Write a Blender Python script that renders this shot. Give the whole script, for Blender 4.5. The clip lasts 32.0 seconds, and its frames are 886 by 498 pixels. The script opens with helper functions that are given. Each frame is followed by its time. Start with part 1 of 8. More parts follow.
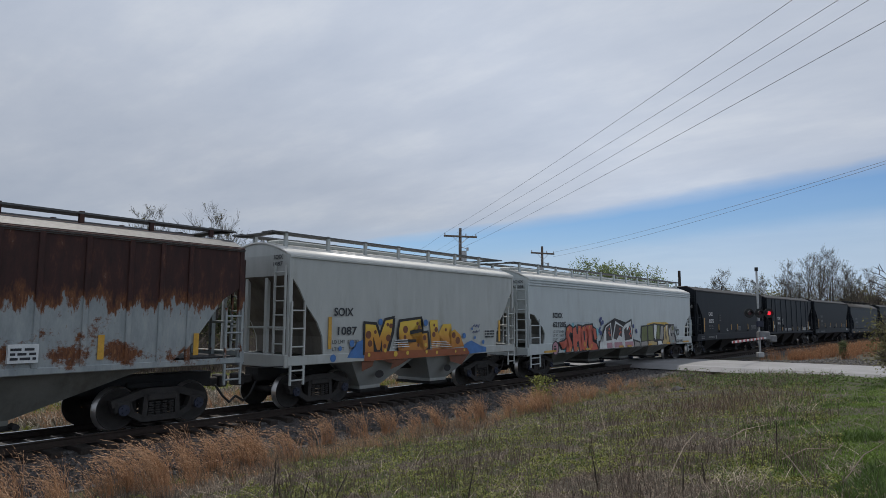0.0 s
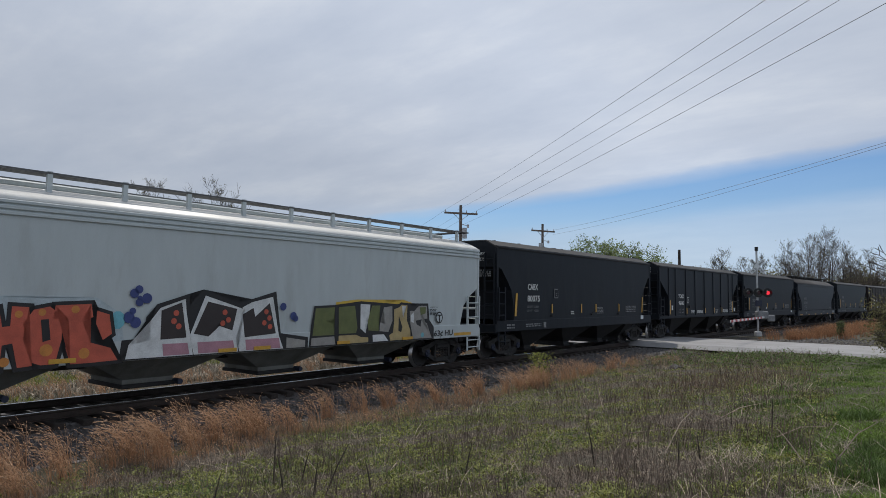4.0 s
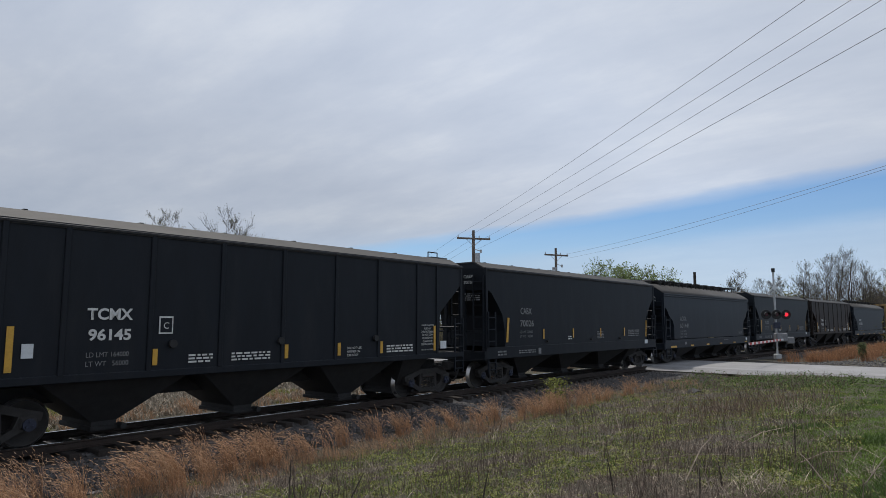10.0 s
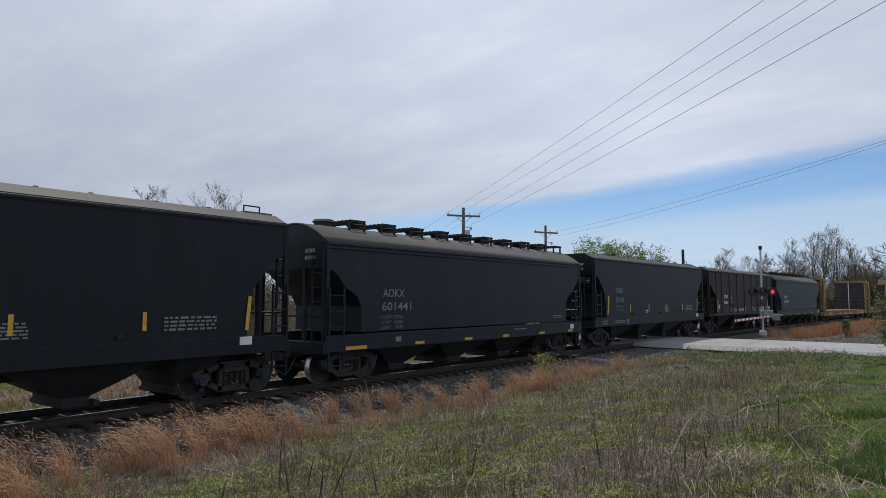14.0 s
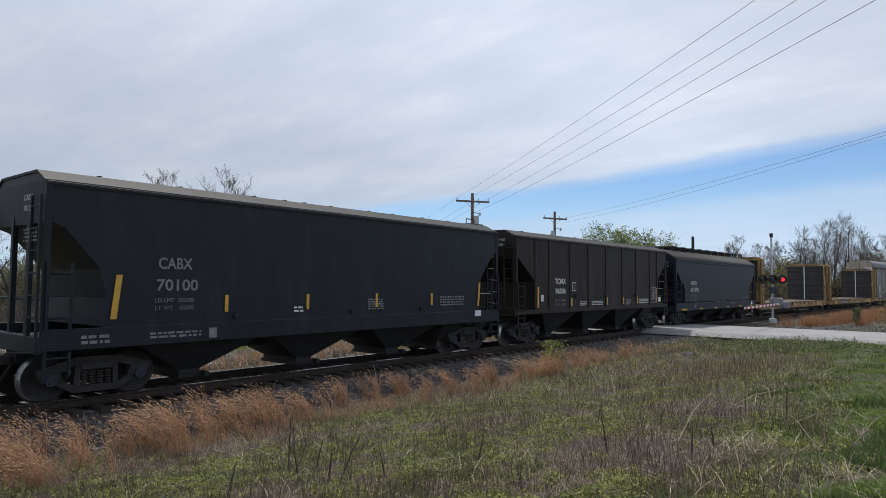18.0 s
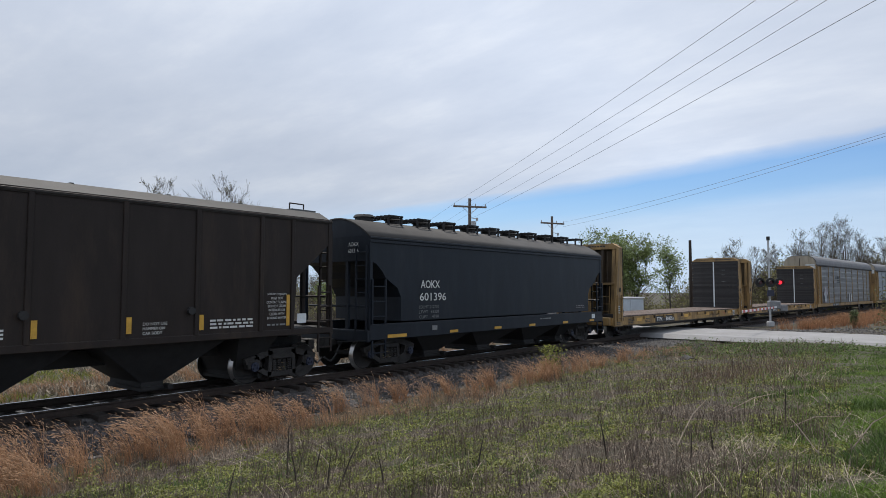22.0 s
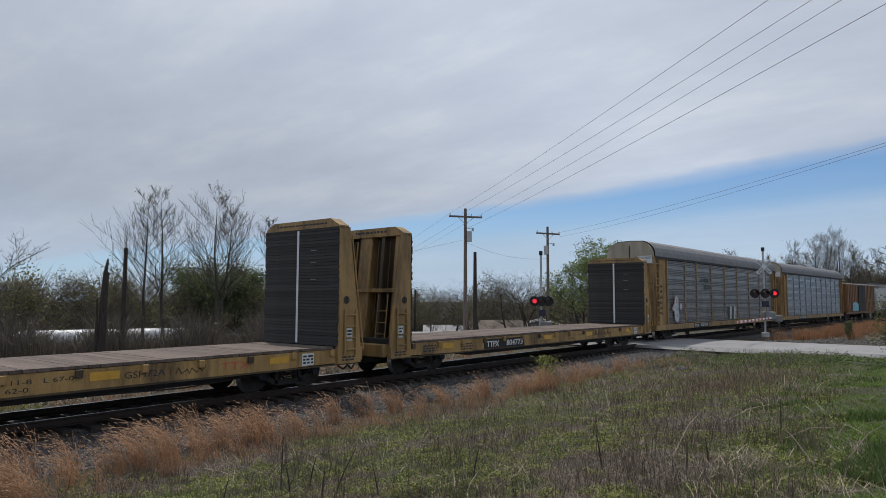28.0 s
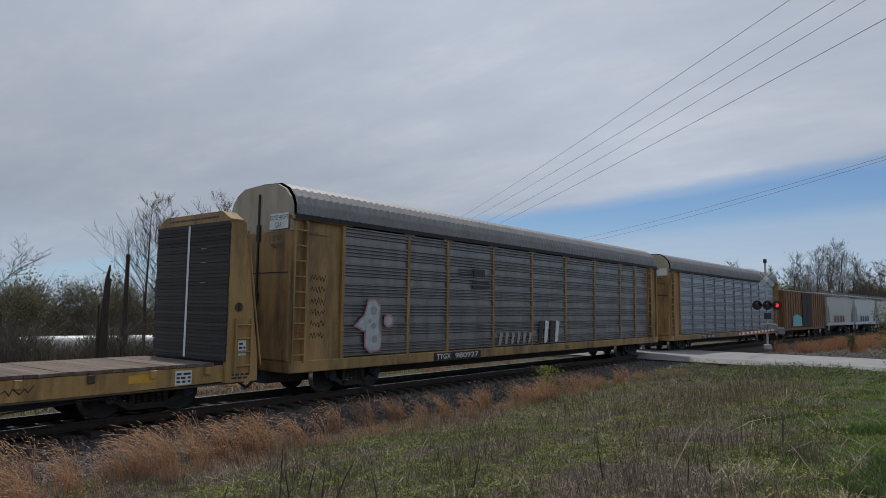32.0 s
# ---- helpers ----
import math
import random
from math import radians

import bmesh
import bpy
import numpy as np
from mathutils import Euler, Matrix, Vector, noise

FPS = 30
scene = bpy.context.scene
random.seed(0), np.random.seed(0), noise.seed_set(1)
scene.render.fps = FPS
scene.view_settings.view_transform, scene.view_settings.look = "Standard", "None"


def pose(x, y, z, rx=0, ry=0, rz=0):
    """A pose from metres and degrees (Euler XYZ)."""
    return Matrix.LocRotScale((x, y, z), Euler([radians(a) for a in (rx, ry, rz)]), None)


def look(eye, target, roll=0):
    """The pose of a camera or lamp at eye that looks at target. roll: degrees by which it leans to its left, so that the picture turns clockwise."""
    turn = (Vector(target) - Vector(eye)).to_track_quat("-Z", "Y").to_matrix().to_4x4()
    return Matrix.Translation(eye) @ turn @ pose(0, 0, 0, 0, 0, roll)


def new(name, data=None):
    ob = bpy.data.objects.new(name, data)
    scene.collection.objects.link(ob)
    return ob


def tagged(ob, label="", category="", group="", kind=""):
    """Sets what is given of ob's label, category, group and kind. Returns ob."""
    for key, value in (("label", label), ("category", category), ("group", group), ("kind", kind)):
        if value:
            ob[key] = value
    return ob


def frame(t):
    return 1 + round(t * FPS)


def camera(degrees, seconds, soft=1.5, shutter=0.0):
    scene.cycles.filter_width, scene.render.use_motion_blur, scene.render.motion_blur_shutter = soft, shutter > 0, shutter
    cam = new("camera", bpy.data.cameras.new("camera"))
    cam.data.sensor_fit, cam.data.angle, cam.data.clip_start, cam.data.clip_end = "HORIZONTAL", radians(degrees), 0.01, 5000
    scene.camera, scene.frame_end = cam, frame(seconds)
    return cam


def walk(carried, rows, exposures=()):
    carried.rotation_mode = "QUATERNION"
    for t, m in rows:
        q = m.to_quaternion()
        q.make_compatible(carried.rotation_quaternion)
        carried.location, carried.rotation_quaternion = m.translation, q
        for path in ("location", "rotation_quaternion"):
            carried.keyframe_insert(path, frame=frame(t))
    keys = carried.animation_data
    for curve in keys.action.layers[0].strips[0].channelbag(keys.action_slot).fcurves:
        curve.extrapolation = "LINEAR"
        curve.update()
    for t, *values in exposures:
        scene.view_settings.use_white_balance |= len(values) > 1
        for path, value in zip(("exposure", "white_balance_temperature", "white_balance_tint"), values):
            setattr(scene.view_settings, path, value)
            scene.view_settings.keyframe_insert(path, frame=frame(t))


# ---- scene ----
LENS = 68.57
EYE = (0.0, 0.0, 2.45)
# seconds, turn away from the track's normal, tilt up, lean (degrees)
TURNS = [(0, 52.88, 6.14, 0.20), (0.5, 52.55, 5.60, 0.14), (1, 52.32, 5.24, 0.13), (1.5, 52.25, 5.00, 0.21), (2, 52.32, 4.66, 0.34), (2.5, 52.51, 4.26, 0.41), (3, 52.69, 4.04, 0.55), (3.5, 52.83, 4.00, 0.66), (5.5, 52.75, 4.77, 0.87), (6, 52.74, 5.00, 0.91), (6.5, 52.78, 5.10, 0.95), (7, 52.70, 5.14, 0.83), (7.5, 52.59, 5.15, 0.55), (8, 52.55, 5.15, 0.41), (8.5, 52.52, 5.33, 0.31), (9, 52.36, 5.71, 0.21), (9.5, 52.02, 6.08, 0.09), (10, 51.70, 6.34, 0.05), (10.5, 51.61, 6.48, -0.10), (11, 51.76, 6.58, -0.16), (11.5, 52.09, 6.56, 0.02), (12, 52.32, 6.49, 0.04), (12.5, 52.51, 6.10, -0.05), (13, 52.63, 5.42, -0.09), (13.5, 52.58, 4.76, -0.06), (14, 52.59, 4.33, 0.07), (14.5, 52.51, 4.08, 0.30), (16.5, 52.08, 3.12, 0.48), (17, 52.06, 3.06, 0.46), (17.5, 51.97, 3.09, 0.39), (18, 51.83, 3.05, 0.46), (18.5, 51.88, 3.20, 0.34), (19, 51.90, 3.30, 0.17), (19.5, 51.90, 3.42, -0.02), (20, 51.88, 3.41, -0.05), (20.5, 51.87, 3.40, -0.03), (21, 51.85, 3.45, 0.04), (21.5, 51.98, 3.53, 0.10), (22, 52.04, 3.53, 0.05), (22.5, 52.08, 3.54, 0.11), (23, 52.15, 3.52, 0.19), (23.5, 52.28, 3.49, 0.31), (24, 52.37, 3.58, 0.32), (24.5, 52.43, 3.72, 0.29), (25, 52.42, 3.88, 0.12), (25.5, 52.31, 4.06, 0.05), (27.5, 52.40, 4.25, 0.21), (28, 52.42, 4.41, 0.18), (28.5, 52.43, 4.50, 0.33), (29, 52.31, 4.48, 0.42), (29.5, 52.25, 4.56, 0.49), (30, 52.24, 4.72, 0.60), (30.5, 52.23, 4.99, 0.58), (31, 52.23, 5.15, 0.65), (31.5, 52.25, 5.22, 0.67), (32, 52.25, 5.21, 0.68)]
cam = camera(LENS, 32.0, soft=0.75)
walk(cam, [(t, pose(*EYE, 90 + up, 0, -turn) @ pose(0, 0, 0, 0, 0, lean)) for t, turn, up, lean in TURNS],
     exposures=[(0, -0.09), (3.5, -0.03), (6.5, 0.04), (8.5, 0.10), (10.5, 0.0), (12.5, 0.0), (14.5, 0.16), (17, 0.25), (20, 0.23), (24.5, 0.30), (28, -0.07), (30, -0.14), (32, -0.26)])

# ---- light ----
SUN_EL, SUN_AZ = radians(64), radians(30)          # height; turn from +y towards +x
sun_dir = Vector((math.sin(SUN_AZ) * math.cos(SUN_EL), math.cos(SUN_AZ) * math.cos(SUN_EL), math.sin(SUN_EL)))
sun = new("sun", bpy.data.lights.new("sun", "SUN"))
sun.data.energy, sun.data.angle, sun.data.color = 3.2, radians(1.5), (1.0, 0.94, 0.86)
sun.matrix_world = look(sun_dir * 100, (0, 0, 0))


# ---- small tools ----
def nd(tree, kind, **values):
    n = tree.nodes.new(kind)
    for key, v in values.items():
        if key == "op":
            n.operation = v
        elif key == "blend":
            n.blend_type = v
        elif key == "dtype":
            n.data_type = v
        else:
            n.inputs[int(key[1:]) if key[0] == "i" and key[1:].isdigit() else key].default_value = v
    return n


def ramp(tree, fac, stops):
    n = tree.nodes.new("ShaderNodeValToRGB")
    e = n.color_ramp.elements
    while len(e) < len(stops):
        e.new(0.5)
    for k, (pos, col) in zip(e, stops):
        k.position, k.color = pos, (*col, 1) if len(col) == 3 else col
    tree.links.new(fac, n.inputs[0])
    return n.outputs[0]


def grey(v):
    return (v, v, v)


def world_sky():
    w = bpy.data.worlds.new("sky")
    scene.world = w
    w.use_nodes = True
    t = w.node_tree
    t.nodes.clear()
    L = t.links.new
    co = t.nodes.new("ShaderNodeTexCoord")
    sky = t.nodes.new("ShaderNodeTexSky")
    sky.sky_type, sky.sun_disc, sky.sun_elevation, sky.sun_rotation = "NISHITA", False, SUN_EL, SUN_AZ
    sky.air_density, sky.dust_density, sky.ozone_density = 1.0, 0.6, 1.5
    sep = t.nodes.new("ShaderNodeSeparateXYZ")
    L(co.outputs["Generated"], sep.inputs[0])
    # project the direction on a flat cloud layer
    zc = nd(t, "ShaderNodeMath", op="MAXIMUM", i1=0.0)
    L(sep.outputs[2], zc.inputs[0])
    za = nd(t, "ShaderNodeMath", op="ADD", i1=0.16)
    L(zc.outputs[0], za.inputs[0])
    px = nd(t, "ShaderNodeMath", op="DIVIDE")
    py = nd(t, "ShaderNodeMath", op="DIVIDE")
    L(sep.outputs[0], px.inputs[0]); L(za.outputs[0], px.inputs[1])
    L(sep.outputs[1], py.inputs[0]); L(za.outputs[0], py.inputs[1])
    flat = t.nodes.new("ShaderNodeCombineXYZ")
    L(px.outputs[0], flat.inputs[0]); L(py.outputs[0], flat.inputs[1])
    big = nd(t, "ShaderNodeTexNoise", Scale=0.55, Detail=7.0, Roughness=0.55)
    L(flat.outputs[0], big.inputs["Vector"])
    fine = nd(t, "ShaderNodeTexNoise", Scale=1.6, Detail=8.0, Roughness=0.6)
    longer = nd(t, "ShaderNodeVectorMath", op="MULTIPLY")
    longer.inputs[1].default_value = (1.5, 0.7, 1.0)
    L(flat.outputs[0], longer.inputs[0])
    L(longer.outputs[0], fine.inputs["Vector"])
    # the cloud sheet ends in a long edge: a clear band below it, over the far right of the place
    bow = nd(t, "ShaderNodeMath", op="MULTIPLY_ADD", i1=SHEET_BOW, i2=SHEET_TILT)
    L(py.outputs[0], bow.inputs[0])
    edge = nd(t, "ShaderNodeMath", op="MULTIPLY_ADD")
    L(bow.outputs[0], edge.inputs[0]); L(py.outputs[0], edge.inputs[1]); L(px.outputs[0], edge.inputs[2])
    wob = nd(t, "ShaderNodeMath", op="MULTIPLY_ADD", i1=0.55)
    L(big.outputs[0], wob.inputs[0]); L(edge.outputs[0], wob.inputs[2])
    cover = ramp(t, nd_map(t, wob.outputs[0], SHEET_A, SHEET_B), [(0.0, grey(0.97)), (0.125, grey(0.9)), (0.165, grey(0.45)), (0.23, grey(0.12)), (0.40, grey(0.16)), (0.52, grey(0.45)), (0.8, grey(0.6))])
    shade = ramp(t, fine.outputs[0], [(0.33, (0.60, 0.67, 0.80)), (0.52, (0.67, 0.735, 0.855)), (0.68, (0.77, 0.825, 0.92))])
    # the sheet is thicker to one side
    thick = ramp(t, nd_map(t, py.outputs[0], -0.5, 3.5), [(0.0, grey(0.86)), (0.16, grey(0.90)), (0.35, grey(1.0)), (0.47, grey(0.92)), (0.62, grey(0.80)), (0.9, grey(0.70))])
    mul = nd(t, "ShaderNodeMix", dtype="RGBA", blend="MULTIPLY")
    mul.inputs[0].default_value = 1.0
    L(shade, mul.inputs[6]); L(thick, mul.inputs[7])
    shade = mul.outputs[2]
    mix = nd(t, "ShaderNodeMix", dtype="RGBA")
    L(cover, mix.inputs[0])
    clear = nd(t, "ShaderNodeMix", dtype="RGBA", blend="MULTIPLY")
    clear.inputs[0].default_value = 1.0
    L(sky.outputs[0], clear.inputs[6])
    clear.inputs[7].default_value = (0.058, 0.088, 0.118, 1)
    L(clear.outputs[2], mix.inputs[6]); L(shade, mix.inputs[7])
    # haze towards the horizon
    low = ramp(t, sep.outputs[2], [(0.0, grey(0.75)), (0.07, grey(0.45)), (0.15, grey(0.05)), (0.2, grey(0.0))])
    haze = nd(t, "ShaderNodeMix", dtype="RGBA")
    L(low, haze.inputs[0]); L(mix.outputs[2], haze.inputs[6])
    haze.inputs[7].default_value = (0.56, 0.70, 0.90, 1)
    bg = nd(t, "ShaderNodeBackground", Strength=SKY_STRENGTH)
    L(haze.outputs[2], bg.inputs[0])
    out = t.nodes.new("ShaderNodeOutputWorld")
    L(bg.outputs[0], out.inputs[0])


def nd_map(t, value, a, b):
    n = nd(t, "ShaderNodeMapRange")
    n.inputs[1].default_value, n.inputs[2].default_value = a, b
    t.links.new(value, n.inputs[0])
    return n.outputs[0]


SKY_STRENGTH = 0.9
SHEET_BOW, SHEET_TILT, SHEET_A, SHEET_B = 0.0852, -0.139, 2.70, 4.70
world_sky()


def material(name, base, rough=0.6, metal=0.0, var=0.25, scale=3.0, grain=40.0, bump=0.0, coords="Object", second=None, second_at=(0.5, 0.7), stretch=(1, 1, 1), island=0.0, glow=None):
    """A surface whose colour varies at two scales; second: a stain colour where a coarse noise is high."""
    m = bpy.data.materials.new(name)
    m.use_nodes = True
    t = m.node_tree
    L = t.links.new
    b = t.nodes["Principled BSDF"]
    co = t.nodes.new("ShaderNodeTexCoord")
    mp = t.nodes.new("ShaderNodeMapping")
    mp.inputs["Scale"].default_value = stretch
    L(co.outputs[coords], mp.inputs[0])
    big = nd(t, "ShaderNodeTexNoise", Scale=scale, Detail=5.0, Roughness=0.6)
    fine = nd(t, "ShaderNodeTexNoise", Scale=grain, Detail=4.0, Roughness=0.65)
    L(mp.outputs[0], big.inputs["Vector"]); L(mp.outputs[0], fine.inputs["Vector"])
    lo, hi = [tuple(c * k for c in base) for k in (1 - var, 1 + var)]
    col = ramp(t, big.outputs[0], [(0.3, lo), (0.7, hi)])
    spk = nd(t, "ShaderNodeMix", dtype="RGBA", blend="MULTIPLY")
    spk.inputs[0].default_value = 1.0
    L(col, spk.inputs[6])
    L(ramp(t, fine.outputs[0], [(0.3, grey(1 - var * 0.8)), (0.7, grey(1 + var * 0.4))]), spk.inputs[7])
    col = spk.outputs[2]
    if second:
        st = nd(t, "ShaderNodeTexNoise", Scale=scale * 0.7, Detail=8.0, Roughness=0.7)
        off = nd(t, "ShaderNodeVectorMath", op="ADD")
        off.inputs[1].default_value = (7.3, 2.1, 4.4)
        L(mp.outputs[0], off.inputs[0]); L(off.outputs[0], st.inputs["Vector"])
        mx = nd(t, "ShaderNodeMix", dtype="RGBA")
        L(ramp(t, st.outputs[0], [(second_at[0], grey(0)), (second_at[1], grey(1))]), mx.inputs[0])
        L(col, mx.inputs[6])
        mx.inputs[7].default_value = (*second, 1)
        col = mx.outputs[2]
    if island:
        geo = t.nodes.new("ShaderNodeNewGeometry")
        info = t.nodes.new("ShaderNodeObjectInfo")
        add = nd(t, "ShaderNodeMath", op="ADD")
        L(geo.outputs["Random Per Island"], add.inputs[0]); L(info.outputs["Random"], add.inputs[1])
        fr = nd(t, "ShaderNodeMath", op="FRACT")
        L(add.outputs[0], fr.inputs[0])
        mi = nd(t, "ShaderNodeMix", dtype="RGBA", blend="MULTIPLY")
        mi.inputs[0].default_value = 1.0
        L(col, mi.inputs[6])
        L(ramp(t, fr.outputs[0], [(0.0, grey(1 - island)), (1.0, grey(1 + island))]), mi.inputs[7])
        col = mi.outputs[2]
    L(col, b.inputs["Base Color"])
    b.inputs["Roughness"].default_value, b.inputs["Metallic"].default_value = rough, metal
    if bump:
        bp = nd(t, "ShaderNodeBump", Strength=bump, Distance=0.02)
        L(fine.outputs[0], bp.inputs["Height"]); L(bp.outputs[0], b.inputs["Normal"])
    if glow:
        b.inputs["Emission Color"].default_value, b.inputs["Emission Strength"].default_value = (*glow[:3], 1), glow[3]
    return m


def part(name, bm, mat, parent=None, label="", smooth=False, kind=""):
    me = bpy.data.meshes.new(name)
    bm.to_mesh(me)
    bm.free()
    me.materials.append(mat)
    if smooth:
        me.shade_smooth()
    ob = new(name, me)
    ob.parent = parent
    return tagged(ob, label=label, kind=kind)


def share(name, ob, parent, m, label=""):
    """Another object on the mesh of ob."""
    o = new(name, ob.data)
    o.parent = parent
    o.matrix_basis = m
    return tagged(o, label=label)


def thing(name, label, category, group="", m=None):
    e = new(name)
    e.empty_display_size = 0.2
    if m is not None:
        e.matrix_basis = m
    return tagged(e, label, category, group)


def box(bm, x0, y0, z0, x1, y1, z1, bevel=0.0):
    vs = bmesh.ops.create_cube(bm, size=1.0)["verts"]
    for v in vs:
        v.co = Vector((x0 + (v.co.x + 0.5) * (x1 - x0), y0 + (v.co.y + 0.5) * (y1 - y0), z0 + (v.co.z + 0.5) * (z1 - z0)))
    if bevel:
        es = list({e for v in vs for e in v.link_edges})
        bmesh.ops.bevel(bm, geom=es, offset=bevel, segments=1, affect="EDGES")
    return bm


def rod(bm, a, b, r0, r1=None, n=8):
    a, b = Vector(a), Vector(b)
    d = b - a
    vs = bmesh.ops.create_cone(bm, cap_ends=True, segments=n, radius1=r0, radius2=r0 if r1 is None else r1, depth=d.length)["verts"]
    m = Matrix.Translation((a + b) / 2) @ d.to_track_quat("Z", "Y").to_matrix().to_4x4()
    for v in vs:
        v.co = m @ v.co
    return bm


def prism(bm, pts, y0, y1):
    """An outline in x and z, pulled from y0 to y1."""
    a = [bm.verts.new((x, y0, z)) for x, z in pts]
    b = [bm.verts.new((x, y1, z)) for x, z in pts]
    n = len(pts)
    bm.faces.new(a)
    bm.faces.new(b[::-1])
    for i in range(n):
        bm.faces.new((a[i], b[i], b[(i + 1) % n], a[(i + 1) % n]))
    bmesh.ops.recalc_face_normals(bm, faces=bm.faces)
    return bm


def mesh_of(*boxes, bevel=0.0):
    bm = bmesh.new()
    for b in boxes:
        box(bm, *b, bevel=bevel)
    return bm


# ---- the line of the track ----
SIDE, HALF, Q0, RAD = 13.73, 1.55, -1.42, 866.8


def on_track(q, off=0.0):
    """The place q metres along the line (from the camera's foot), off metres beyond its middle, and its heading in degrees."""
    a = max(q - Q0, 0) / RAD
    x = min(q, Q0) + math.sin(a) * (RAD + HALF + off)
    y = SIDE - RAD + math.cos(a) * (RAD + HALF + off)
    return x, y, -math.degrees(a)


def run(t):
    """How far the train has gone."""
    return 5.70 * t + 0.0115 * t * t


# ---- materials ----
def paint(name, base, dirt, rough=0.45, amount=(0.52, 0.75), streak=True, var=0.18):
    return material(name, base, rough=rough, var=var, scale=1.6, grain=60, bump=0.03, second=dirt, second_at=amount, stretch=(1.6, 1.6, 0.35) if streak else (1, 1, 1))


P_black = paint("black_car_paint", (0.0085, 0.0115, 0.0170), (0.0155, 0.0178, 0.0225), 0.55)
P_brown = paint("faded_black_paint", (0.026, 0.020, 0.018), (0.048, 0.034, 0.026), 0.6)
P_slate = paint("slate_black_paint", (0.0135, 0.0178, 0.0235), (0.0215, 0.026, 0.031), 0.52)
P_blue = paint("blue_black_paint", (0.0125, 0.017, 0.025), (0.021, 0.0255, 0.033), 0.48)
P_grey = paint("light_grey_paint", (0.41, 0.435, 0.425), (0.30, 0.30, 0.28), 0.45, (0.55, 0.8), var=0.08)
P_white = paint("white_grey_paint", (0.465, 0.515, 0.525), (0.36, 0.38, 0.38), 0.42, (0.55, 0.85), var=0.06)
P_yellow = paint("worn_yellow_paint", (0.335, 0.213, 0.082), (0.075, 0.052, 0.034), 0.65, (0.45, 0.70), var=0.25)
P_flat = paint("stained_yellow_paint", (0.37, 0.235, 0.085), (0.06, 0.038, 0.025), 0.7, (0.47, 0.70), var=0.28)
# much darker brown-yellow with near-black patches
P_darkyellow = paint("dark_yellow_paint", (0.085, 0.060, 0.034), (0.025, 0.020, 0.017), 0.75, (0.42, 0.66), var=0.3)
for m in (P_black, P_brown, P_blue, P_slate):
    m.node_tree.nodes["Principled BSDF"].inputs["Specular IOR Level"].default_value = 0.24
P_cream = paint("cream_paint", (0.36, 0.32, 0.25), (0.22, 0.18, 0.12), 0.6)
P_orange = paint("brown_orange_paint", (0.19, 0.095, 0.04), (0.10, 0.05, 0.03), 0.65)
# dirt plus the shade under a car's end, both put into the colour
P_dirtshade = paint("dirty_shaded_paint", (0.115, 0.105, 0.088), (0.06, 0.048, 0.036), 0.75, var=0.25)
# chutes and end slopes: shade under the car painted in as a darker grey
P_shaded = paint("shaded_olive_grey_paint", (0.17, 0.175, 0.16), (0.09, 0.085, 0.07), 0.65, var=0.2)
M_roofgrey = material("bare_roof_sheet", (0.06, 0.057, 0.055), rough=0.8, metal=0.0, var=0.2, scale=1.2, grain=30)
M_roofdark = material("dark_roof_sheet", (0.032, 0.031, 0.031), rough=0.75, var=0.3, scale=1.2, grain=30)
M_roofwhite = material("white_roof_sheet", (0.66, 0.66, 0.63), rough=0.45, var=0.12, scale=1.5)
M_steel = material("galvanised_steel", (0.225, 0.222, 0.220), rough=0.4, metal=0.65, var=0.22, scale=2.0, grain=50, second=(0.15, 0.13, 0.11), second_at=(0.55, 0.8), stretch=(1.5, 1.5, 0.5))
M_steelblue = material("bright_steel", (0.30, 0.33, 0.37), rough=0.36, metal=0.6, var=0.2, scale=2.0, grain=50, stretch=(1.5, 1.5, 0.5))
M_roofsteel = material("steel_roof", (0.21, 0.213, 0.222), rough=0.62, metal=0.25, var=0.15, scale=1.5, grain=40)
M_truck = material("greasy_cast_steel", (0.028, 0.026, 0.025), rough=0.75, var=0.35, scale=6, grain=60, bump=0.15)
M_under = material("black_underframe", (0.019, 0.019, 0.020), rough=0.75, var=0.3, scale=4, grain=50)
M_tread = material("polished_tread", (0.42, 0.41, 0.40), rough=0.3, metal=0.9, var=0.1, scale=6)
M_hub = material("blue_bearing_cap", (0.02, 0.026, 0.05), rough=0.6, var=0.3, scale=9)
M_letter = material("white_lettering", (0.62, 0.63, 0.62), rough=0.6, var=0.16, scale=9, grain=70)
M_letterdim = material("worn_lettering", (0.20, 0.205, 0.21), rough=0.6, var=0.35, scale=8, grain=50)
M_letterblack = material("black_lettering", (0.02, 0.024, 0.032), rough=0.55, var=0.2, scale=9)
M_reflect = material("yellow_reflector", (0.58, 0.33, 0.045), rough=0.4, var=0.15, scale=6)
M_placard = material("white_placard", (0.62, 0.66, 0.68), rough=0.5, var=0.1, scale=8)
M_timber = material("dark_timber", (0.04, 0.038, 0.038), rough=0.85, var=0.35, scale=3, grain=25, bump=0.25, stretch=(1, 0.2, 3), island=0.3)
M_deck = material("grey_deck_boards", (0.13, 0.10, 0.085), rough=0.97, var=0.3, scale=3, grain=22, bump=0.3, stretch=(4, 0.3, 1), island=0.22)
M_grate = material("steel_grating", (0.115, 0.117, 0.12), rough=0.6, metal=0.3, var=0.25, scale=8)
M_galv = material("silver_signal_paint", (0.42, 0.43, 0.44), rough=0.45, metal=0.4, var=0.15, scale=5)
M_box = material("dull_grey_box", (0.20, 0.205, 0.215), rough=0.55, metal=0.2, var=0.2, scale=5)
M_black = material("flat_black", (0.012, 0.012, 0.013), rough=0.6, var=0.2, scale=8)
M_lampred = material("lit_red_lens", (0.5, 0.02, 0.02), rough=0.25, var=0.05, scale=6, glow=(1.0, 0.03, 0.06, 0.9))
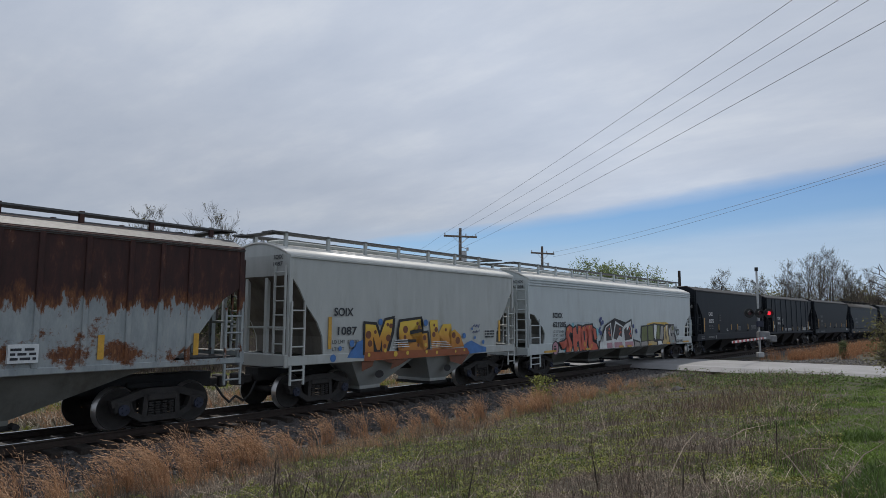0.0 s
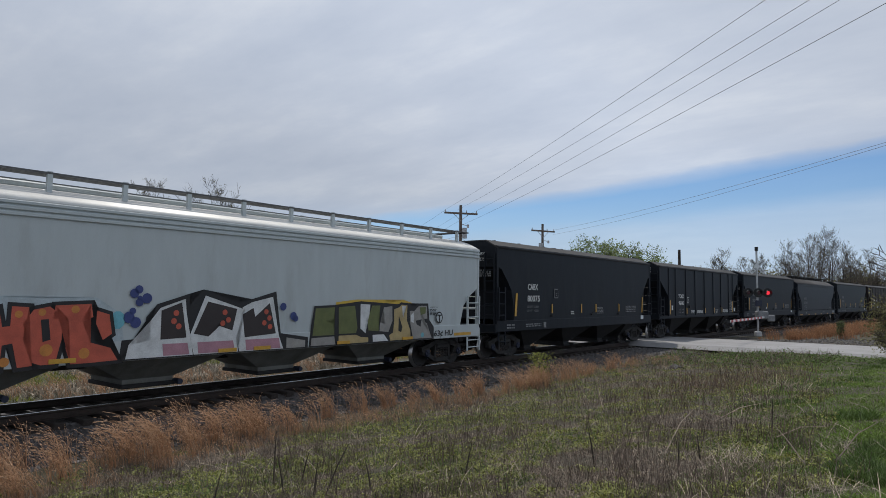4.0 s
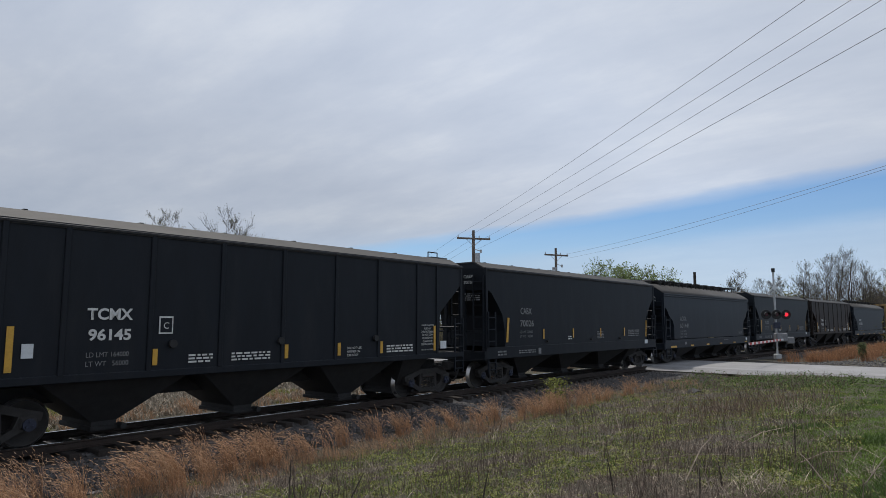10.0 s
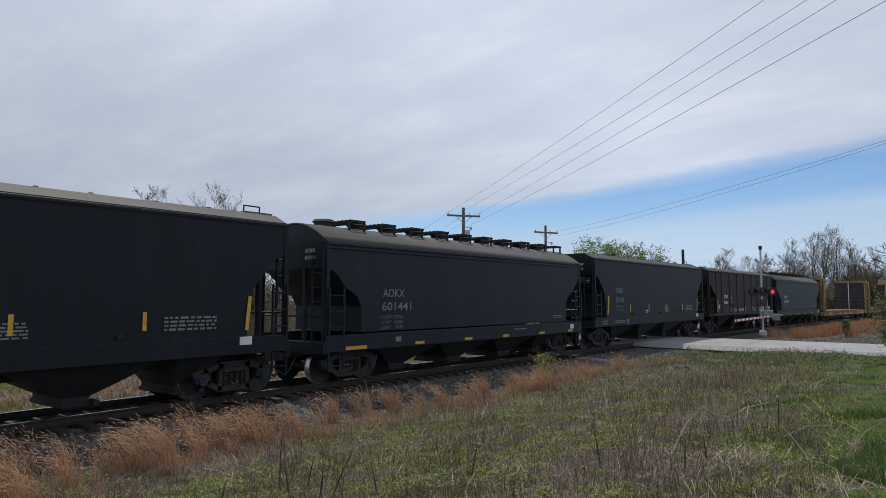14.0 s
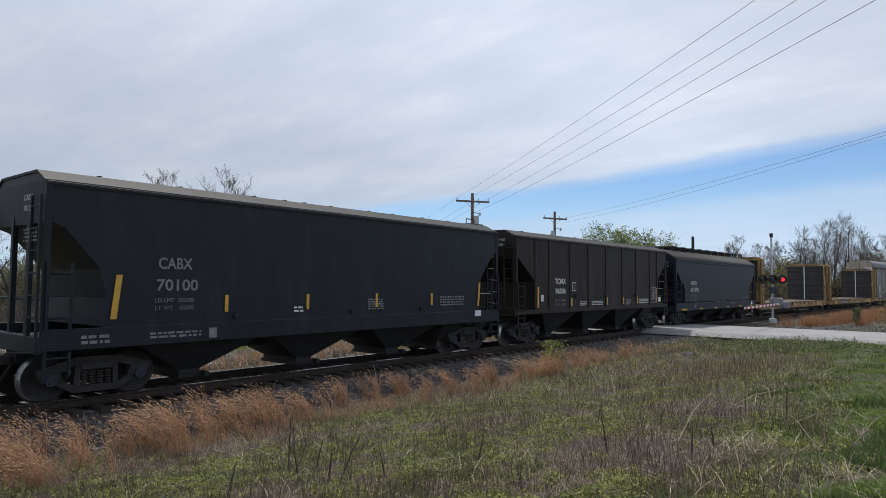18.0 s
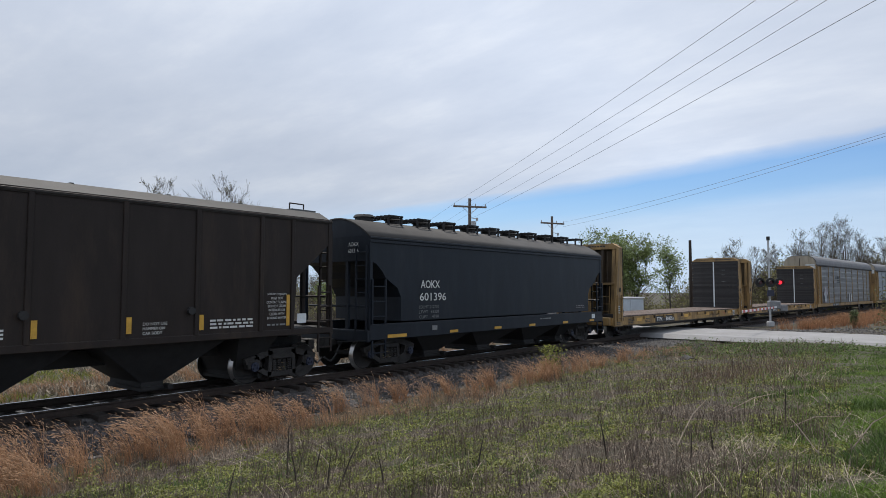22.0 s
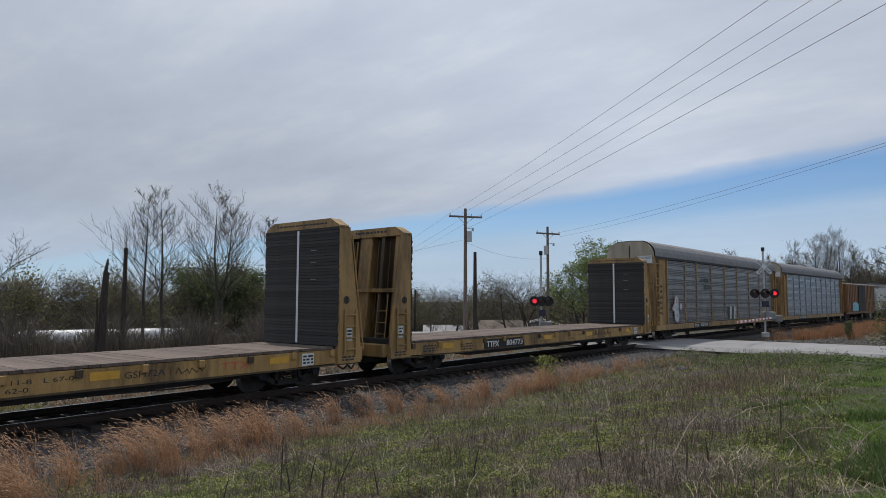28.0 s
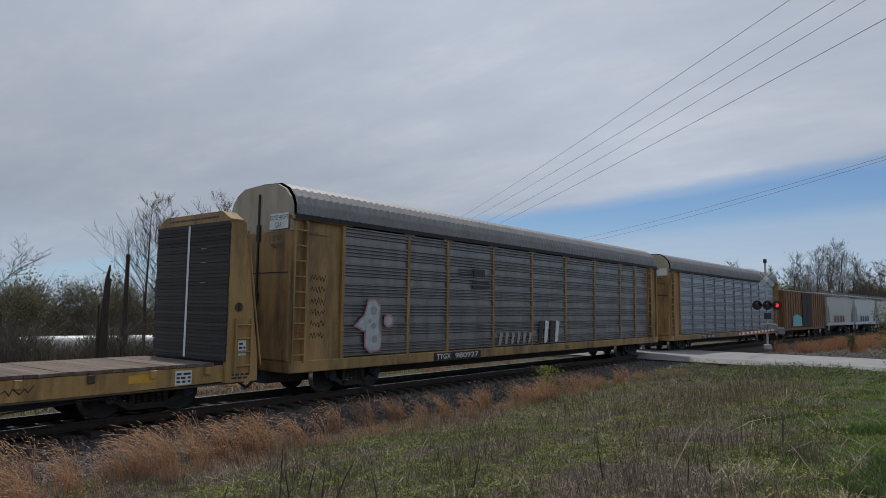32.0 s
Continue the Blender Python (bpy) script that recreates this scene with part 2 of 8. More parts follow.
M_lampdark = material("dark_red_lens", (0.05, 0.006, 0.008), rough=0.2, var=0.1, scale=6)
M_red = material("red_sheeting", (0.42, 0.035, 0.03), rough=0.5, var=0.15, scale=6)


def spray(name, base):
    return material(name, base, rough=0.5, var=0.16, scale=4, grain=40)


G_yellow, G_orange, G_rust, G_blue, G_black = spray("yellow_spray", (0.62, 0.42, 0.06)), spray("orange_spray", (0.55, 0.22, 0.05)), spray("brown_spray", (0.16, 0.055, 0.025)), spray("blue_spray", (0.06, 0.17, 0.42)), spray("black_spray", (0.015, 0.014, 0.016))
G_red, G_white, G_olive, G_grey, G_navy, G_sand, G_cyan, G_pink = spray("red_spray", (0.50, 0.10, 0.06)), spray("white_spray", (0.62, 0.64, 0.64)), spray("olive_spray", (0.13, 0.15, 0.05)), spray("grey_spray", (0.30, 0.29, 0.27)), spray("navy_spray", (0.04, 0.06, 0.20)), spray("sand_spray", (0.44, 0.34, 0.16)), spray("cyan_spray", (0.15, 0.42, 0.50)), spray("pink_spray", (0.42, 0.22, 0.27))


def faded_spray():
    """Spray that runs from yellow at the top of the letters to orange at their foot."""
    m = bpy.data.materials.new("yellow_to_orange_spray")
    m.use_nodes = True
    t = m.node_tree
    co = t.nodes.new("ShaderNodeTexCoord")
    sep = t.nodes.new("ShaderNodeSeparateXYZ")
    t.links.new(co.outputs["Object"], sep.inputs[0])
    n = nd(t, "ShaderNodeTexNoise", Scale=5.0, Detail=4.0)
    t.links.new(co.outputs["Object"], n.inputs["Vector"])
    add = nd(t, "ShaderNodeMath", op="MULTIPLY_ADD", i1=0.3)
    t.links.new(n.outputs[0], add.inputs[0])
    t.links.new(sep.outputs[2], add.inputs[2])
    t.links.new(ramp(t, nd_map(t, add.outputs[0], 1.55, 2.55), [(0.0, (0.40, 0.15, 0.035)), (0.45, (0.55, 0.26, 0.035)), (0.85, (0.66, 0.46, 0.06))]), t.nodes["Principled BSDF"].inputs["Base Color"])
    t.nodes["Principled BSDF"].inputs["Roughness"].default_value = 0.5
    return m


G_fade, G_brick, G_mist = faded_spray(), spray("brick_spray", (0.28, 0.085, 0.03)), spray("pale_blue_mist_spray", (0.40, 0.47, 0.50))


def rusted_paint():
    """Grey paint, rusted through from the top down in ragged tongues."""
    m = bpy.data.materials.new("rusted_grey_paint")
    m.use_nodes = True
    t = m.node_tree
    L = t.links.new
    b = t.nodes["Principled BSDF"]
    co = t.nodes.new("ShaderNodeTexCoord")
    mp = t.nodes.new("ShaderNodeMapping")
    mp.inputs["Scale"].default_value = (2.6, 2.6, 0.8)
    L(co.outputs["Object"], mp.inputs[0])
    sep = t.nodes.new("ShaderNodeSeparateXYZ")
    L(co.outputs["Object"], sep.inputs[0])
    n1 = nd(t, "ShaderNodeTexNoise", Scale=1.5, Detail=8.0, Roughness=0.7)
    n2 = nd(t, "ShaderNodeTexNoise", Scale=9.0, Detail=6.0, Roughness=0.7)
    n3 = nd(t, "ShaderNodeTexNoise", Scale=0.9, Detail=9.0, Roughness=0.75)
    for n in (n1, n2):
        L(mp.outputs[0], n.inputs["Vector"])
    L(co.outputs["Object"], n3.inputs["Vector"])
    top = nd(t, "ShaderNodeMath", op="MULTIPLY_ADD", i1=2.0)
    L(n1.outputs[0], top.inputs[0]); L(sep.outputs[2], top.inputs[2])
    f1 = ramp(t, nd_map(t, top.outputs[0], 3.2, 4.2), [(0.42, grey(0)), (0.52, grey(1))])
    # blisters low on the sheets and a few anywhere
    band = ramp(t, nd_map(t, sep.outputs[2], 1.4, 2.6), [(0.0, grey(0.55)), (0.25, grey(1.0)), (0.5, grey(0.7)), (0.8, grey(0.35))])
    lows = nd(t, "ShaderNodeMath", op="MULTIPLY_ADD", i1=0.24)
    L(band, lows.inputs[0]); L(n3.outputs[0], lows.inputs[2])
    f2 = ramp(t, lows.outputs[0], [(0.685, grey(0)), (0.74, grey(1))])
    mxf = nd(t, "ShaderNodeMath", op="MAXIMUM")
    L(f1, mxf.inputs[0]); L(f2, mxf.inputs[1])
    rust = ramp(t, n2.outputs[0], [(0.3, (0.055, 0.018, 0.009)), (0.55, (0.15, 0.055, 0.02)), (0.75, (0.30, 0.15, 0.06))])
    dark = ramp(t, nd_map(t, top.outputs[0], 3.75, 4.25), [(0.0, grey(0)), (0.6, grey(1))])
    mr = nd(t, "ShaderNodeMix", dtype="RGBA")
    L(dark, mr.inputs[0]); L(rust, mr.inputs[6])
    n4 = nd(t, "ShaderNodeTexNoise", Scale=2.2, Detail=9.0, Roughness=0.7)
    L(mp.outputs[0], n4.inputs["Vector"])
    L(ramp(t, n4.outputs[0], [(0.3, (0.020, 0.008, 0.008)), (0.55, (0.042, 0.014, 0.012)), (0.66, (0.085, 0.03, 0.018)), (0.74, (0.26, 0.20, 0.17))]), mr.inputs[7])
    pale = ramp(t, n1.outputs[0], [(0.3, (0.20, 0.235, 0.25)), (0.55, (0.30, 0.335, 0.345)), (0.75, (0.38, 0.40, 0.395))])
    mx = nd(t, "ShaderNodeMix", dtype="RGBA")
    L(mxf.outputs[0], mx.inputs[0]); L(pale, mx.inputs[6]); L(mr.outputs[2], mx.inputs[7])
    L(mx.outputs[2], b.inputs["Base Color"])
    b.inputs["Roughness"].default_value = 0.75
    bp = nd(t, "ShaderNodeBump", Strength=0.2, Distance=0.01)
    L(n2.outputs[0], bp.inputs["Height"]); L(bp.outputs[0], b.inputs["Normal"])
    return m


P_rust = rusted_paint()

# ---- writing and marks on the sides ----
_glyphs = {}


def glyphs(s, bold=0.0):
    """The letters s as a flat mesh fitted to a box one metre wide and high."""
    key = (s, bold)
    if key not in _glyphs:
        cu = bpy.data.curves.new("lettering", "FONT")
        cu.body, cu.offset, cu.resolution_u = s, bold, 3
        ob = new("lettering", cu)
        dg = bpy.context.evaluated_depsgraph_get()
        me = bpy.data.meshes.new_from_object(ob.evaluated_get(dg))
        bpy.data.objects.remove(ob)
        bpy.data.curves.remove(cu)
        n = len(me.vertices)
        co = np.empty(n * 3)
        me.vertices.foreach_get("co", co)
        co = co.reshape(n, 3)
        lo, hi = co.min(0), co.max(0)
        co[:, 0] = (co[:, 0] - lo[0]) / (hi[0] - lo[0])
        co[:, 1] = (co[:, 1] - lo[1]) / (hi[1] - lo[1])
        co[:, 2] = 0
        me.vertices.foreach_set("co", co.ravel())
        _glyphs[key] = me
    return _glyphs[key]


def write(parent, s, x0, x1, z0, z1, mat, y=None, bold=0.0, name="lettering", slant=0.0, end=None):
    """s on the near side of a car, in the box x0..x1, z0..z1; end: on the end wall at that x, where x0, x1 are y."""
    me = glyphs(s, bold).copy()
    me.materials.clear()
    me.materials.append(mat)
    n = len(me.vertices)
    co = np.empty(n * 3)
    me.vertices.foreach_get("co", co)
    co = co.reshape(n, 3)
    u, v = co[:, 0].copy(), co[:, 1].copy()
    if end is None:
        co[:, 0], co[:, 1], co[:, 2] = x0 + u * (x1 - x0) + slant * v * (z1 - z0), (-HALF - 0.006) if y is None else y, z0 + v * (z1 - z0)
    else:
        co[:, 0], co[:, 1], co[:, 2] = end, x1 - u * (x1 - x0), z0 + v * (z1 - z0)
    me.vertices.foreach_set("co", co.ravel())
    ob = new(name, me)
    ob.parent = parent
    return ob


def bars(parent, x0, x1, z0, z1, rows, mat, y=None, name="small_print", seed=0, end=None):
    """Writing too small to read: short bars in rows."""
    rnd = random.Random(seed + int(1000 * abs(x0 + z0)))
    yy = -HALF - 0.005 if y is None else y
    bm = bmesh.new()
    step = (z1 - z0) / rows
    for r in range(rows):
        x = x0
        z = z1 - (r + 0.8) * step
        while x < x1 - 0.03:
            w = min(rnd.uniform(0.06, 0.2), x1 - x)
            if end is None:
                box(bm, x, yy - 0.002, z, x + w, yy + 0.002, z + step * 0.55)
            else:
                box(bm, end - 0.003, x, z, end + 0.001, x + w, z + step * 0.55)
            x += w + rnd.uniform(0.03, 0.06)
    return part(name, bm, mat, parent, kind="stuff")


def plate(parent, name, x0, x1, z0, z1, mat, y=None, label="", thick=0.012, lean=0.0):
    yy = -HALF if y is None else y
    bm = bmesh.new()
    prism(bm, [(x0, z0), (x1, z0), (x1 + lean, z1), (x0 + lean, z1)], yy - thick, yy + 0.002)
    return part(name, bm, mat, parent, label)


def blob(parent, name, pts, mat, layer=0, y=None):
    """A flat sprayed shape on the side: outline in x and z."""
    yy = (-HALF if y is None else y) - 0.005 - 0.003 * layer
    bm = bmesh.new()
    f = bm.faces.new([bm.verts.new((x, yy, z)) for x, z in pts])
    bmesh.ops.triangulate(bm, faces=[f])
    return part(name, bm, mat, parent)


def scribble(parent, x0, x1, z0, z1, rows, mat, y, seed):
    """Looping thin strokes of a spray can, row under row."""
    rnd = random.Random(seed)
    bm = bmesh.new()
    for r in range(rows):
        zc, h = z1 - (r + 0.5) * (z1 - z0) / rows, 0.36 * (z1 - z0) / rows
        n = 9
        pts = [(x0 + (x1 - x0) * (i + rnd.uniform(-0.35, 0.35)) / n, zc + h * (1 if i % 2 else -1) * rnd.uniform(0.3, 1.0)) for i in range(n + 1)]
        for (xa, za), (xb, zb) in zip(pts, pts[1:]):
            rod(bm, (xa, y, za), (xb, y, zb), 0.008, n=4)
    return part("graffiti_tag", bm, mat, parent, kind="stuff")


def grown(pts, d):
    """The outline pts, moved outwards by d."""
    n = len(pts)
    area = sum(pts[i][0] * pts[(i + 1) % n][1] - pts[(i + 1) % n][0] * pts[i][1] for i in range(n))
    s = 1 if area > 0 else -1
    out = []
    for i in range(n):
        p, q, r = Vector(pts[i - 1]), Vector(pts[i]), Vector(pts[(i + 1) % n])
        a, b = (q - p).normalized(), (r - q).normalized()
        m = Vector((a.y + b.y, -a.x - b.x)) * s
        m = m.normalized() * min(d / max(0.35, (m.length / 2)), 1.9 * d) if m.length > 1e-4 else Vector((0, 0))
        out.append(tuple(q + m))
    return out


def disc_pts(x, z, r, n=12, squash=1.0):
    return [(x + r * math.cos(2 * math.pi * i / n), z + r * squash * math.sin(2 * math.pi * i / n)) for i in range(n)]


# ---- wheels and trucks, built once ----
def wheelset_mesh():
    bm = bmesh.new()
    rod(bm, (0, -1.08, 0), (0, 1.08, 0), 0.085, n=12)
    prof = [(0.10, 0.06), (0.40, 0.045), (0.43, 0.07), (0.50, 0.07), (0.50, 0.04), (0.462, 0.035), (0.45, -0.07), (0.42, -0.07), (0.39, -0.03), (0.10, -0.05)]
    for s in (-1, 1):
        ring = []
        N = 28
        for i in range(N):
            a = 2 * math.pi * i / N
            ring.append([bm.verts.new((r * math.cos(a), s * (0.76 - w), r * math.sin(a))) for r, w in prof])
        for i in range(N):
            for j in range(len(prof) - 1):
                f = bm.faces.new((ring[i][j], ring[(i + 1) % N][j], ring[(i + 1) % N][j + 1], ring[i][j + 1]))
                f.material_index = 1 if j in (3, 4, 5) else 0
                f.smooth = True
        n0 = len(bm.faces)
        rod(bm, (0, s * 1.06, 0), (0, s * 1.17, 0), 0.12, n=12)
        for k in range(3):
            a = 2 * math.pi * k / 3
            c = (0.06 * math.cos(a), s * 1.17, 0.06 * math.sin(a))
            rod(bm, c, (c[0], s * 1.2, c[2]), 0.022, n=6)
        bm.faces.ensure_lookup_table()
        for f in list(bm.faces)[n0:]:
            f.material_index = 2
    bmesh.ops.recalc_face_normals(bm, faces=bm.faces)
    me = bpy.data.meshes.new("wheelset")
    bm.to_mesh(me)
    bm.free()
    for m in (M_truck, M_tread, M_hub):
        me.materials.append(m)
    return me


def beam(bm, pts, y0, y1, w):
    """A bent flat bar along pts (x, z), w high."""
    for (x0, z0), (x1, z1) in zip(pts, pts[1:]):
        d = Vector((x1 - x0, z1 - z0)).normalized() * 0.03
        n = Vector((-(z1 - z0), x1 - x0)).normalized() * (w / 2)
        q = [(x0 - d.x - n.x, z0 - d.y - n.y), (x1 + d.x - n.x, z1 + d.y - n.y), (x1 + d.x + n.x, z1 + d.y + n.y), (x0 - d.x + n.x, z0 - d.y + n.y)]
        prism(bm, q, y0, y1)


def sideframe_mesh():
    bm = bmesh.new()
    beam(bm, [(-1.1, 0.60), (-0.80, 0.68), (-0.42, 0.80), (0.42, 0.80), (0.80, 0.68), (1.1, 0.60)], -0.09, 0.09, 0.16)
    beam(bm, [(-0.78, 0.42), (-0.42, 0.22), (0.42, 0.22), (0.78, 0.42)], -0.09, 0.09, 0.13)
    for s in (-1, 1):
        beam(bm, [(s * 0.40, 0.22), (s * 0.36, 0.80)], -0.09, 0.09, 0.11)
        beam(bm, [(s * 0.80, 0.66), (s * 0.70, 0.40)], -0.09, 0.09, 0.14)
        box(bm, s * 0.89 - 0.17, -0.13, 0.38, s * 0.89 + 0.17, 0.13, 0.64, bevel=0.04)
    for i in range(4):
        x = -0.24 + 0.16 * i
        for k in range(6):
            rod(bm, (x, -0.04, 0.27 + k * 0.055), (x, -0.04, 0.305 + k * 0.055), 0.072, n=8)
    box(bm, -0.34, -0.14, 0.60, 0.34, 0.3, 0.76, bevel=0.03)
    me = bpy.data.meshes.new("side_frame")
    bm.to_mesh(me)
    bm.free()
    me.materials.append(M_truck)
    return me


WHEELSET, SIDEFRAME = wheelset_mesh(), sideframe_mesh()
_bm = mesh_of((-0.22, -0.95, 0.5, 0.22, 0.95, 0.82), (-0.45, -0.35, 0.82, 0.45, 0.35, 0.95), bevel=0.02)
for _s in (-1, 1):
    rod(_bm, (-0.75, _s * 0.45, 0.32), (0.75, _s * 0.45, 0.32), 0.03, n=6)
BOLSTER = bpy.data.meshes.new("bolster")
_bm.to_mesh(BOLSTER)
_bm.free()
BOLSTER.materials.append(M_under)

TRAIN, WHEELS = [], []


def truck(car, x):
    tr = new("truck", BOLSTER)
    tr.parent = car
    tr.location = (x, 0, 0)
    for y in (-1.0, 1.0):
        o = new("side_frame", SIDEFRAME)
        o.parent, o.location = tr, (0, y, 0)
        if y > 0:
            o.rotation_euler = (0, 0, math.pi)
    for dx in (-0.89, 0.89):
        o = new("wheelset", WHEELSET)
        o.parent, o.location = tr, (dx, 0, 0.462)
        WHEELS.append((o, dx))


def coupler(car, x, s):
    bm = mesh_of((min(x, x + s * 0.55), -0.09, 0.70, max(x, x + s * 0.55), 0.09, 0.92), (x + s * 0.45 - 0.12, -0.2, 0.66, x + s * 0.45 + 0.12, 0.2, 0.98), bevel=0.03)
    part("coupler", bm, M_truck, car)
    bm = bmesh.new()
    p = [Vector((x + s * 0.1, -0.35, 0.75)), Vector((x + s * 0.3, -0.4, 0.45)), Vector((x + s * 0.5, -0.4, 0.28)), Vector((x + s * 0.72, -0.35, 0.42))]
    for a, b in zip(p, p[1:]):
        rod(bm, a, b, 0.03, n=6)
    part("air_hose", bm, M_black, car)


def ladder(car, x0, x1, z0, z1, mat, y=-HALF - 0.05, rungs=None, name="ladder", stiles=True, r=0.022):
    bm = bmesh.new()
    if stiles:
        box(bm, x0 - 0.025, y - 0.02, z0, x0 + 0.025, y + 0.03, z1)
    n = rungs or max(2, round((z1 - z0) / 0.42))
    ob = part(name, bm, mat, car)
    if stiles:
        part("stile", mesh_of((x1 - 0.025, y - 0.02, z0, x1 + 0.025, y + 0.03, z1)), mat, ob)
    first = None
    for i in range(n):
        z = z0 + (z1 - z0) * (i + 0.5) / n
        if first is None:
            bm = bmesh.new()
            rod(bm, (x0, y, 0), (x1, y, 0), r, n=6)
            first = part("rung", bm, mat, ob)
            first.matrix_basis = pose(0, 0, z)
        else:
            share("rung", first, ob, pose(0, 0, z))
    return ob


def end_ladder(car, x, y0, y1, z0, z1, mat, n, name="ladder"):
    bm = bmesh.new()
    box(bm, x - 0.02, y0 - 0.025, z0, x + 0.03, y0 + 0.025, z1)
    ob = part(name, bm, mat, car)
    part("stile", mesh_of((x - 0.02, y1 - 0.025, z0, x + 0.03, y1 + 0.025, z1)), mat, ob)
    first = None
    for i in range(n):
        z = z0 + (z1 - z0) * (i + 0.5) / n
        if first is None:
            bm = bmesh.new()
            rod(bm, (x, y0, 0), (x, y1, 0), 0.02, n=6)
            first = part("rung", bm, mat, ob)
            first.matrix_basis = pose(0, 0, z)
        else:
            share("rung", first, ob, pose(0, 0, z))
    return ob


def new_car(name, label, a, b):
    car = thing(name, label, "freight car", "cars of the freight train")
    c, l = (a + b) / 2, (b - a) / 2
    TRAIN.append((car, c))
    return car, l, c


def roof_part(car, l, profile, mat, name="roof", smooth=False):
    """A roof of constant section: profile in y and z from the far eave to the near one."""
    bm = bmesh.new()
    th = 0.05
    lo = [(y * 0.985, z - th) for y, z in profile][::-1]
    ring = profile + lo
    A = [bm.verts.new((-l, y, z)) for y, z in ring]
    B = [bm.verts.new((l, y, z)) for y, z in ring]
    n = len(ring)
    for i in range(n):
        bm.faces.new((A[i], A[(i + 1) % n], B[(i + 1) % n], B[i]))
    k = len(profile)
    for V in (A, B):
        for i in range(k - 1):
            bm.faces.new((V[i], V[i + 1], V[n - 2 - i], V[n - 1 - i]))
    bmesh.ops.recalc_face_normals(bm, faces=bm.faces)
    return part(name, bm, mat, car, smooth=smooth)


def hopper_car(name, label, a, b, spec):
    """A covered hopper: cut = the end's side sheet outline as (metres in from the end, height), top to bottom."""
    car, l, c = new_car(name, label, a, b)
    W, eave, ridge, paintm = HALF, spec["eave"], spec["ridge"], spec["paint"]
    cut, floor, sill = spec["cut"], spec["floor"], spec.get("sill", (1.0, 1.4))
    cutR = spec.get("cutR", cut)
    under = spec.get("under", M_under)
    trim = spec.get("trim", paintm)
    # the box with its sloping ends
    pts = [(-l, eave)] + [(-l + d, z) for d, z in cut] + [(l - d, z) for d, z in cutR[::-1]] + [(l, eave)]
    bm = bmesh.new()
    prism(bm, pts[::-1], -W + 0.02, W - 0.02)
    part("body", bm, paintm, car)
    # plates over the sloping ends, coloured dark for the shade there as well as dirt
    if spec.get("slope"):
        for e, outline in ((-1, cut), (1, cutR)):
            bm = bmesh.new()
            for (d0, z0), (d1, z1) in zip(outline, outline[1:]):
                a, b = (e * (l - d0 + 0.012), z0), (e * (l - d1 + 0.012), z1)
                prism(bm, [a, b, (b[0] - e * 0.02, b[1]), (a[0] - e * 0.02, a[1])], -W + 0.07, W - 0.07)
            part("slope_sheet", bm, spec["slope"], car, "dirty slope sheet with the shade under the end painted in")
    # top chord along the eaves, both sides
    for s in (-1, 1):
        for k in range(spec.get("bands", 1)):
            z = eave - 0.10 - k * 0.11
            part("top_chord", mesh_of((-l, s * W - 0.02, z, l, s * W + 0.03, z + 0.075), bevel=0.012), spec.get("chord", trim), car)
    # the roof
    if spec["roof"] == "round":
        prof = [(W * (1 - i / 7), eave + (ridge - eave) * (1 - (1 - i / 7) ** 2)) for i in range(15)]
    else:
        prof = [(W + 0.03, eave - 0.06), (1.0, ridge), (-1.0, ridge), (-W - 0.03, eave - 0.06)]
    roof_part(car, l, prof, spec["roofmat"], smooth=spec["roof"] == "round")
    for s in (-1, 1):
        bm = bmesh.new()
        f = [bm.verts.new((s * (l - 0.03), y * 0.97, z - 0.02)) for y, z in prof]
        bm.faces.new(f)
        g = bmesh.ops.extrude_face_region(bm, geom=list(bm.faces))
        for v in g["geom"]:
            if isinstance(v, bmesh.types.BMVert):
                v.co.x -= s * 0.04
        bmesh.ops.recalc_face_normals(bm, faces=bm.faces)
        part("end_cap", bm, paintm, car)
    # side sills and end platforms
    for s in (-1, 1):
        part("side_sill", mesh_of((-l, s * (W - 0.019) - 0.031, sill[0], l, s * (W - 0.019) + 0.031, sill[1]), bevel=0.015), spec.get("sillmat", trim), car)
        part("end_platform", mesh_of((min(s * l, s * (l - 1.6)), -W + 0.06, sill[0] + 0.05, max(s * l, s * (l - 1.6)), W - 0.06, sill[0] + 0.18)), under, car)
        part("end_sill", mesh_of((s * l - 0.08, -W, sill[0] - 0.05, s * l + 0.08, W, sill[0] + 0.3), bevel=0.02), trim, car)
        for y in (-W + 0.05, W - 0.05):
            part("corner_post", mesh_of((s * (l - 0.06) - 0.06, y - 0.05, sill[0], s * (l - 0.06) + 0.06, y + 0.05, eave), bevel=0.01), trim, car)
        for y in (-0.45, 0.45):
            part("end_post", mesh_of((s * (l - 0.12) - 0.05, y - 0.06, sill[0], s * (l - 0.12) + 0.05, y + 0.06, eave - 0.1)), trim, car)
        # slope sheet brace and brake gear
        bm = bmesh.new()
        rod(bm, (s * (l - 0.15), -W + 0.1, sill[0] + 1.0), (s * (l - 0.15), W - 0.1, sill[0] + 1.0), 0.03, n=6)
        part("grab_bar", bm, trim, car)
        coupler(car, s * l, s)
    part("centre_sill", mesh_of((-l, -0.28, 0.75, l, 0.28, 1.1)), under, car)
    # ribs
    for x in spec.get("ribs", ()):
        for s in (-1, 1):
            part("side_post", mesh_of((x - 0.055, s * W - 0.02, sill[1] - 0.02, x + 0.055, s * W + 0.055, eave - 0.05), bevel=0.012), paintm, car)
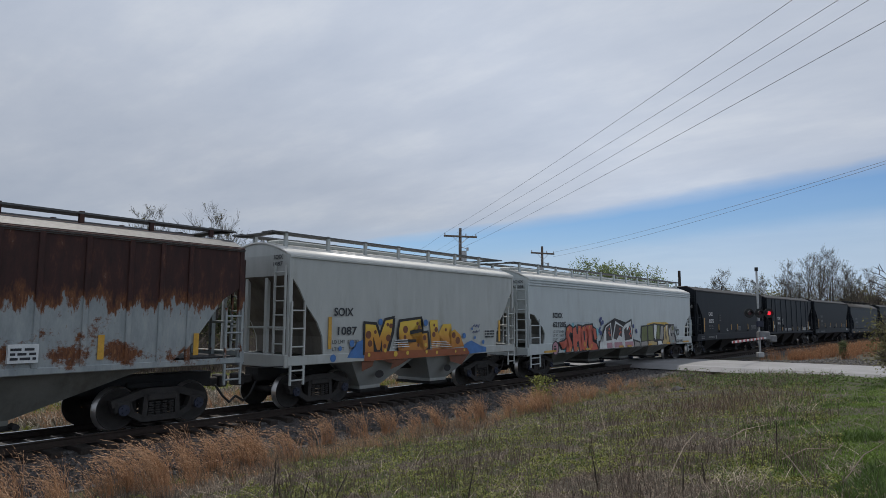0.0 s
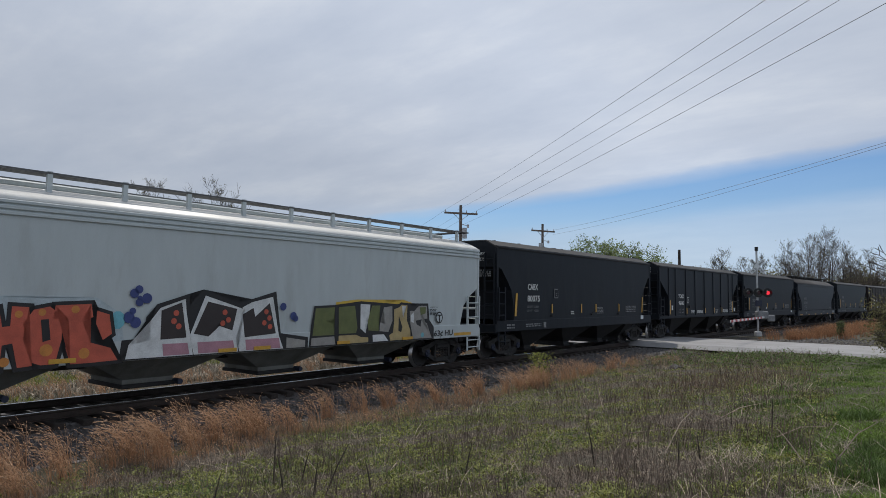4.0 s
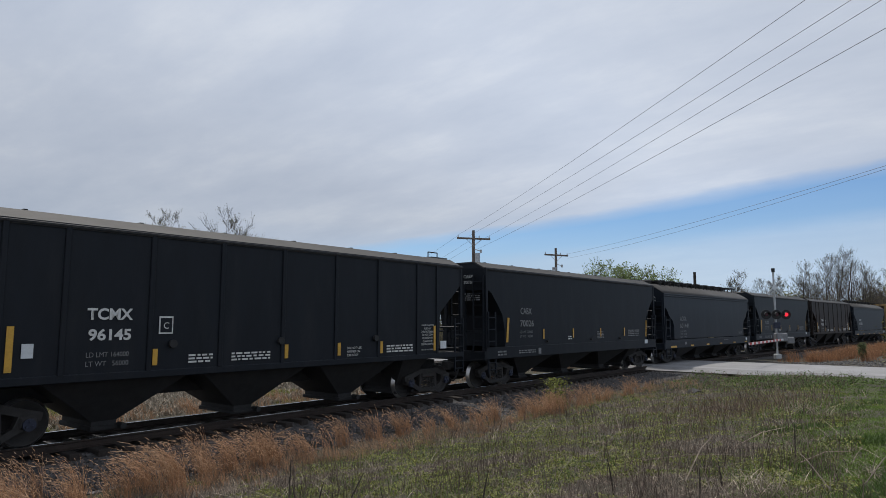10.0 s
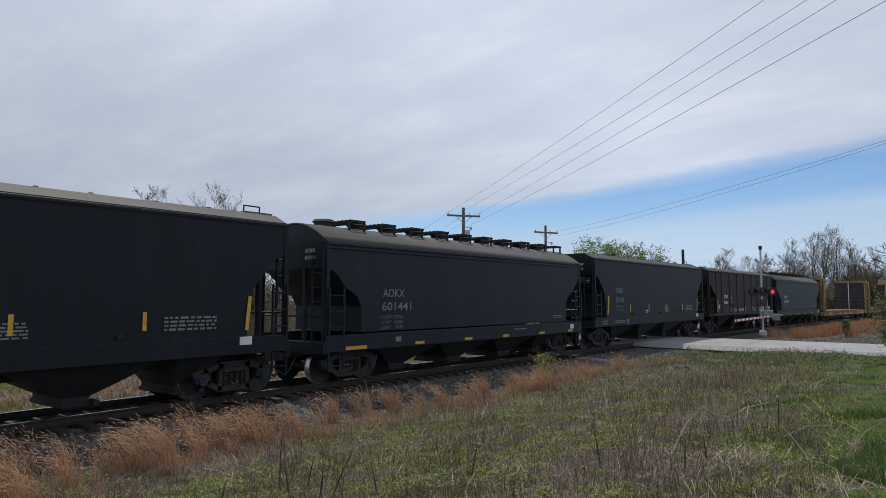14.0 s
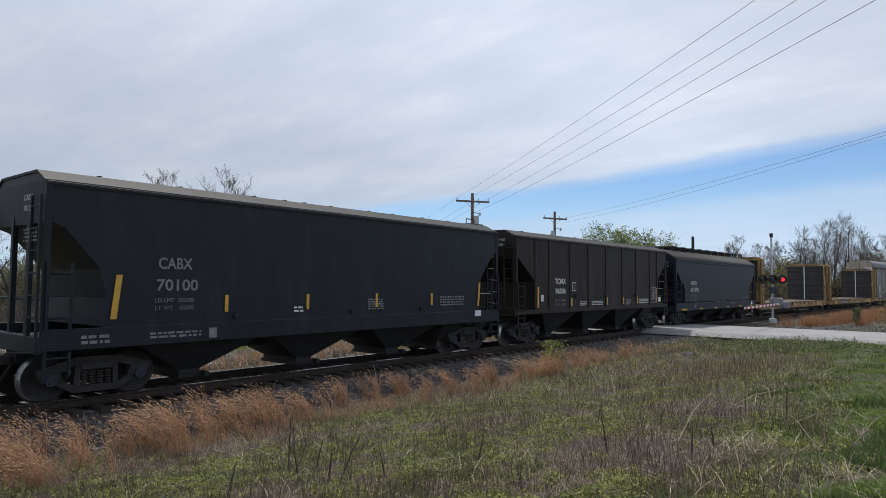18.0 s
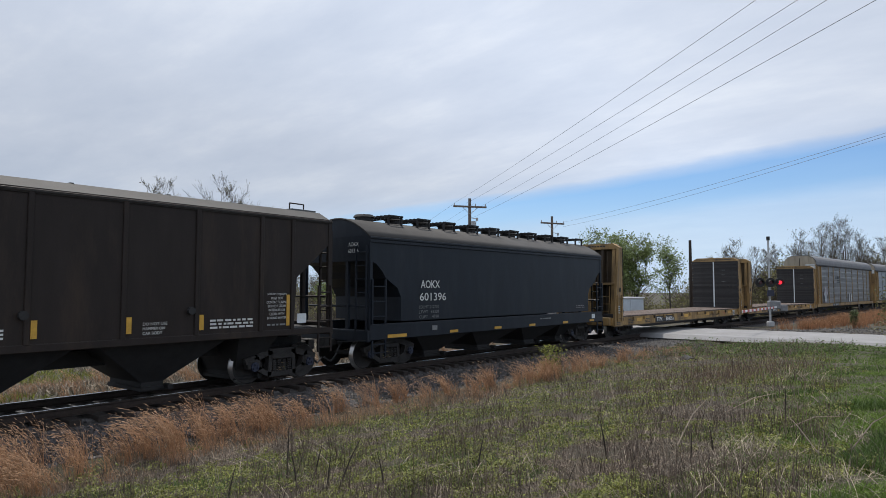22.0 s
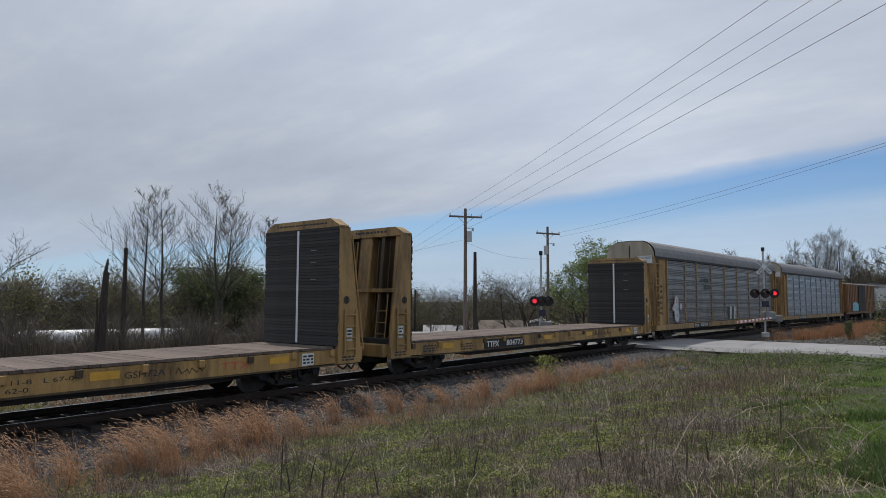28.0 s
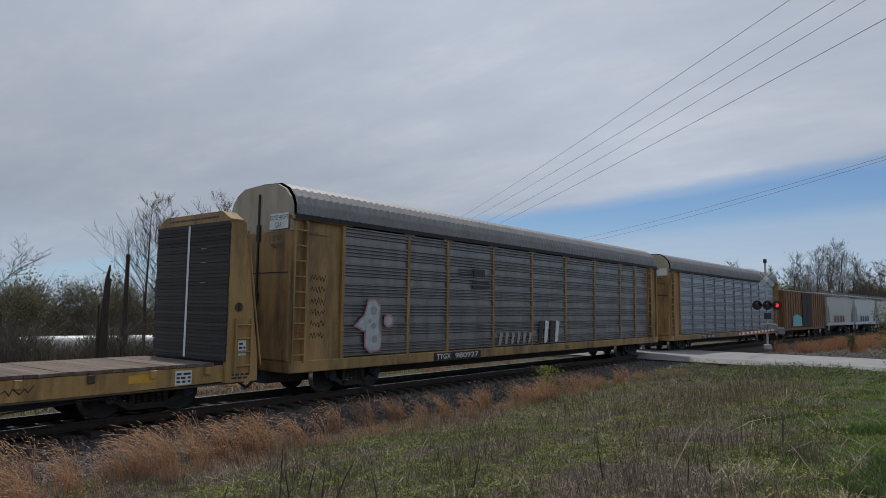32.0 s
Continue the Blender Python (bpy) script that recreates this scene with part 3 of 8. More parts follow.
    # hopper chutes
    for x, half in spec["chutes"]:
        bm = bmesh.new()
        zt, zb = sill[0] + 0.03, spec.get("chute_low", 0.22)
        bh = spec.get("throat", 0.28)
        top = [(x - half, -W + 0.15), (x + half, -W + 0.15), (x + half, W - 0.15), (x - half, W - 0.15)]
        bot = [(x - bh, -0.75), (x + bh, -0.75), (x + bh, 0.75), (x - bh, 0.75)]
        T = [bm.verts.new((u, v, zt)) for u, v in top]
        B = [bm.verts.new((u, v, zb + 0.18)) for u, v in bot]
        C = [bm.verts.new((u, v, zb)) for u, v in bot]
        bm.faces.new(T)
        bm.faces.new(C)
        for P, R in ((T, B), (B, C)):
            for i in range(4):
                bm.faces.new((P[i], P[(i + 1) % 4], R[(i + 1) % 4], R[i]))
        bmesh.ops.recalc_face_normals(bm, faces=bm.faces)
        ch = part("hopper_chute", bm, spec.get("chutemat", under), car)
        part("gate", mesh_of((x - bh - 0.04, -0.82, zb - 0.02, x + bh + 0.04, 0.82, zb + 0.08), bevel=0.02), under, ch)
        bm = bmesh.new()
        rod(bm, (x + bh + 0.05, -1.0, zb + 0.06), (x + bh + 0.05, -0.75, zb + 0.06), 0.07, n=8)
        part("gate_capstan", bm, spec.get("capstan", M_under), ch)
    # trucks
    for s in (-1, 1):
        truck(car, s * (l - spec.get("truck_in", 1.55)))
    # side ladders at both ends, and steps under the sill
    for s in (-1, 1):
        e = s * l
        lw = spec.get("ladder_w", 0.5)
        ladder(car, min(e - s * 0.06, e - s * lw), max(e - s * 0.06, e - s * lw), sill[1], spec.get("ladder_top", 3.2), trim)
        ladder(car, min(e - s * 0.06, e - s * lw), max(e - s * 0.06, e - s * lw), sill[0] - 0.5, sill[0], trim, rungs=2, name="step")
        end_ladder(car, e + s * 0.06, -W + 0.1, -W + 0.55, sill[0], eave - 0.3, trim, 7)
        # uncoupling lever
        bm = bmesh.new()
        rod(bm, (e + s * 0.1, -W + 0.05, sill[0]), (e + s * 0.12, -0.2, sill[0] - 0.1), 0.016, n=5)
        part("uncoupling_lever", bm, under, car)
    # roof furniture
    if spec.get("walk"):
        wz = ridge + 0.22
        for y0, y1 in ((-0.95, -0.45), (0.45, 0.95)):
            bm = bmesh.new()
            for k in range(4):
                y = y0 + (y1 - y0) * (k + 0.5) / 4
                box(bm, -l - 0.15, y - 0.045, wz, l + 0.15, y + 0.045, wz + 0.04)
            part("roof_walk", bm, M_grate, car)
            x = -l + 0.35
            while x < l:
                part("walk_bracket", mesh_of((x - 0.05, y0 + 0.02, eave + 0.25, x + 0.05, y0 + 0.10, wz + 0.06)), trim, car)
                x += 1.55
        for s in (-1, 1):
            part("end_walk", mesh_of((min(s * (l - 0.3), s * (l + 0.05)), -1.0, wz, max(s * (l - 0.3), s * (l + 0.05)), 1.0, wz + 0.03)), M_grate, car)
        part("trough_hatch", mesh_of((-l + 0.6, -0.28, ridge - 0.02, l - 0.6, 0.28, ridge + 0.12), bevel=0.03), paintm, car)
    for x in spec.get("hatches", ()):
        style = spec.get("hatch", "flat")
        if style == "flat":
            h = part("hatch", mesh_of((x - 0.32, -0.4, ridge - 0.01, x + 0.32, 0.4, ridge + 0.07), bevel=0.03), M_grate, car)
            part("hatch_latch", mesh_of((x - 0.04, -0.5, ridge + 0.05, x + 0.04, 0.5, ridge + 0.10)), M_under, h)
        else:
            bm = bmesh.new()
            rod(bm, (x - 0.3, 0, ridge - 0.03), (x - 0.3, 0, ridge + 0.12), 0.3, n=16)
            rod(bm, (x - 0.3, 0, ridge + 0.12), (x - 0.3, 0, ridge + 0.2), 0.36, 0.3, n=16)
            h = part("hatch", bm, M_under, car)
            bm = bmesh.new()
            for k in range(9):
                y = -0.72 + k * 0.18
                box(bm, x + 0.12, y - 0.03, ridge + 0.16, x + 0.8, y + 0.03, ridge + 0.2)
            for dx in (0.15, 0.46, 0.77):
                box(bm, x + dx - 0.025, -0.75, ridge + 0.13, x + dx + 0.025, 0.75, ridge + 0.165)
            for dx in (0.15, 0.77):
                for y in (-0.72, 0.66):
                    box(bm, x + dx - 0.025, y, ridge - 0.14, x + dx + 0.025, y + 0.06, ridge + 0.16)
            part("platform", bm, M_under, h, "black steel grating platform")
    # small ladder loop over the roof's end
    if spec.get("loop"):
        bm = bmesh.new()
        x = l - 0.25
        for p, q in (((x, -0.6, ridge - 0.1), (x, -0.6, ridge + 0.25)), ((x, -0.6, ridge + 0.25), (x - 0.5, -0.6, ridge + 0.25)), ((x - 0.5, -0.6, ridge + 0.25), (x - 0.5, -0.6, ridge - 0.1))):
            rod(bm, p, q, 0.02, n=6)
        part("grab_iron", bm, trim, car)
        part("roof_end_walk", mesh_of((l - 0.9, -0.9, ridge + 0.02, l - 0.05, 0.9, ridge + 0.06)), M_grate, car)
    return car, l


def stripes(car, xs, z0, z1, w=0.09, lean=0.0):
    for x in xs:
        plate(car, "reflector", x - w / 2, x + w / 2, z0, z1, M_reflect, y=-HALF - 0.004, lean=lean, thick=0.006, label="yellow reflective strip")
# ---- the train, car by car ----
# rusted ribbed hopper
car, l = hopper_car("hopper_car", "rusted grey ribbed covered hopper car on the track", -6.5, 9.9, dict(
    eave=4.2, ridge=4.42, paint=P_rust, roof="peak", roofmat=M_grate, cut=[(0.0, 3.25), (0.55, 2.9), (1.3, 1.9), (1.9, 1.42)], floor=1.4, sill=(1.36, 1.5),
    trim=P_rust, ribs=[-6.9, -6.0, -5.1, -4.2, -3.3, -2.4, -1.5, -0.6, 0.3, 1.2, 2.1, 2.85, 3.58, 4.46, 5.35, 6.06, 6.75], slope=P_shaded, chutes=[(-3.6, 2.6), (3.1, 2.9)], chutemat=P_shaded, chute_low=0.28, throat=0.4, walk=True, ladder_top=2.7, truck_in=1.75))
plate(car, "placard", 3.1, 3.62, 1.6, 1.95, M_placard, thick=0.07)
bars(car, 3.14, 3.58, 1.64, 1.9, 3, M_letterblack, y=-HALF - 0.075)
stripes(car, [4.8, 6.95], 1.6, 2.1, 0.13)
# light grey hopper with the yellow lettering
car, l = hopper_car("hopper_car", "light grey smooth-sided hopper car with yellow graffiti", 11.3, 22.4, dict(
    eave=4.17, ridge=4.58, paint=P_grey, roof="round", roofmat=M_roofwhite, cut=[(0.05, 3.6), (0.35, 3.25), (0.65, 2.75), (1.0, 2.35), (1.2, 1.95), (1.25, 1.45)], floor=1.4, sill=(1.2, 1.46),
    slope=P_dirtshade, chutes=[(-1.67, 1.45), (1.75, 1.45)], chutemat=P_grey, chute_low=0.2, throat=0.45, walk=True, ladder_top=2.9, truck_in=1.55))
write(car, "SOIX", -3.95, -3.2, 2.52, 2.76, M_letterblack, bold=0.02)
write(car, "1087", -3.8, -3.05, 1.98, 2.22, M_letterblack, bold=0.02)
write(car, "LD LMT  232000", -4.0, -2.98, 1.74, 1.84, M_letterblack)
write(car, "LT WT    54000", -4.0, -2.98, 1.54, 1.64, M_letterblack)
write(car, "SOIX", -1.25, -0.85, 4.05, 4.17, M_letterblack, end=-l - 0.012, bold=0.02)
write(car, "1087", -1.25, -0.85, 3.86, 3.98, M_letterblack, end=-l - 0.012, bold=0.02)
stripes(car, [-4.1], 1.6, 2.5, 0.12)
stripes(car, [4.5], 1.6, 2.4, 0.12)
for pts, spots, edge in (
        ([(-2.72, 2.29), (-2.29, 2.26), (-2.11, 1.88), (-1.85, 2.39), (-1.53, 2.44), (-1.57, 2.07), (-1.84, 1.37), (-1.99, 1.37), (-1.99, 1.82), (-2.1, 1.5), (-2.23, 1.5), (-2.39, 1.92), (-2.36, 1.46), (-2.72, 1.46)],
         [(-2.59, 1.97, 0.12), (-2.52, 1.71, 0.1), (-1.76, 2.27, 0.06), (-1.62, 2.23, 0.08), (-1.72, 1.86, 0.11), (-1.88, 1.62, 0.07), (-2.3, 2.05, 0.06)], True),
        ([(-1.17, 2.35), (-0.19, 2.44), (-0.17, 2.12), (-0.64, 2.06), (-0.71, 1.93), (0.15, 1.98), (0.21, 1.52), (-0.01, 1.4), (-1.24, 1.46), (-1.29, 1.69), (-0.5, 1.72), (-1.15, 1.79), (-1.24, 2.07)],
         [(-0.93, 2.11, 0.12), (-0.35, 2.3, 0.06), (-0.26, 2.17, 0.08), (-0.95, 1.87, 0.07), (0.02, 1.83, 0.09), (-1.03, 1.6, 0.08), (-0.3, 1.6, 0.06)], True),
        ([(0.28, 2.41), (0.7, 2.42), (0.74, 1.96), (1.0, 2.27), (1.45, 2.29), (1.48, 2.17), (1.3, 1.95), (1.66, 2.09), (1.98, 1.89), (2.21, 1.49), (1.47, 1.45), (1.06, 1.73), (0.81, 1.88), (0.82, 1.44), (0.4, 1.45)],
         [(0.62, 2.09, 0.09), (0.5, 1.93, 0.09), (1.6, 1.89, 0.11), (1.83, 1.7, 0.13), (1.15, 2.08, 0.06), (0.52, 2.24, 0.05), (0.6, 1.62, 0.07)], False)):
    if edge:
        blob(car, "graffiti_outline", grown(pts, 0.085), G_black, 5)
        blob(car, "graffiti_shadow", [(x + 0.07, z - 0.03) for x, z in grown(pts, 0.05)], G_black, 4)
    blob(car, "graffiti_letter", pts, G_fade, 6)
    for x, z, r in spots:
        blob(car, "graffiti_spot", disc_pts(x, z, r, 10), G_rust, 7)
for pts in ([(-0.72, 2.07), (-0.15, 2.13), (-0.12, 2.02), (-0.7, 1.95)], [(-1.27, 1.8), (-0.42, 1.79), (-0.4, 1.7), (-1.28, 1.69)], [(-2.38, 1.9), (-2.22, 1.5), (-2.34, 1.47)], [(-2.02, 1.82), (-1.98, 1.42), (-2.09, 1.5)]):
    blob(car, "graffiti_fill", pts, G_black, 8)
blob(car, "graffiti_band", [(-2.75, 1.46), (2.37, 1.43), (2.54, 1.24), (2.45, 1.2), (-2.75, 1.2)], G_brick, 8)
for pts in ([(-2.81, 1.19), (-2.29, 1.19), (-2.36, 1.03), (-2.8, 0.9)], [(-1.96, 1.19), (-0.66, 1.19), (-1.18, 0.98), (-1.57, 0.9), (-1.46, 1.1)], [(1.4, 1.19), (2.54, 1.19), (2.11, 0.85), (1.48, 0.99)]):
    blob(car, "graffiti_drip", pts, G_rust, 0, y=-HALF + 0.03)
blob(car, "graffiti_cloud", [(-3.43, 1.33), (-3.3, 1.52), (-3.12, 1.62), (-3.04, 1.76), (-2.8, 1.84), (-2.75, 1.28)], G_blue, 3)
blob(car, "graffiti_cloud", [(2.18, 1.52), (2.4, 1.62), (2.66, 1.68), (2.99, 1.56), (3.25, 1.48), (3.6, 1.42), (3.62, 1.25), (2.3, 1.2)], G_blue, 3)
for x, z, r in ((-2.56, 1.38, 0.06), (-1.86, 1.48, 0.06), (-1.39, 1.36, 0.09), (-0.83, 1.37, 0.07), (0.07, 1.6, 0.07), (0.12, 1.37, 0.06), (0.65, 1.55, 0.05), (0.66, 1.33, 0.06), (2.21, 1.36, 0.05), (1.7, 1.33, 0.05)):
    blob(car, "graffiti_dot", disc_pts(x, z, r, 9), G_yellow, 9)
for x, z, r in ((-2.08, 2.35, 0.1), (0.08, 2.32, 0.11), (2.22, 1.86, 0.1), (-3.26, 1.73, 0.1), (-3.72, 1.6, 0.07), (-3.98, 1.34, 0.11), (3.4, 1.61, 0.08), (2.87, 1.78, 0.06), (2.7, 2.1, 0.05)):
    blob(car, "graffiti_dot", disc_pts(x, z, r), G_blue, 7)
for k in range(4):
    plate(car, "graffiti_bar", -1.55 + 0.04 * k, -0.75 - 0.03 * k, 1.56 + 0.07 * k, 1.585 + 0.07 * k, G_white, y=-HALF - 0.03, thick=0.004)
    plate(car, "graffiti_bar", 0.3 + 0.04 * k, 1.5 - 0.1 * k, 1.5 + 0.06 * k, 1.52 + 0.06 * k, G_white, y=-HALF - 0.03, thick=0.004)
for s in (-1.67, 1.75):
    blob(car, "graffiti_tag", disc_pts(s - 0.1, 0.75, 0.2, 10, 0.6), G_black, 0, y=-HALF + 0.3)
bars(car, 3.55, 4.15, 1.75, 2.05, 3, M_letterblack)
scribble(car, 2.75, 3.2, 1.9, 2.3, 2, G_navy, -HALF - 0.006, 12)
# long white hopper with the red lettering
car, l = hopper_car("hopper_car", "long white-grey hopper car with red, white and olive graffiti", 23.6, 43.1, dict(
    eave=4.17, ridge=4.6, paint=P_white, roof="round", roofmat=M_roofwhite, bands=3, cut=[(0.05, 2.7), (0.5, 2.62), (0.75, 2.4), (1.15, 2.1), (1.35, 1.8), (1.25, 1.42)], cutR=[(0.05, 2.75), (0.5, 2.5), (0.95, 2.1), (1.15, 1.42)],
    floor=1.4, sill=(0.98, 1.42), slope=P_shaded, chutes=[(-6.0, 1.6), (-2.4, 1.7), (1.2, 1.7), (4.9, 1.7)], chutemat=P_shaded, chute_low=0.3, throat=0.6, capstan=M_hub, walk=True, ladder_w=0.8, ladder_top=2.45, truck_in=1.6))
write(car, "SOXX", -7.77, -6.91, 2.5, 2.74, M_letterblack, bold=0.03)
write(car, "621205", -7.77, -6.62, 2.1, 2.35, M_letterblack, bold=0.03)
for z, s in ((1.9, "LD LMT 219400"), (1.73, "LT WT   66600"), (1.56, "CU FT    6260")):
    write(car, s, -7.77, -6.85, z - 0.04, z + 0.07, M_letterblack)
write(car, "SOXX", -1.3, -0.8, 3.95, 4.07, M_letterblack, end=-l - 0.012, bold=0.02)
write(car, "621205", -1.3, -0.8, 3.74, 3.86, M_letterblack, end=-l - 0.012, bold=0.02)
plate(car, "reflector", -8.55, -7.55, 1.03, 1.12, M_reflect, y=-HALF - 0.014)
plate(car, "reflector", 8.2, 9.2, 1.05, 1.15, M_reflect, y=-HALF - 0.014)
blob(car, "graffiti_glow", [(-6.8, 1.9), (-6.5, 2.3), (-5.9, 2.34), (-4.9, 2.3), (-4.0, 2.32), (-3.5, 2.0), (-3.4, 1.4), (-6.8, 1.4)], G_mist, 2)
for pts in ([(-6.66, 1.79), (-6.59, 2.07), (-6.31, 2.17), (-6.08, 2.07), (-6.08, 1.83), (-6.3, 1.88), (-6.39, 1.72), (-6.18, 1.46), (-6.08, 1.29), (-6.18, 1.09), (-6.4, 1.0), (-6.66, 1.0), (-6.63, 1.13), (-6.42, 1.24), (-6.51, 1.44), (-6.64, 1.63)],
            [(-6.02, 2.03), (-5.73, 2.11), (-5.66, 1.77), (-5.53, 1.78), (-5.52, 2.15), (-5.23, 2.13), (-5.31, 1.52), (-5.13, 1.02), (-5.38, 1.0), (-5.48, 1.46), (-5.65, 1.43), (-5.67, 1.0), (-5.9, 1.0), (-6.01, 1.32)],
            [(-5.32, 1.82), (-5.15, 2.08), (-4.87, 2.14), (-4.63, 1.95), (-4.63, 1.5), (-4.73, 1.02), (-4.99, 1.02), (-5.14, 1.08), (-5.25, 1.49)],
            [(-4.77, 2.16), (-4.1, 2.19), (-4.05, 1.92), (-4.27, 1.86), (-4.09, 1.41), (-3.68, 1.28), (-3.52, 1.02), (-4.07, 1.0), (-4.45, 1.0), (-4.55, 1.32), (-4.51, 1.88), (-4.8, 1.91)],
            [(-3.98, 2.05), (-3.73, 1.97), (-3.66, 1.57), (-3.84, 1.45), (-3.99, 1.79)],
            [(-7.29, 1.44), (-6.83, 1.48), (-6.64, 1.6), (-6.56, 1.32), (-6.79, 1.17), (-7.0, 1.15), (-6.82, 1.27), (-6.89, 1.38)]):
    blob(car, "graffiti_outline", grown(pts, 0.075), G_black, 5)
    blob(car, "graffiti_letter", pts, G_red, 6)
blob(car, "graffiti_fill", [(-5.02, 1.89), (-4.88, 1.9), (-4.83, 1.5), (-4.97, 1.46)], G_black, 7)
for x, z, r in ((-6.3, 1.1, 0.1), (-5.6, 1.12, 0.09), (-4.9, 1.3, 0.12), (-4.2, 1.2, 0.11), (-5.0, 2.03, 0.07), (-4.4, 2.08, 0.08), (-6.5, 2.0, 0.07), (-5.4, 2.0, 0.07)):
    blob(car, "graffiti_spot", disc_pts(x, z, r, 10), G_orange, 7)
blob(car, "graffiti_cloud", disc_pts(-6.0, 2.2, 0.12, 10, 0.8), G_cyan, 3)
blob(car, "graffiti_cloud", disc_pts(-3.55, 1.85, 0.16, 10, 1.2), G_cyan, 3)
blob(car, "graffiti_cloud", disc_pts(-6.8, 1.12, 0.12, 10, 0.8), G_cyan, 4)
blob(car, "graffiti_ring", disc_pts(-7.6, 1.2, 0.33, 14, 0.95), G_black, 5)
blob(car, "graffiti_ring", disc_pts(-7.62, 1.2, 0.25, 14, 1.05), G_pink, 6)
blob(car, "graffiti_fill", disc_pts(-7.66, 1.18, 0.13, 12, 1.1), G_black, 7)
plate(car, "graffiti_bar", -7.8, -7.5, 1.2, 1.24, G_pink, y=-HALF - 0.028, thick=0.004)
G_soot = spray("dark_brown_spray", (0.035, 0.026, 0.026))
blob(car, "graffiti_outline", [(-3.5, 0.99), (-3.45, 1.42), (-2.95, 1.45), (-2.94, 1.9), (-2.7, 2.18), (-1.93, 2.42), (-1.93, 2.15), (-1.58, 2.52), (-0.6, 2.2), (-0.24, 2.3), (0.5, 2.5), (0.68, 1.42), (1.6, 1.28), (1.6, 0.99)], G_black, 4)
blob(car, "graffiti_letter", [(-3.36, 1.02), (-3.3, 1.32), (-2.82, 1.4), (-2.84, 1.82), (-2.62, 2.1), (-2.03, 2.3), (-2.0, 2.0), (-1.87, 1.4), (-1.8, 1.02)], G_white, 5)
blob(car, "graffiti_letter", [(-1.78, 1.02), (-1.9, 1.45), (-1.53, 2.38), (-0.75, 2.14), (-0.44, 2.04), (-0.68, 1.34), (-0.6, 1.02)], G_white, 5)
blob(car, "graffiti_letter", [(-0.56, 1.02), (-0.62, 1.4), (-0.5, 2.1), (-0.24, 2.22), (0.4, 2.36), (0.62, 1.36), (0.77, 1.02)], G_white, 5)
blob(car, "graffiti_letter", [(0.87, 1.3), (1.5, 1.2), (1.5, 1.02), (0.87, 1.02)], G_grey, 5)
blob(car, "graffiti_fill", [(-2.6, 2.04), (-2.12, 2.22), (-1.98, 1.42), (-2.6, 1.4)], G_soot, 6)
blob(car, "graffiti_fill", [(-1.46, 2.24), (-0.66, 2.06), (-0.78, 1.54), (-1.2, 1.68), (-1.42, 1.42), (-1.8, 1.5)], G_soot, 6)
blob(car, "graffiti_fill", [(-0.5, 1.92), (-0.19, 2.08), (-0.13, 1.86), (0.3, 2.2), (0.52, 1.42), (-0.42, 1.36)], G_soot, 6)
for x0, x1 in ((-2.55, -1.95), (-1.7, -0.75), (-0.4, 0.62)):
    blob(car, "graffiti_fill", [(x0, 1.3), (x1, 1.3), (x1 + 0.06, 1.04), (x0 + 0.03, 1.04)], G_pink, 6)
for x, z in ((-2.25, 1.98), (-2.3, 1.8), (-2.18, 1.68), (-1.0, 1.98), (-0.9, 1.8), (-1.05, 1.72), (0.2, 1.98), (0.3, 1.82), (0.15, 1.7), (0.33, 1.6)):
    blob(car, "graffiti_spot", disc_pts(x, z, 0.07, 9), G_red, 7)
rnd = random.Random(4)
for _ in range(16):
    blob(car, "graffiti_dot", disc_pts(rnd.choice([-3.1, -3.0, 0.95, 1.2, -0.35, -1.85]) + rnd.uniform(-0.25, 0.25), rnd.uniform(1.5, 2.5), rnd.uniform(0.05, 0.13)), G_navy, 3)
blob(car, "graffiti_glow", [(2.6, 2.22), (3.4, 2.3), (4.6, 2.3), (4.9, 2.2), (5.5, 2.3), (5.9, 2.2), (5.9, 2.05), (2.6, 2.05)], G_yellow, 2)
blob(car, "graffiti_outline", [(1.62, 0.99), (1.7, 1.6), (1.8, 2.12), (2.5, 2.14), (3.36, 2.2), (3.6, 2.25), (4.5, 2.2), (5.28, 2.16), (5.38, 2.22), (5.75, 2.19), (6.02, 2.06), (6.24, 2.18), (6.74, 2.18), (6.82, 1.62), (7.05, 1.4), (7.06, 0.99)], G_black, 4)
blob(car, "graffiti_letter", [(1.85, 2.05), (2.55, 2.08), (2.5, 1.75), (2.15, 1.72), (2.5, 1.6), (2.55, 1.3), (1.75, 1.3), (1.8, 1.6)], G_olive, 5)
blob(car, "graffiti_letter", [(1.72, 1.24), (2.55, 1.26), (2.6, 1.03), (1.7, 1.03)], G_grey, 5)
blob(car, "graffiti_letter", [(2.7, 2.08), (3.34, 2.12), (3.46, 1.47), (3.4, 1.32), (2.72, 1.32)], G_olive, 5)
blob(car, "graffiti_letter", [(2.72, 1.27), (3.4, 1.27), (3.6, 1.2), (3.92, 1.17), (3.92, 1.03), (2.72, 1.03)], G_sand, 5)
blob(car, "graffiti_letter", [(3.57, 2.17), (3.98, 2.15), (3.95, 1.86), (3.78, 1.7), (3.8, 1.3), (3.58, 1.45)], G_white, 5)
blob(car, "graffiti_letter", [(4.06, 2.12), (4.42, 2.12), (4.32, 1.62), (4.36, 1.34), (3.92, 1.38), (3.87, 1.66)], G_olive, 5)
blob(car, "graffiti_letter", [(4.58, 2.06), (4.96, 2.1), (4.98, 1.64), (4.8, 1.3), (4.4, 1.34), (4.42, 1.6), (4.62, 1.56)], G_grey, 5)
blob(car, "graffiti_letter", [(4.1, 1.24), (4.6, 1.24), (4.8, 1.03), (4.12, 1.03)], G_white, 5)
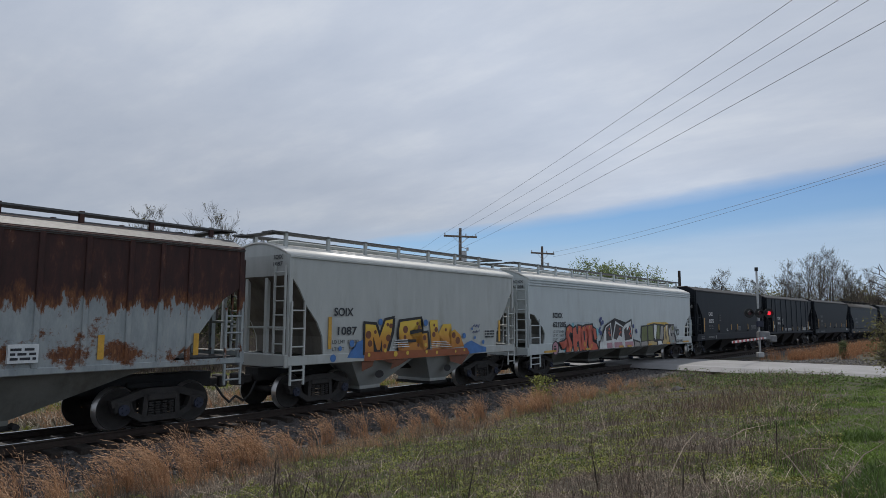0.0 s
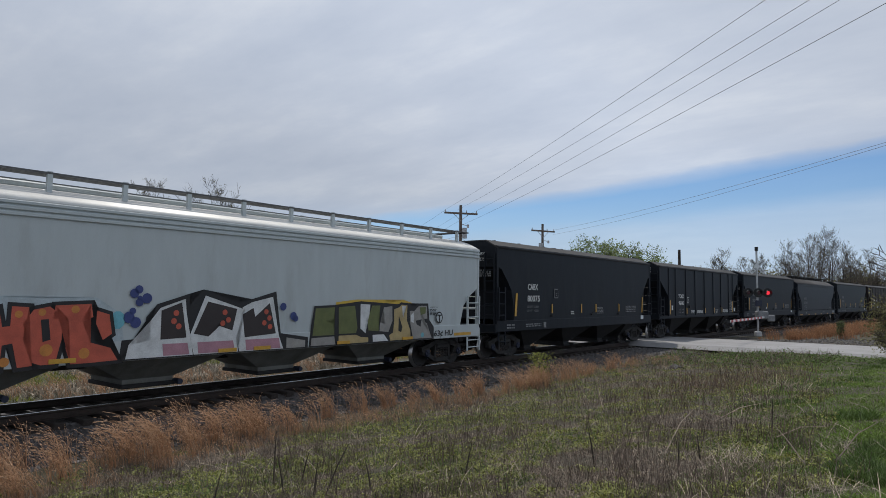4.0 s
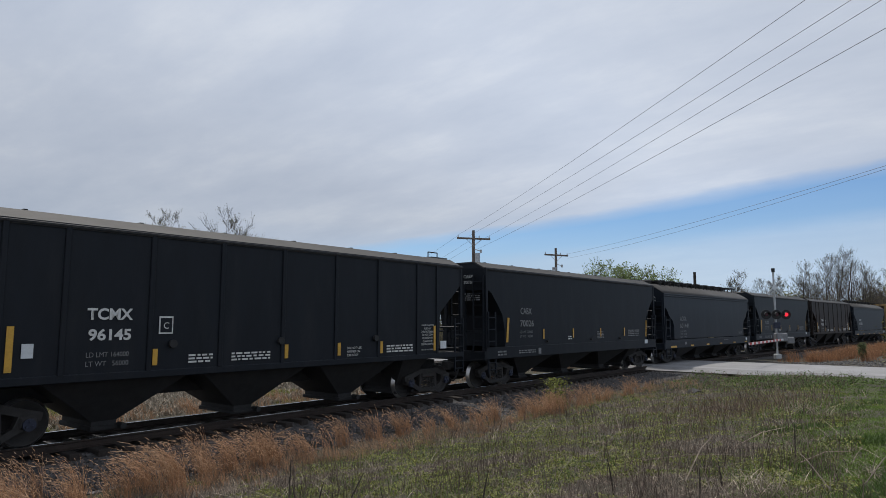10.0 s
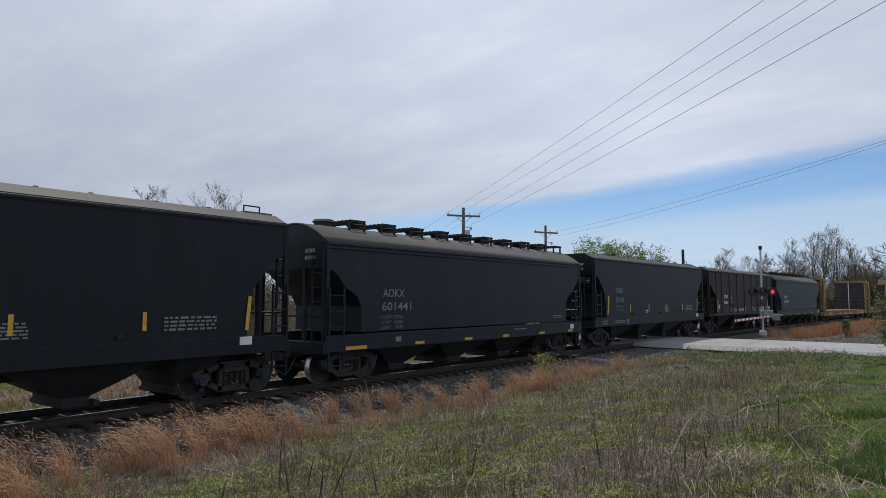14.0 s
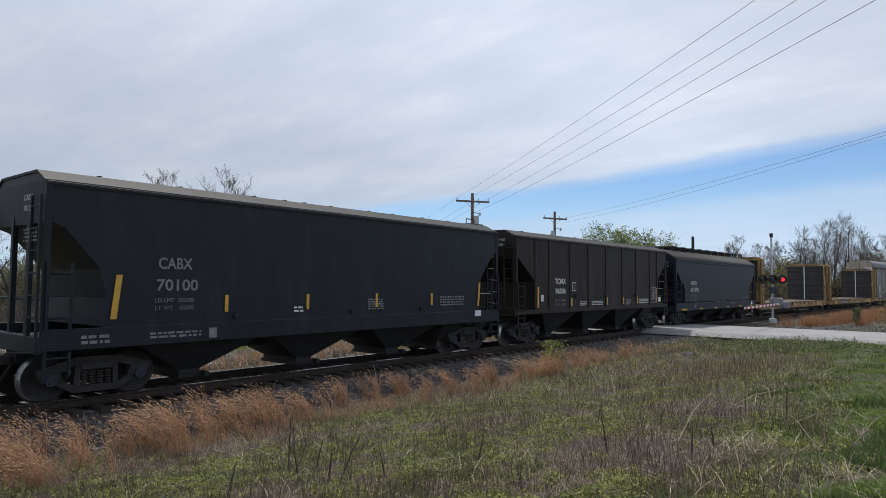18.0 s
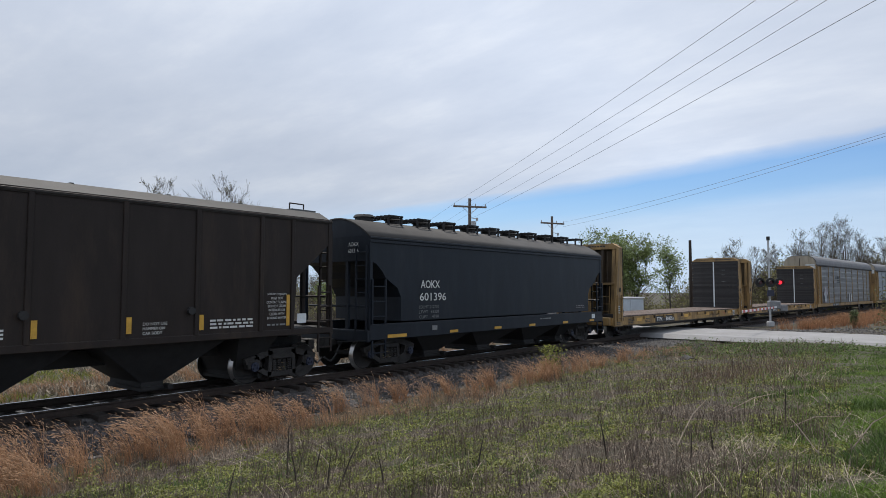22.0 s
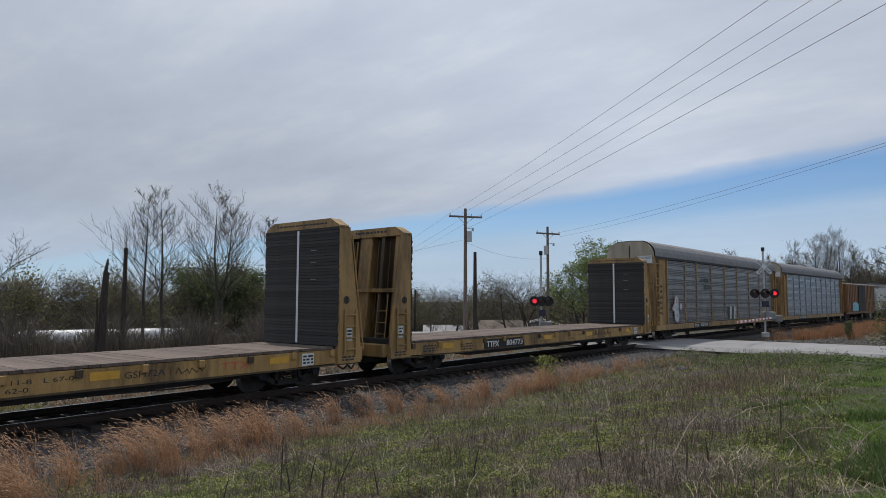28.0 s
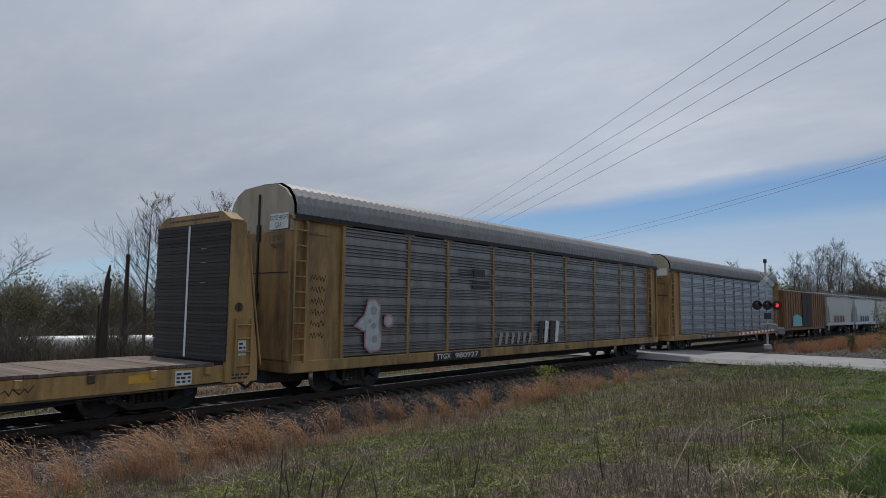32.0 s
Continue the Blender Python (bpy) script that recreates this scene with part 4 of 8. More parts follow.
blob(car, "graffiti_letter", [(5.05, 2.0), (5.29, 2.06), (5.4, 2.14), (5.68, 2.12), (5.66, 1.64), (5.84, 1.32), (5.86, 1.04), (4.9, 1.03), (4.84, 1.2), (5.02, 1.28), (5.06, 1.66)], G_sand, 5)
blob(car, "graffiti_fill", [(5.27, 1.81), (5.45, 1.43), (5.39, 1.27), (5.26, 1.33)], G_black, 6)
blob(car, "graffiti_drip", [(5.42, 2.1), (5.62, 2.1), (5.5, 2.0), (5.47, 1.7), (5.44, 2.0)], G_white, 6)
blob(car, "graffiti_letter", [(5.8, 1.94), (6.03, 1.94), (6.26, 2.1), (6.66, 2.1), (6.7, 1.68), (6.4, 1.64), (6.68, 1.52), (6.94, 1.03), (5.98, 1.04), (5.9, 1.36), (5.82, 1.6)], G_grey, 5)
blob(car, "graffiti_fill", [(6.3, 2.05), (6.62, 2.06), (6.6, 1.85), (6.35, 1.8)], G_olive, 6)
blob(car, "graffiti_fill", [(6.1, 1.62), (6.4, 1.66), (6.35, 1.42), (6.15, 1.5)], G_black, 6)
blob(car, "graffiti_spot", disc_pts(6.45, 1.15, 0.08), G_cyan, 7)
blob(car, "graffiti_fill", [(5.85, 1.8), (6.0, 1.9), (6.0, 1.55), (5.86, 1.6)], G_white, 6)
for x in (-4.6, -0.9, 0.1, 2.9, 5.7):
    plate(car, "reflector", x - 0.25, x + 0.25, 1.03, 1.12, M_reflect, y=-HALF - 0.034)
write(car, "63\u00a2 HU", 7.05, 8.1, 1.02, 1.27, G_black, y=-HALF - 0.03, bold=0.015, name="graffiti_tag", slant=0.1)
blob(car, "graffiti_ring", disc_pts(7.33, 1.70, 0.2), G_black, 9)
blob(car, "graffiti_ring", disc_pts(7.33, 1.70, 0.155), P_white, 10)
plate(car, "graffiti_bar", 7.31, 7.355, 1.53, 1.80, G_black, y=-HALF - 0.036)
write(car, "EXTERIOR PAINT", 6.85, 7.3, 2.03, 2.07, M_letterblack)
bars(car, 6.85, 7.2, 1.78, 2.0, 5, M_letterblack)
plate(car, "graffiti_bar", 7.22, 7.44, 1.76, 1.80, G_black, y=-HALF - 0.036)


def dark_smooth(a, b, number, pm=P_black):
    car, l = hopper_car("hopper_car", "black smooth-sided hopper car with yellow strips and white lettering", a, b, dict(
        eave=4.42, ridge=4.66, paint=pm, roof="peak", roofmat=M_roofdark, cut=[(0.1, 3.6), (0.35, 3.5), (0.72, 3.1), (1.05, 2.7), (1.2, 2.1), (1.22, 1.5)], floor=1.5, sill=(1.07, 1.5),
        chutes=[(-4.2, 1.58), (-0.75, 1.58), (2.85, 1.62), (5.3, 0.6)], chute_low=0.18, throat=0.27, hatches=[-6.3, -4.4, -2.3, -1.3, -0.6, 0.4, 2.0, 3.1, 4.6, 6.0], hatch="flat", loop=True, ladder_top=2.8, truck_in=1.25))
    write(car, "CABX", -5.45, -4.65, 2.72, 2.98, M_letter if number == "80075" else M_letterdim, bold=0.02)
    write(car, number, -5.48, -4.5, 2.24, 2.5, M_letter if number == "80075" else M_letterdim, bold=0.02)
    write(car, "LD LMT  223600", -5.5, -4.6, 1.99, 2.08, M_letterdim)
    write(car, "LT WT    62200", -5.5, -4.6, 1.82, 1.91, M_letterdim)
    write(car, "CABX", -1.0, -0.55, 4.05, 4.17, M_letter, end=-l - 0.055)
    write(car, number, -1.0, -0.55, 3.83, 3.95, M_letter, end=-l - 0.055)
    bars(car, -1.3, -0.6, 3.2, 3.5, 4, M_letterdim, end=-l - 0.055)
    plate(car, "reflector", -6.45, -6.32, 1.66, 2.58, M_reflect, y=-HALF - 0.004, thick=0.006, lean=0.1, label="yellow reflective strip")
    stripes(car, [-3.45, -0.7, 0.8, 3.45] if number == "80075" else [-3.75, -1.3, 1.3, 3.85], 1.74, 2.14, 0.09)
    plate(car, "reflector", 6.4, 6.5, 1.66, 2.5, M_reflect, y=-HALF - 0.004, thick=0.006, lean=0.08, label="yellow reflective strip")
    if number == "80075":
        for o, m, k in ((0.17, M_letterdim, 0), (0.14, pm, 1)):
            plate(car, "plate_mark", -3.1 - o, -3.1 + o, 2.6 - o * 1.2, 2.6 + o * 1.2, m, y=-HALF - 0.002 - 0.008 * k, thick=0.006)
        write(car, "C", -3.16, -3.04, 2.5, 2.62, M_letterdim, y=-HALF - 0.02)
    bars(car, 0.95, 1.6, 1.66, 2.0, 5, M_letterdim)
    bars(car, 4.3, 5.6, 1.7, 2.05, 4, M_letterdim)
    bars(car, -1.75, -1.45, 1.66, 1.84, 2, M_letter)
    bars(car, -5.6, -4.4, 1.2, 1.36, 2, M_letterdim, y=-HALF - 0.015)
    bars(car, -7.0, -6.4, 1.16, 1.38, 2, M_letterdim, y=-HALF - 0.015)
    plate(car, "placard", -4.2, -4.0, 1.15, 1.38, M_letterdim, y=-HALF - 0.013)
    plate(car, "placard", 6.25, 6.6, 1.3, 1.5, M_placard, y=-HALF - 0.013, label="white paper placard")
    for x in (-3.5, 0.3, 3.3):
        bm = bmesh.new()
        rod(bm, (x, -HALF - 0.07, 1.64), (x, -HALF, 1.64), 0.05, n=8)
        rod(bm, (x, -HALF - 0.06, 1.64), (x + 0.05, -HALF - 0.06, 1.76), 0.015, n=5)
        part("vibrator_bracket", bm, M_under, car)
    return car


def dark_ribbed(a, b, number, pm):
    car, l = hopper_car("hopper_car", "faded black ribbed hopper car with sloping ends", a, b, dict(
        eave=4.38, ridge=4.62, paint=pm, roof="peak", roofmat=M_roofdark, cut=[(0.08, 3.55), (1.42, 2.55), (1.5, 1.38)], cutR=[(0.08, 3.7), (1.2, 2.75), (1.3, 1.38)], floor=1.4, sill=(1.24, 1.4),
        ribs=[-6.24, -5.15, -3.41, -1.7, 0.08, 1.88, 3.56, 5.32, 6.3], chutes=[(-3.92, 1.55), (-0.5, 1.55), (2.97, 1.55), (5.4, 0.6)], chute_low=0.15, throat=0.26, hatches=[-5.6, -3.2, -1.0, 1.2, 3.4, 5.4], loop=True, ladder_top=2.55, truck_in=1.3))
    write(car, "TCMX", -4.72, -3.8, 2.47, 2.71, M_letter, bold=0.03)
    write(car, number, -4.68, -3.82, 2.05, 2.29, M_letter, bold=0.03)
    write(car, "LD LMT 164000", -4.7, -3.85, 1.72, 1.82, M_letterdim)
    write(car, "LT WT   56000", -4.7, -3.85, 1.54, 1.64, M_letterdim)
    write(car, "TCMX", -1.05, -0.55, 4.15, 4.27, M_letter, end=-l - 0.055)
    write(car, number, -1.05, -0.55, 3.96, 4.08, M_letter, end=-l - 0.055)
    stripes(car, [-6.05], 1.5, 2.35, 0.12)
    stripes(car, [-3.28, 0.2, 2.0, 3.68], 1.5, 1.85, 0.11)
    stripes(car, [6.15], 1.5, 2.3, 0.1)
    for o, m, k in ((0.16, M_letter, 0), (0.13, pm, 1)):
        plate(car, "plate_mark", -3.06 - o, -3.06 + o, 2.36 - o * 1.2, 2.36 + o * 1.2, m, y=-HALF - 0.002 - 0.008 * k, thick=0.006)
    write(car, "C", -3.12, -3.0, 2.28, 2.42, M_letter, y=-HALF - 0.02)
    plate(car, "placard", -5.85, -5.65, 1.75, 2.02, M_placard, y=-HALF - 0.004)
    bars(car, -2.5, -1.9, 1.5, 1.72, 3, M_letter)
    bars(car, -1.4, -0.3, 1.5, 1.72, 3, M_letter)
    for i, s in enumerate(("DO NOT USE", "HAMMER ON", "CAR BODY")):
        write(car, s, 2.3, 2.3 + 0.055 * len(s), 1.66 - i * 0.1, 1.725 - i * 0.1, M_letter)
    bars(car, 3.9, 5.1, 1.5, 1.75, 3, M_letter)
    for i, s in enumerate(("SHARP OBJECTS", "MUST NOT", "CONTACT LINING", "DO NOT STEAM", "INTERIOR OR", "CLEAN WITH", "BOILING WATER")):
        w = 0.023 * len(s)
        write(car, s, 5.8 - w, 5.8 + w, 2.28 - i * 0.1, 2.345 - i * 0.1, M_letter)
    bars(car, 5.5, 6.1, 1.5, 1.58, 1, M_letterdim)
    plate(car, "placard", 6.45, 6.75, 1.55, 1.8, M_placard, y=-HALF - 0.004)
    for x in (-2.9, 0.0, 3.4):
        bm = bmesh.new()
        rod(bm, (x, -HALF - 0.08, 1.95), (x, -HALF, 1.95), 0.09, n=10)
        part("vibrator_bracket", bm, M_under, car)
    return car


def dark_round(a, b, number):
    car, l = hopper_car("hopper_car", "blue-black round-roofed hopper car with hatch platforms", a, b, dict(
        eave=4.06, ridge=4.68, paint=P_blue, roof="round", roofmat=M_roofgrey, bands=2, chord=P_blue, cut=[(0.05, 3.3), (0.3, 3.2), (0.55, 2.98), (0.7, 2.78), (1.2, 2.5), (1.38, 2.2), (1.38, 1.45)], floor=1.4, sill=(0.92, 1.4),
        chutes=[(-3.94, 1.55), (-0.87, 1.6), (2.4, 1.6), (5.0, 1.0)], chute_low=0.15, throat=0.4, hatches=[-6.2 + 1.42 * i for i in range(10)], hatch="ring", ladder_w=0.62, ladder_top=2.75, truck_in=1.35))
    m = M_letter if number == "601396" else M_letterdim
    write(car, "AOKX", -5.42, -4.45, 2.48, 2.74, m, bold=0.01)
    write(car, number, -5.46, -4.12, 2.07, 2.33, m, bold=0.01)
    for z, s in ((1.82, "LDLMT 212700"), (1.66, "LTWT   63300"), (1.50, "CUFT    4910")):
        write(car, s, -5.5, -4.5, z, z + 0.1, M_letterdim)
    write(car, "AOKX", -1.1, -0.65, 3.75, 3.87, M_letter, end=-l - 0.055)
    write(car, number, -1.1, -0.65, 3.55, 3.67, M_letter, end=-l - 0.055)
    plate(car, "reflector", -6.95, -6.1, 0.96, 1.06, M_reflect, y=-HALF - 0.014, label="yellow reflective strip")
    for x in (-3.7, -1.05, 1.37, 4.1, 6.6):
        plate(car, "reflector", x - 0.22, x + 0.22, 0.97, 1.06, M_reflect, y=-HALF - 0.014, label="yellow reflective strip")
    bars(car, 5.1, 5.9, 1.6, 1.75, 2, M_letterdim)
    bars(car, 2.0, 2.9, 1.2, 1.28, 1, M_letterdim, y=-HALF - 0.015)
    plate(car, "placard", -4.85, -4.6, 1.1, 1.25, M_letterdim, y=-HALF - 0.013)
    plate(car, "placard", 6.6, 6.9, 1.1, 1.3, M_placard, y=-HALF - 0.013)
    return car


dark_smooth(44.25, 59.65, "80075")
dark_ribbed(61.05, 76.4, "96145", P_black)
dark_smooth(77.8, 93.2, "70026")
dark_round(94.55, 109.9, "601441")
dark_smooth(111.4, 126.85, "70100", P_slate)
dark_ribbed(128.1, 143.4, "96306", P_brown)
dark_round(144.9, 160.3, "601396")


# ---- bulkhead flat cars ----
PLANK = bpy.data.meshes.new("plank")
_bm = mesh_of((-0.05, -1.655, 0.0, 0.0, 1.655, 0.0885), bevel=0.007)
_bm.to_mesh(PLANK)
_bm.free()
PLANK.materials.append(M_timber)


def bulkhead(car, xin, s, W=1.65):
    """A bulkhead whose timber face is at xin; s: the way it leans out."""
    top, base = 4.6, 1.1
    o = xin + s * 0.06
    pts = [(o, 0.62), (o + s * 0.9, 0.62), (o + s * 0.88, 1.25), (o + s * 0.42, 4.52), (o, 4.52)]
    bm = bmesh.new()
    prism(bm, pts, -W, -W + 0.1)
    body = part("bulkhead", bm, P_yellow, car, "worn yellow steel bulkhead")
    bm = bmesh.new()
    prism(bm, pts, W - 0.1, W)
    part("side_plate", bm, P_yellow, body)
    part("back_plate", mesh_of((min(o, o + s * 0.05), -W + 0.1, base, max(o, o + s * 0.05), W - 0.1, top - 0.08)), P_darkyellow, body, "dark brown-yellow back sheet")
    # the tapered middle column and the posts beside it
    for y, half, m in ((0.08, 0.27, P_yellow), (-0.72, 0.07, P_darkyellow), (0.85, 0.07, P_darkyellow), (-1.36, 0.09, P_yellow), (1.36, 0.09, P_yellow)):
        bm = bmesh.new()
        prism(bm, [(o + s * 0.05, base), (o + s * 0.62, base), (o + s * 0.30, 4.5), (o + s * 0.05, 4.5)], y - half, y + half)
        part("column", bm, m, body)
    for y in (-0.26, 0.42):
        bm = bmesh.new()
        rod(bm, (o + s * 0.70, y, base), (o + s * 0.36, y, 4.36), 0.03, n=5)
        part("back_bar", bm, P_yellow, body)
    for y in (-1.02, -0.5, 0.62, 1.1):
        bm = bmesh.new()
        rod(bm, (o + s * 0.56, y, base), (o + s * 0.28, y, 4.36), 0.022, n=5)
        part("back_bar", bm, P_darkyellow, body)
    part("cross_beam", mesh_of((min(o, o + s * 0.56), -W + 0.1, 2.66, max(o, o + s * 0.56), W - 0.1, 2.78), bevel=0.01), P_yellow, body)
    part("foot_beam", mesh_of((min(o, o + s * 0.86), -W + 0.1, 0.95, max(o, o + s * 0.86), W - 0.1, 1.22), bevel=0.02), M_under, body)
    # ladders up the back, near both sides
    for y0, y1, z1 in ((-1.28, -0.86, 2.6), (0.98, 1.42, 4.3)):
        st = bmesh.new()
        for y in (y0, y1):
            rod(st, (o + s * 0.80, y, 1.2), (o + s * (0.80 - 0.105 * (z1 - 1.2)), y, z1), 0.018, n=5)
        la = part("ladder", st, P_yellow, body)
        n = int((z1 - 1.2) / 0.36)
        for i in range(n):
            z = 1.35 + i * 0.36
            bm = bmesh.new()
            rod(bm, (o + s * (0.80 - 0.105 * (z - 1.2)), y0, z), (o + s * (0.80 - 0.105 * (z - 1.2)), y1, z), 0.014, n=5)
            part("rung", bm, P_yellow, la)
    # the cap with its notched ends
    bm = bmesh.new()
    cap = [(-W, top - 0.12), (-W, top - 0.04), (-W + 0.36, top + 0.17), (W - 0.36, top + 0.17), (W, top - 0.04), (W, top - 0.12)]
    A = [bm.verts.new((o - s * 0.03, y, z)) for y, z in cap]
    B = [bm.verts.new((o + s * 0.36, y, z)) for y, z in cap]
    bm.faces.new(A)
    bm.faces.new(B)
    for i in range(6):
        bm.faces.new((A[i], A[(i + 1) % 6], B[(i + 1) % 6], B[i]))
    bmesh.ops.recalc_face_normals(bm, faces=bm.faces)
    part("cap", bm, P_yellow, body)
    for i in range(37):
        pl = new("plank", PLANK)
        pl.parent = body
        pl.matrix_basis = pose(xin + (0.05 if s > 0 else 0) + random.uniform(0, 0.008) * s, random.uniform(-0.03, 0.02), 1.12 + i * 0.0917, random.uniform(-0.15, 0.15), 0, 0)
    f = xin - 0.004 if s > 0 else xin + 0.004
    if s > 0:
        part("white_line", mesh_of((f - 0.003, 0.03, 1.16, f, 0.12, 4.47)), M_placard, body, "painted white centre line")
        bars(body, -1.15, 1.1, 4.6, 4.68, 1, M_letterblack, end=o - 0.034)
        for z in (3.0, 3.5, 3.85):
            part("nail_plate", mesh_of((f - 0.003, -0.75, z, f, -0.5, z + 0.025)), M_letterdim, body)
    else:
        bars(body, -0.9, 0.6, 4.58, 4.7, 1, M_letterblack, end=o - 0.365)
    x0, x1 = sorted((o + s * 0.22, o + s * 0.66))
    ladder(car, x0, x1, 0.85, 2.15, P_yellow, y=-W - 0.05, rungs=4)
    plate(car, "warning_plate", (x0 + x1) / 2 - 0.12, (x0 + x1) / 2 + 0.1, 1.25, 1.62, M_placard, y=-W - 0.002, thick=0.006)
    bars(car, (x0 + x1) / 2 - 0.1, (x0 + x1) / 2 + 0.08, 1.3, 1.58, 3, M_letterblack, y=-W - 0.012)
    bars(car, x0 - 0.05, x1, 0.68, 0.84, 2, M_letterblack, y=-W - 0.004)
    # hand rail down the slanting edge
    bm = bmesh.new()
    rod(bm, (o + s * 0.47, -W - 0.03, 4.3), (o + s * 0.97, -W - 0.03, 1.0), 0.022, n=6)
    part("grab_rail", bm, P_yellow, car)
    bm = bmesh.new()
    rod(bm, (o + s * 0.3, -W - 0.02, 2.42), (o + s * 0.3, -W + 0.01, 2.42), 0.11, n=12)
    part("eye_plate", bm, P_darkyellow, car)
    plate(car, "eye_slot", o + s * 0.3 - 0.035, o + s * 0.3 + 0.035, 2.33, 2.52, M_black, y=-W - 0.022)


def flat_car(a, b, xl, xr, number):
    car, l, c = new_car("bulkhead_flat_car", "empty yellow bulkhead flat car with timber-faced ends", a, b)
    W = 1.5
    bm = bmesh.new()
    x = xl - c + 0.02
    while x < xr - c - 0.2:
        box(bm, x, -W - 0.06 + random.uniform(-0.02, 0.02), 1.04 + random.uniform(0, 0.008), x + 0.225, W + 0.05, 1.105 + random.uniform(0, 0.008))
        x += 0.235
    part("deck", bm, M_deck, car, "weathered grey board deck", kind="stuff")
    for s in (-1, 1):
        bm = bmesh.new()
        prism(bm, [(-l + 0.4, 0.66), (-l + 3.4, 0.62), (l - 3.4, 0.62), (l - 0.4, 0.66), (l - 0.4, 1.03), (-l + 0.4, 1.03)], s * W - 0.05, s * W + 0.05)
        part("side_sill", bm, P_flat, car)
        part("sill_flange", mesh_of((-l + 0.5, s * W - 0.12, 0.585, l - 0.5, s * W + 0.07, 0.615)), P_darkyellow, car)
        bm = bmesh.new()
        prism(bm, [(-l + 3.6, 0.585), (-l + 4.8, 0.43), (l - 4.8, 0.43), (l - 3.6, 0.585)], s * (W - 0.25) - 0.04, s * (W - 0.25) + 0.04)
        part("truss_web", bm, M_under, car)
    part("centre_sill", mesh_of((-l + 0.3, -0.4, 0.42, l - 0.3, 0.4, 1.0)), M_under, car)
    for i in range(15):
        x = -l + 1.5 + i * (2 * l - 3.0) / 14
        part("stake_pocket", mesh_of((x - 0.07, -W - 0.13, 0.86, x + 0.07, -W - 0.05, 1.03), bevel=0.01), P_flat if i % 3 else P_darkyellow, car)
    for s in (-1, 1):
        truck(car, s * (l - 2.6))
        coupler(car, s * (l - 0.1), s)
        part("end_sill", mesh_of((s * (l - 0.35) - 0.15, -W, 0.66, s * (l - 0.35) + 0.15, W, 1.05), bevel=0.02), P_yellow, car)
    bulkhead(car, xl - c, -1)
    bulkhead(car, xr - c, 1)
    y = -W - 0.055
    plate(car, "number_panel", -5.2, -2.45, 0.625, 0.97, M_black, y=-W - 0.052, thick=0.006)
    write(car, "TTPX", -5.05, -4.25, 0.68, 0.90, M_letter, y=y - 0.008, bold=0.02, slant=0.15)
    write(car, number, -3.75, -2.6, 0.68, 0.90, M_letter, y=y - 0.008, bold=0.02, slant=0.15)
    for x in (-7.3, -0.6, 3.2, 7.6):
        plate(car, "reflector", x - 0.3, x + 0.3, 0.78, 0.95, M_reflect, y=-W - 0.052, thick=0.006)
    write(car, "LD LMT 203500", -1.9, -1.0, 0.83, 0.92, M_letterblack, y=y)
    write(car, "LT WT   82500", -1.9, -1.0, 0.68, 0.77, M_letterblack, y=y)
    write(car, "60 K", -0.1, 0.25, 0.83, 0.92, M_letterblack, y=y)
    write(car, "IH 11-8   L 67-0", 1.2, 2.6, 0.83, 0.92, M_letterblack, y=y)
    write(car, "IL 62-0", 1.2, 1.8, 0.68, 0.77, M_letterblack, y=y)
    write(car, "GSH72A", 3.6, 4.5, 0.76, 0.9, M_letterblack, y=y)
    write(car, "TTX", 5.9, 6.7, 0.74, 0.92, G_red, y=y, name="graffiti_tag") if number == "804055" else None
    plate(car, "placard", 8.35, 8.75, 0.66, 0.98, M_placard, y=-W - 0.052, thick=0.006)
    bars(car, 8.38, 8.72, 0.69, 0.95, 3, M_letterblack, y=-W - 0.062)
    bars(car, -8.6, -7.9, 0.7, 0.95, 3, M_letterblack, y=y)
    bars(car, -6.6, -5.9, 0.66, 0.92, 3, M_letterblack, y=y)
    bm = bmesh.new()
    p = [(2.0, 0.5), (5.0, 0.42), (8.3, 0.62)]
    for (x0, z0), (x1, z1) in zip(p, p[1:]):
        rod(bm, (x0, -W + 0.02, z0), (x1, -W + 0.02, z1), 0.018, n=5)
    part("brake_pipe", bm, M_under, car)
    bm = bmesh.new()
    rod(bm, (0.6, -1.0, 0.5), (1.25, -1.0, 0.5), 0.14, n=12)
    part("brake_cylinder", bm, P_darkyellow, car)
    scribble(car, 4.75, 5.5, 0.68, 0.95, 1, G_black, -W - 0.056, 9)
    return car


flat_car(161.0, 182.75, 162.5, 181.36, "804055")
flat_car(183.2, 204.45, 184.55, 203.33, "804773")


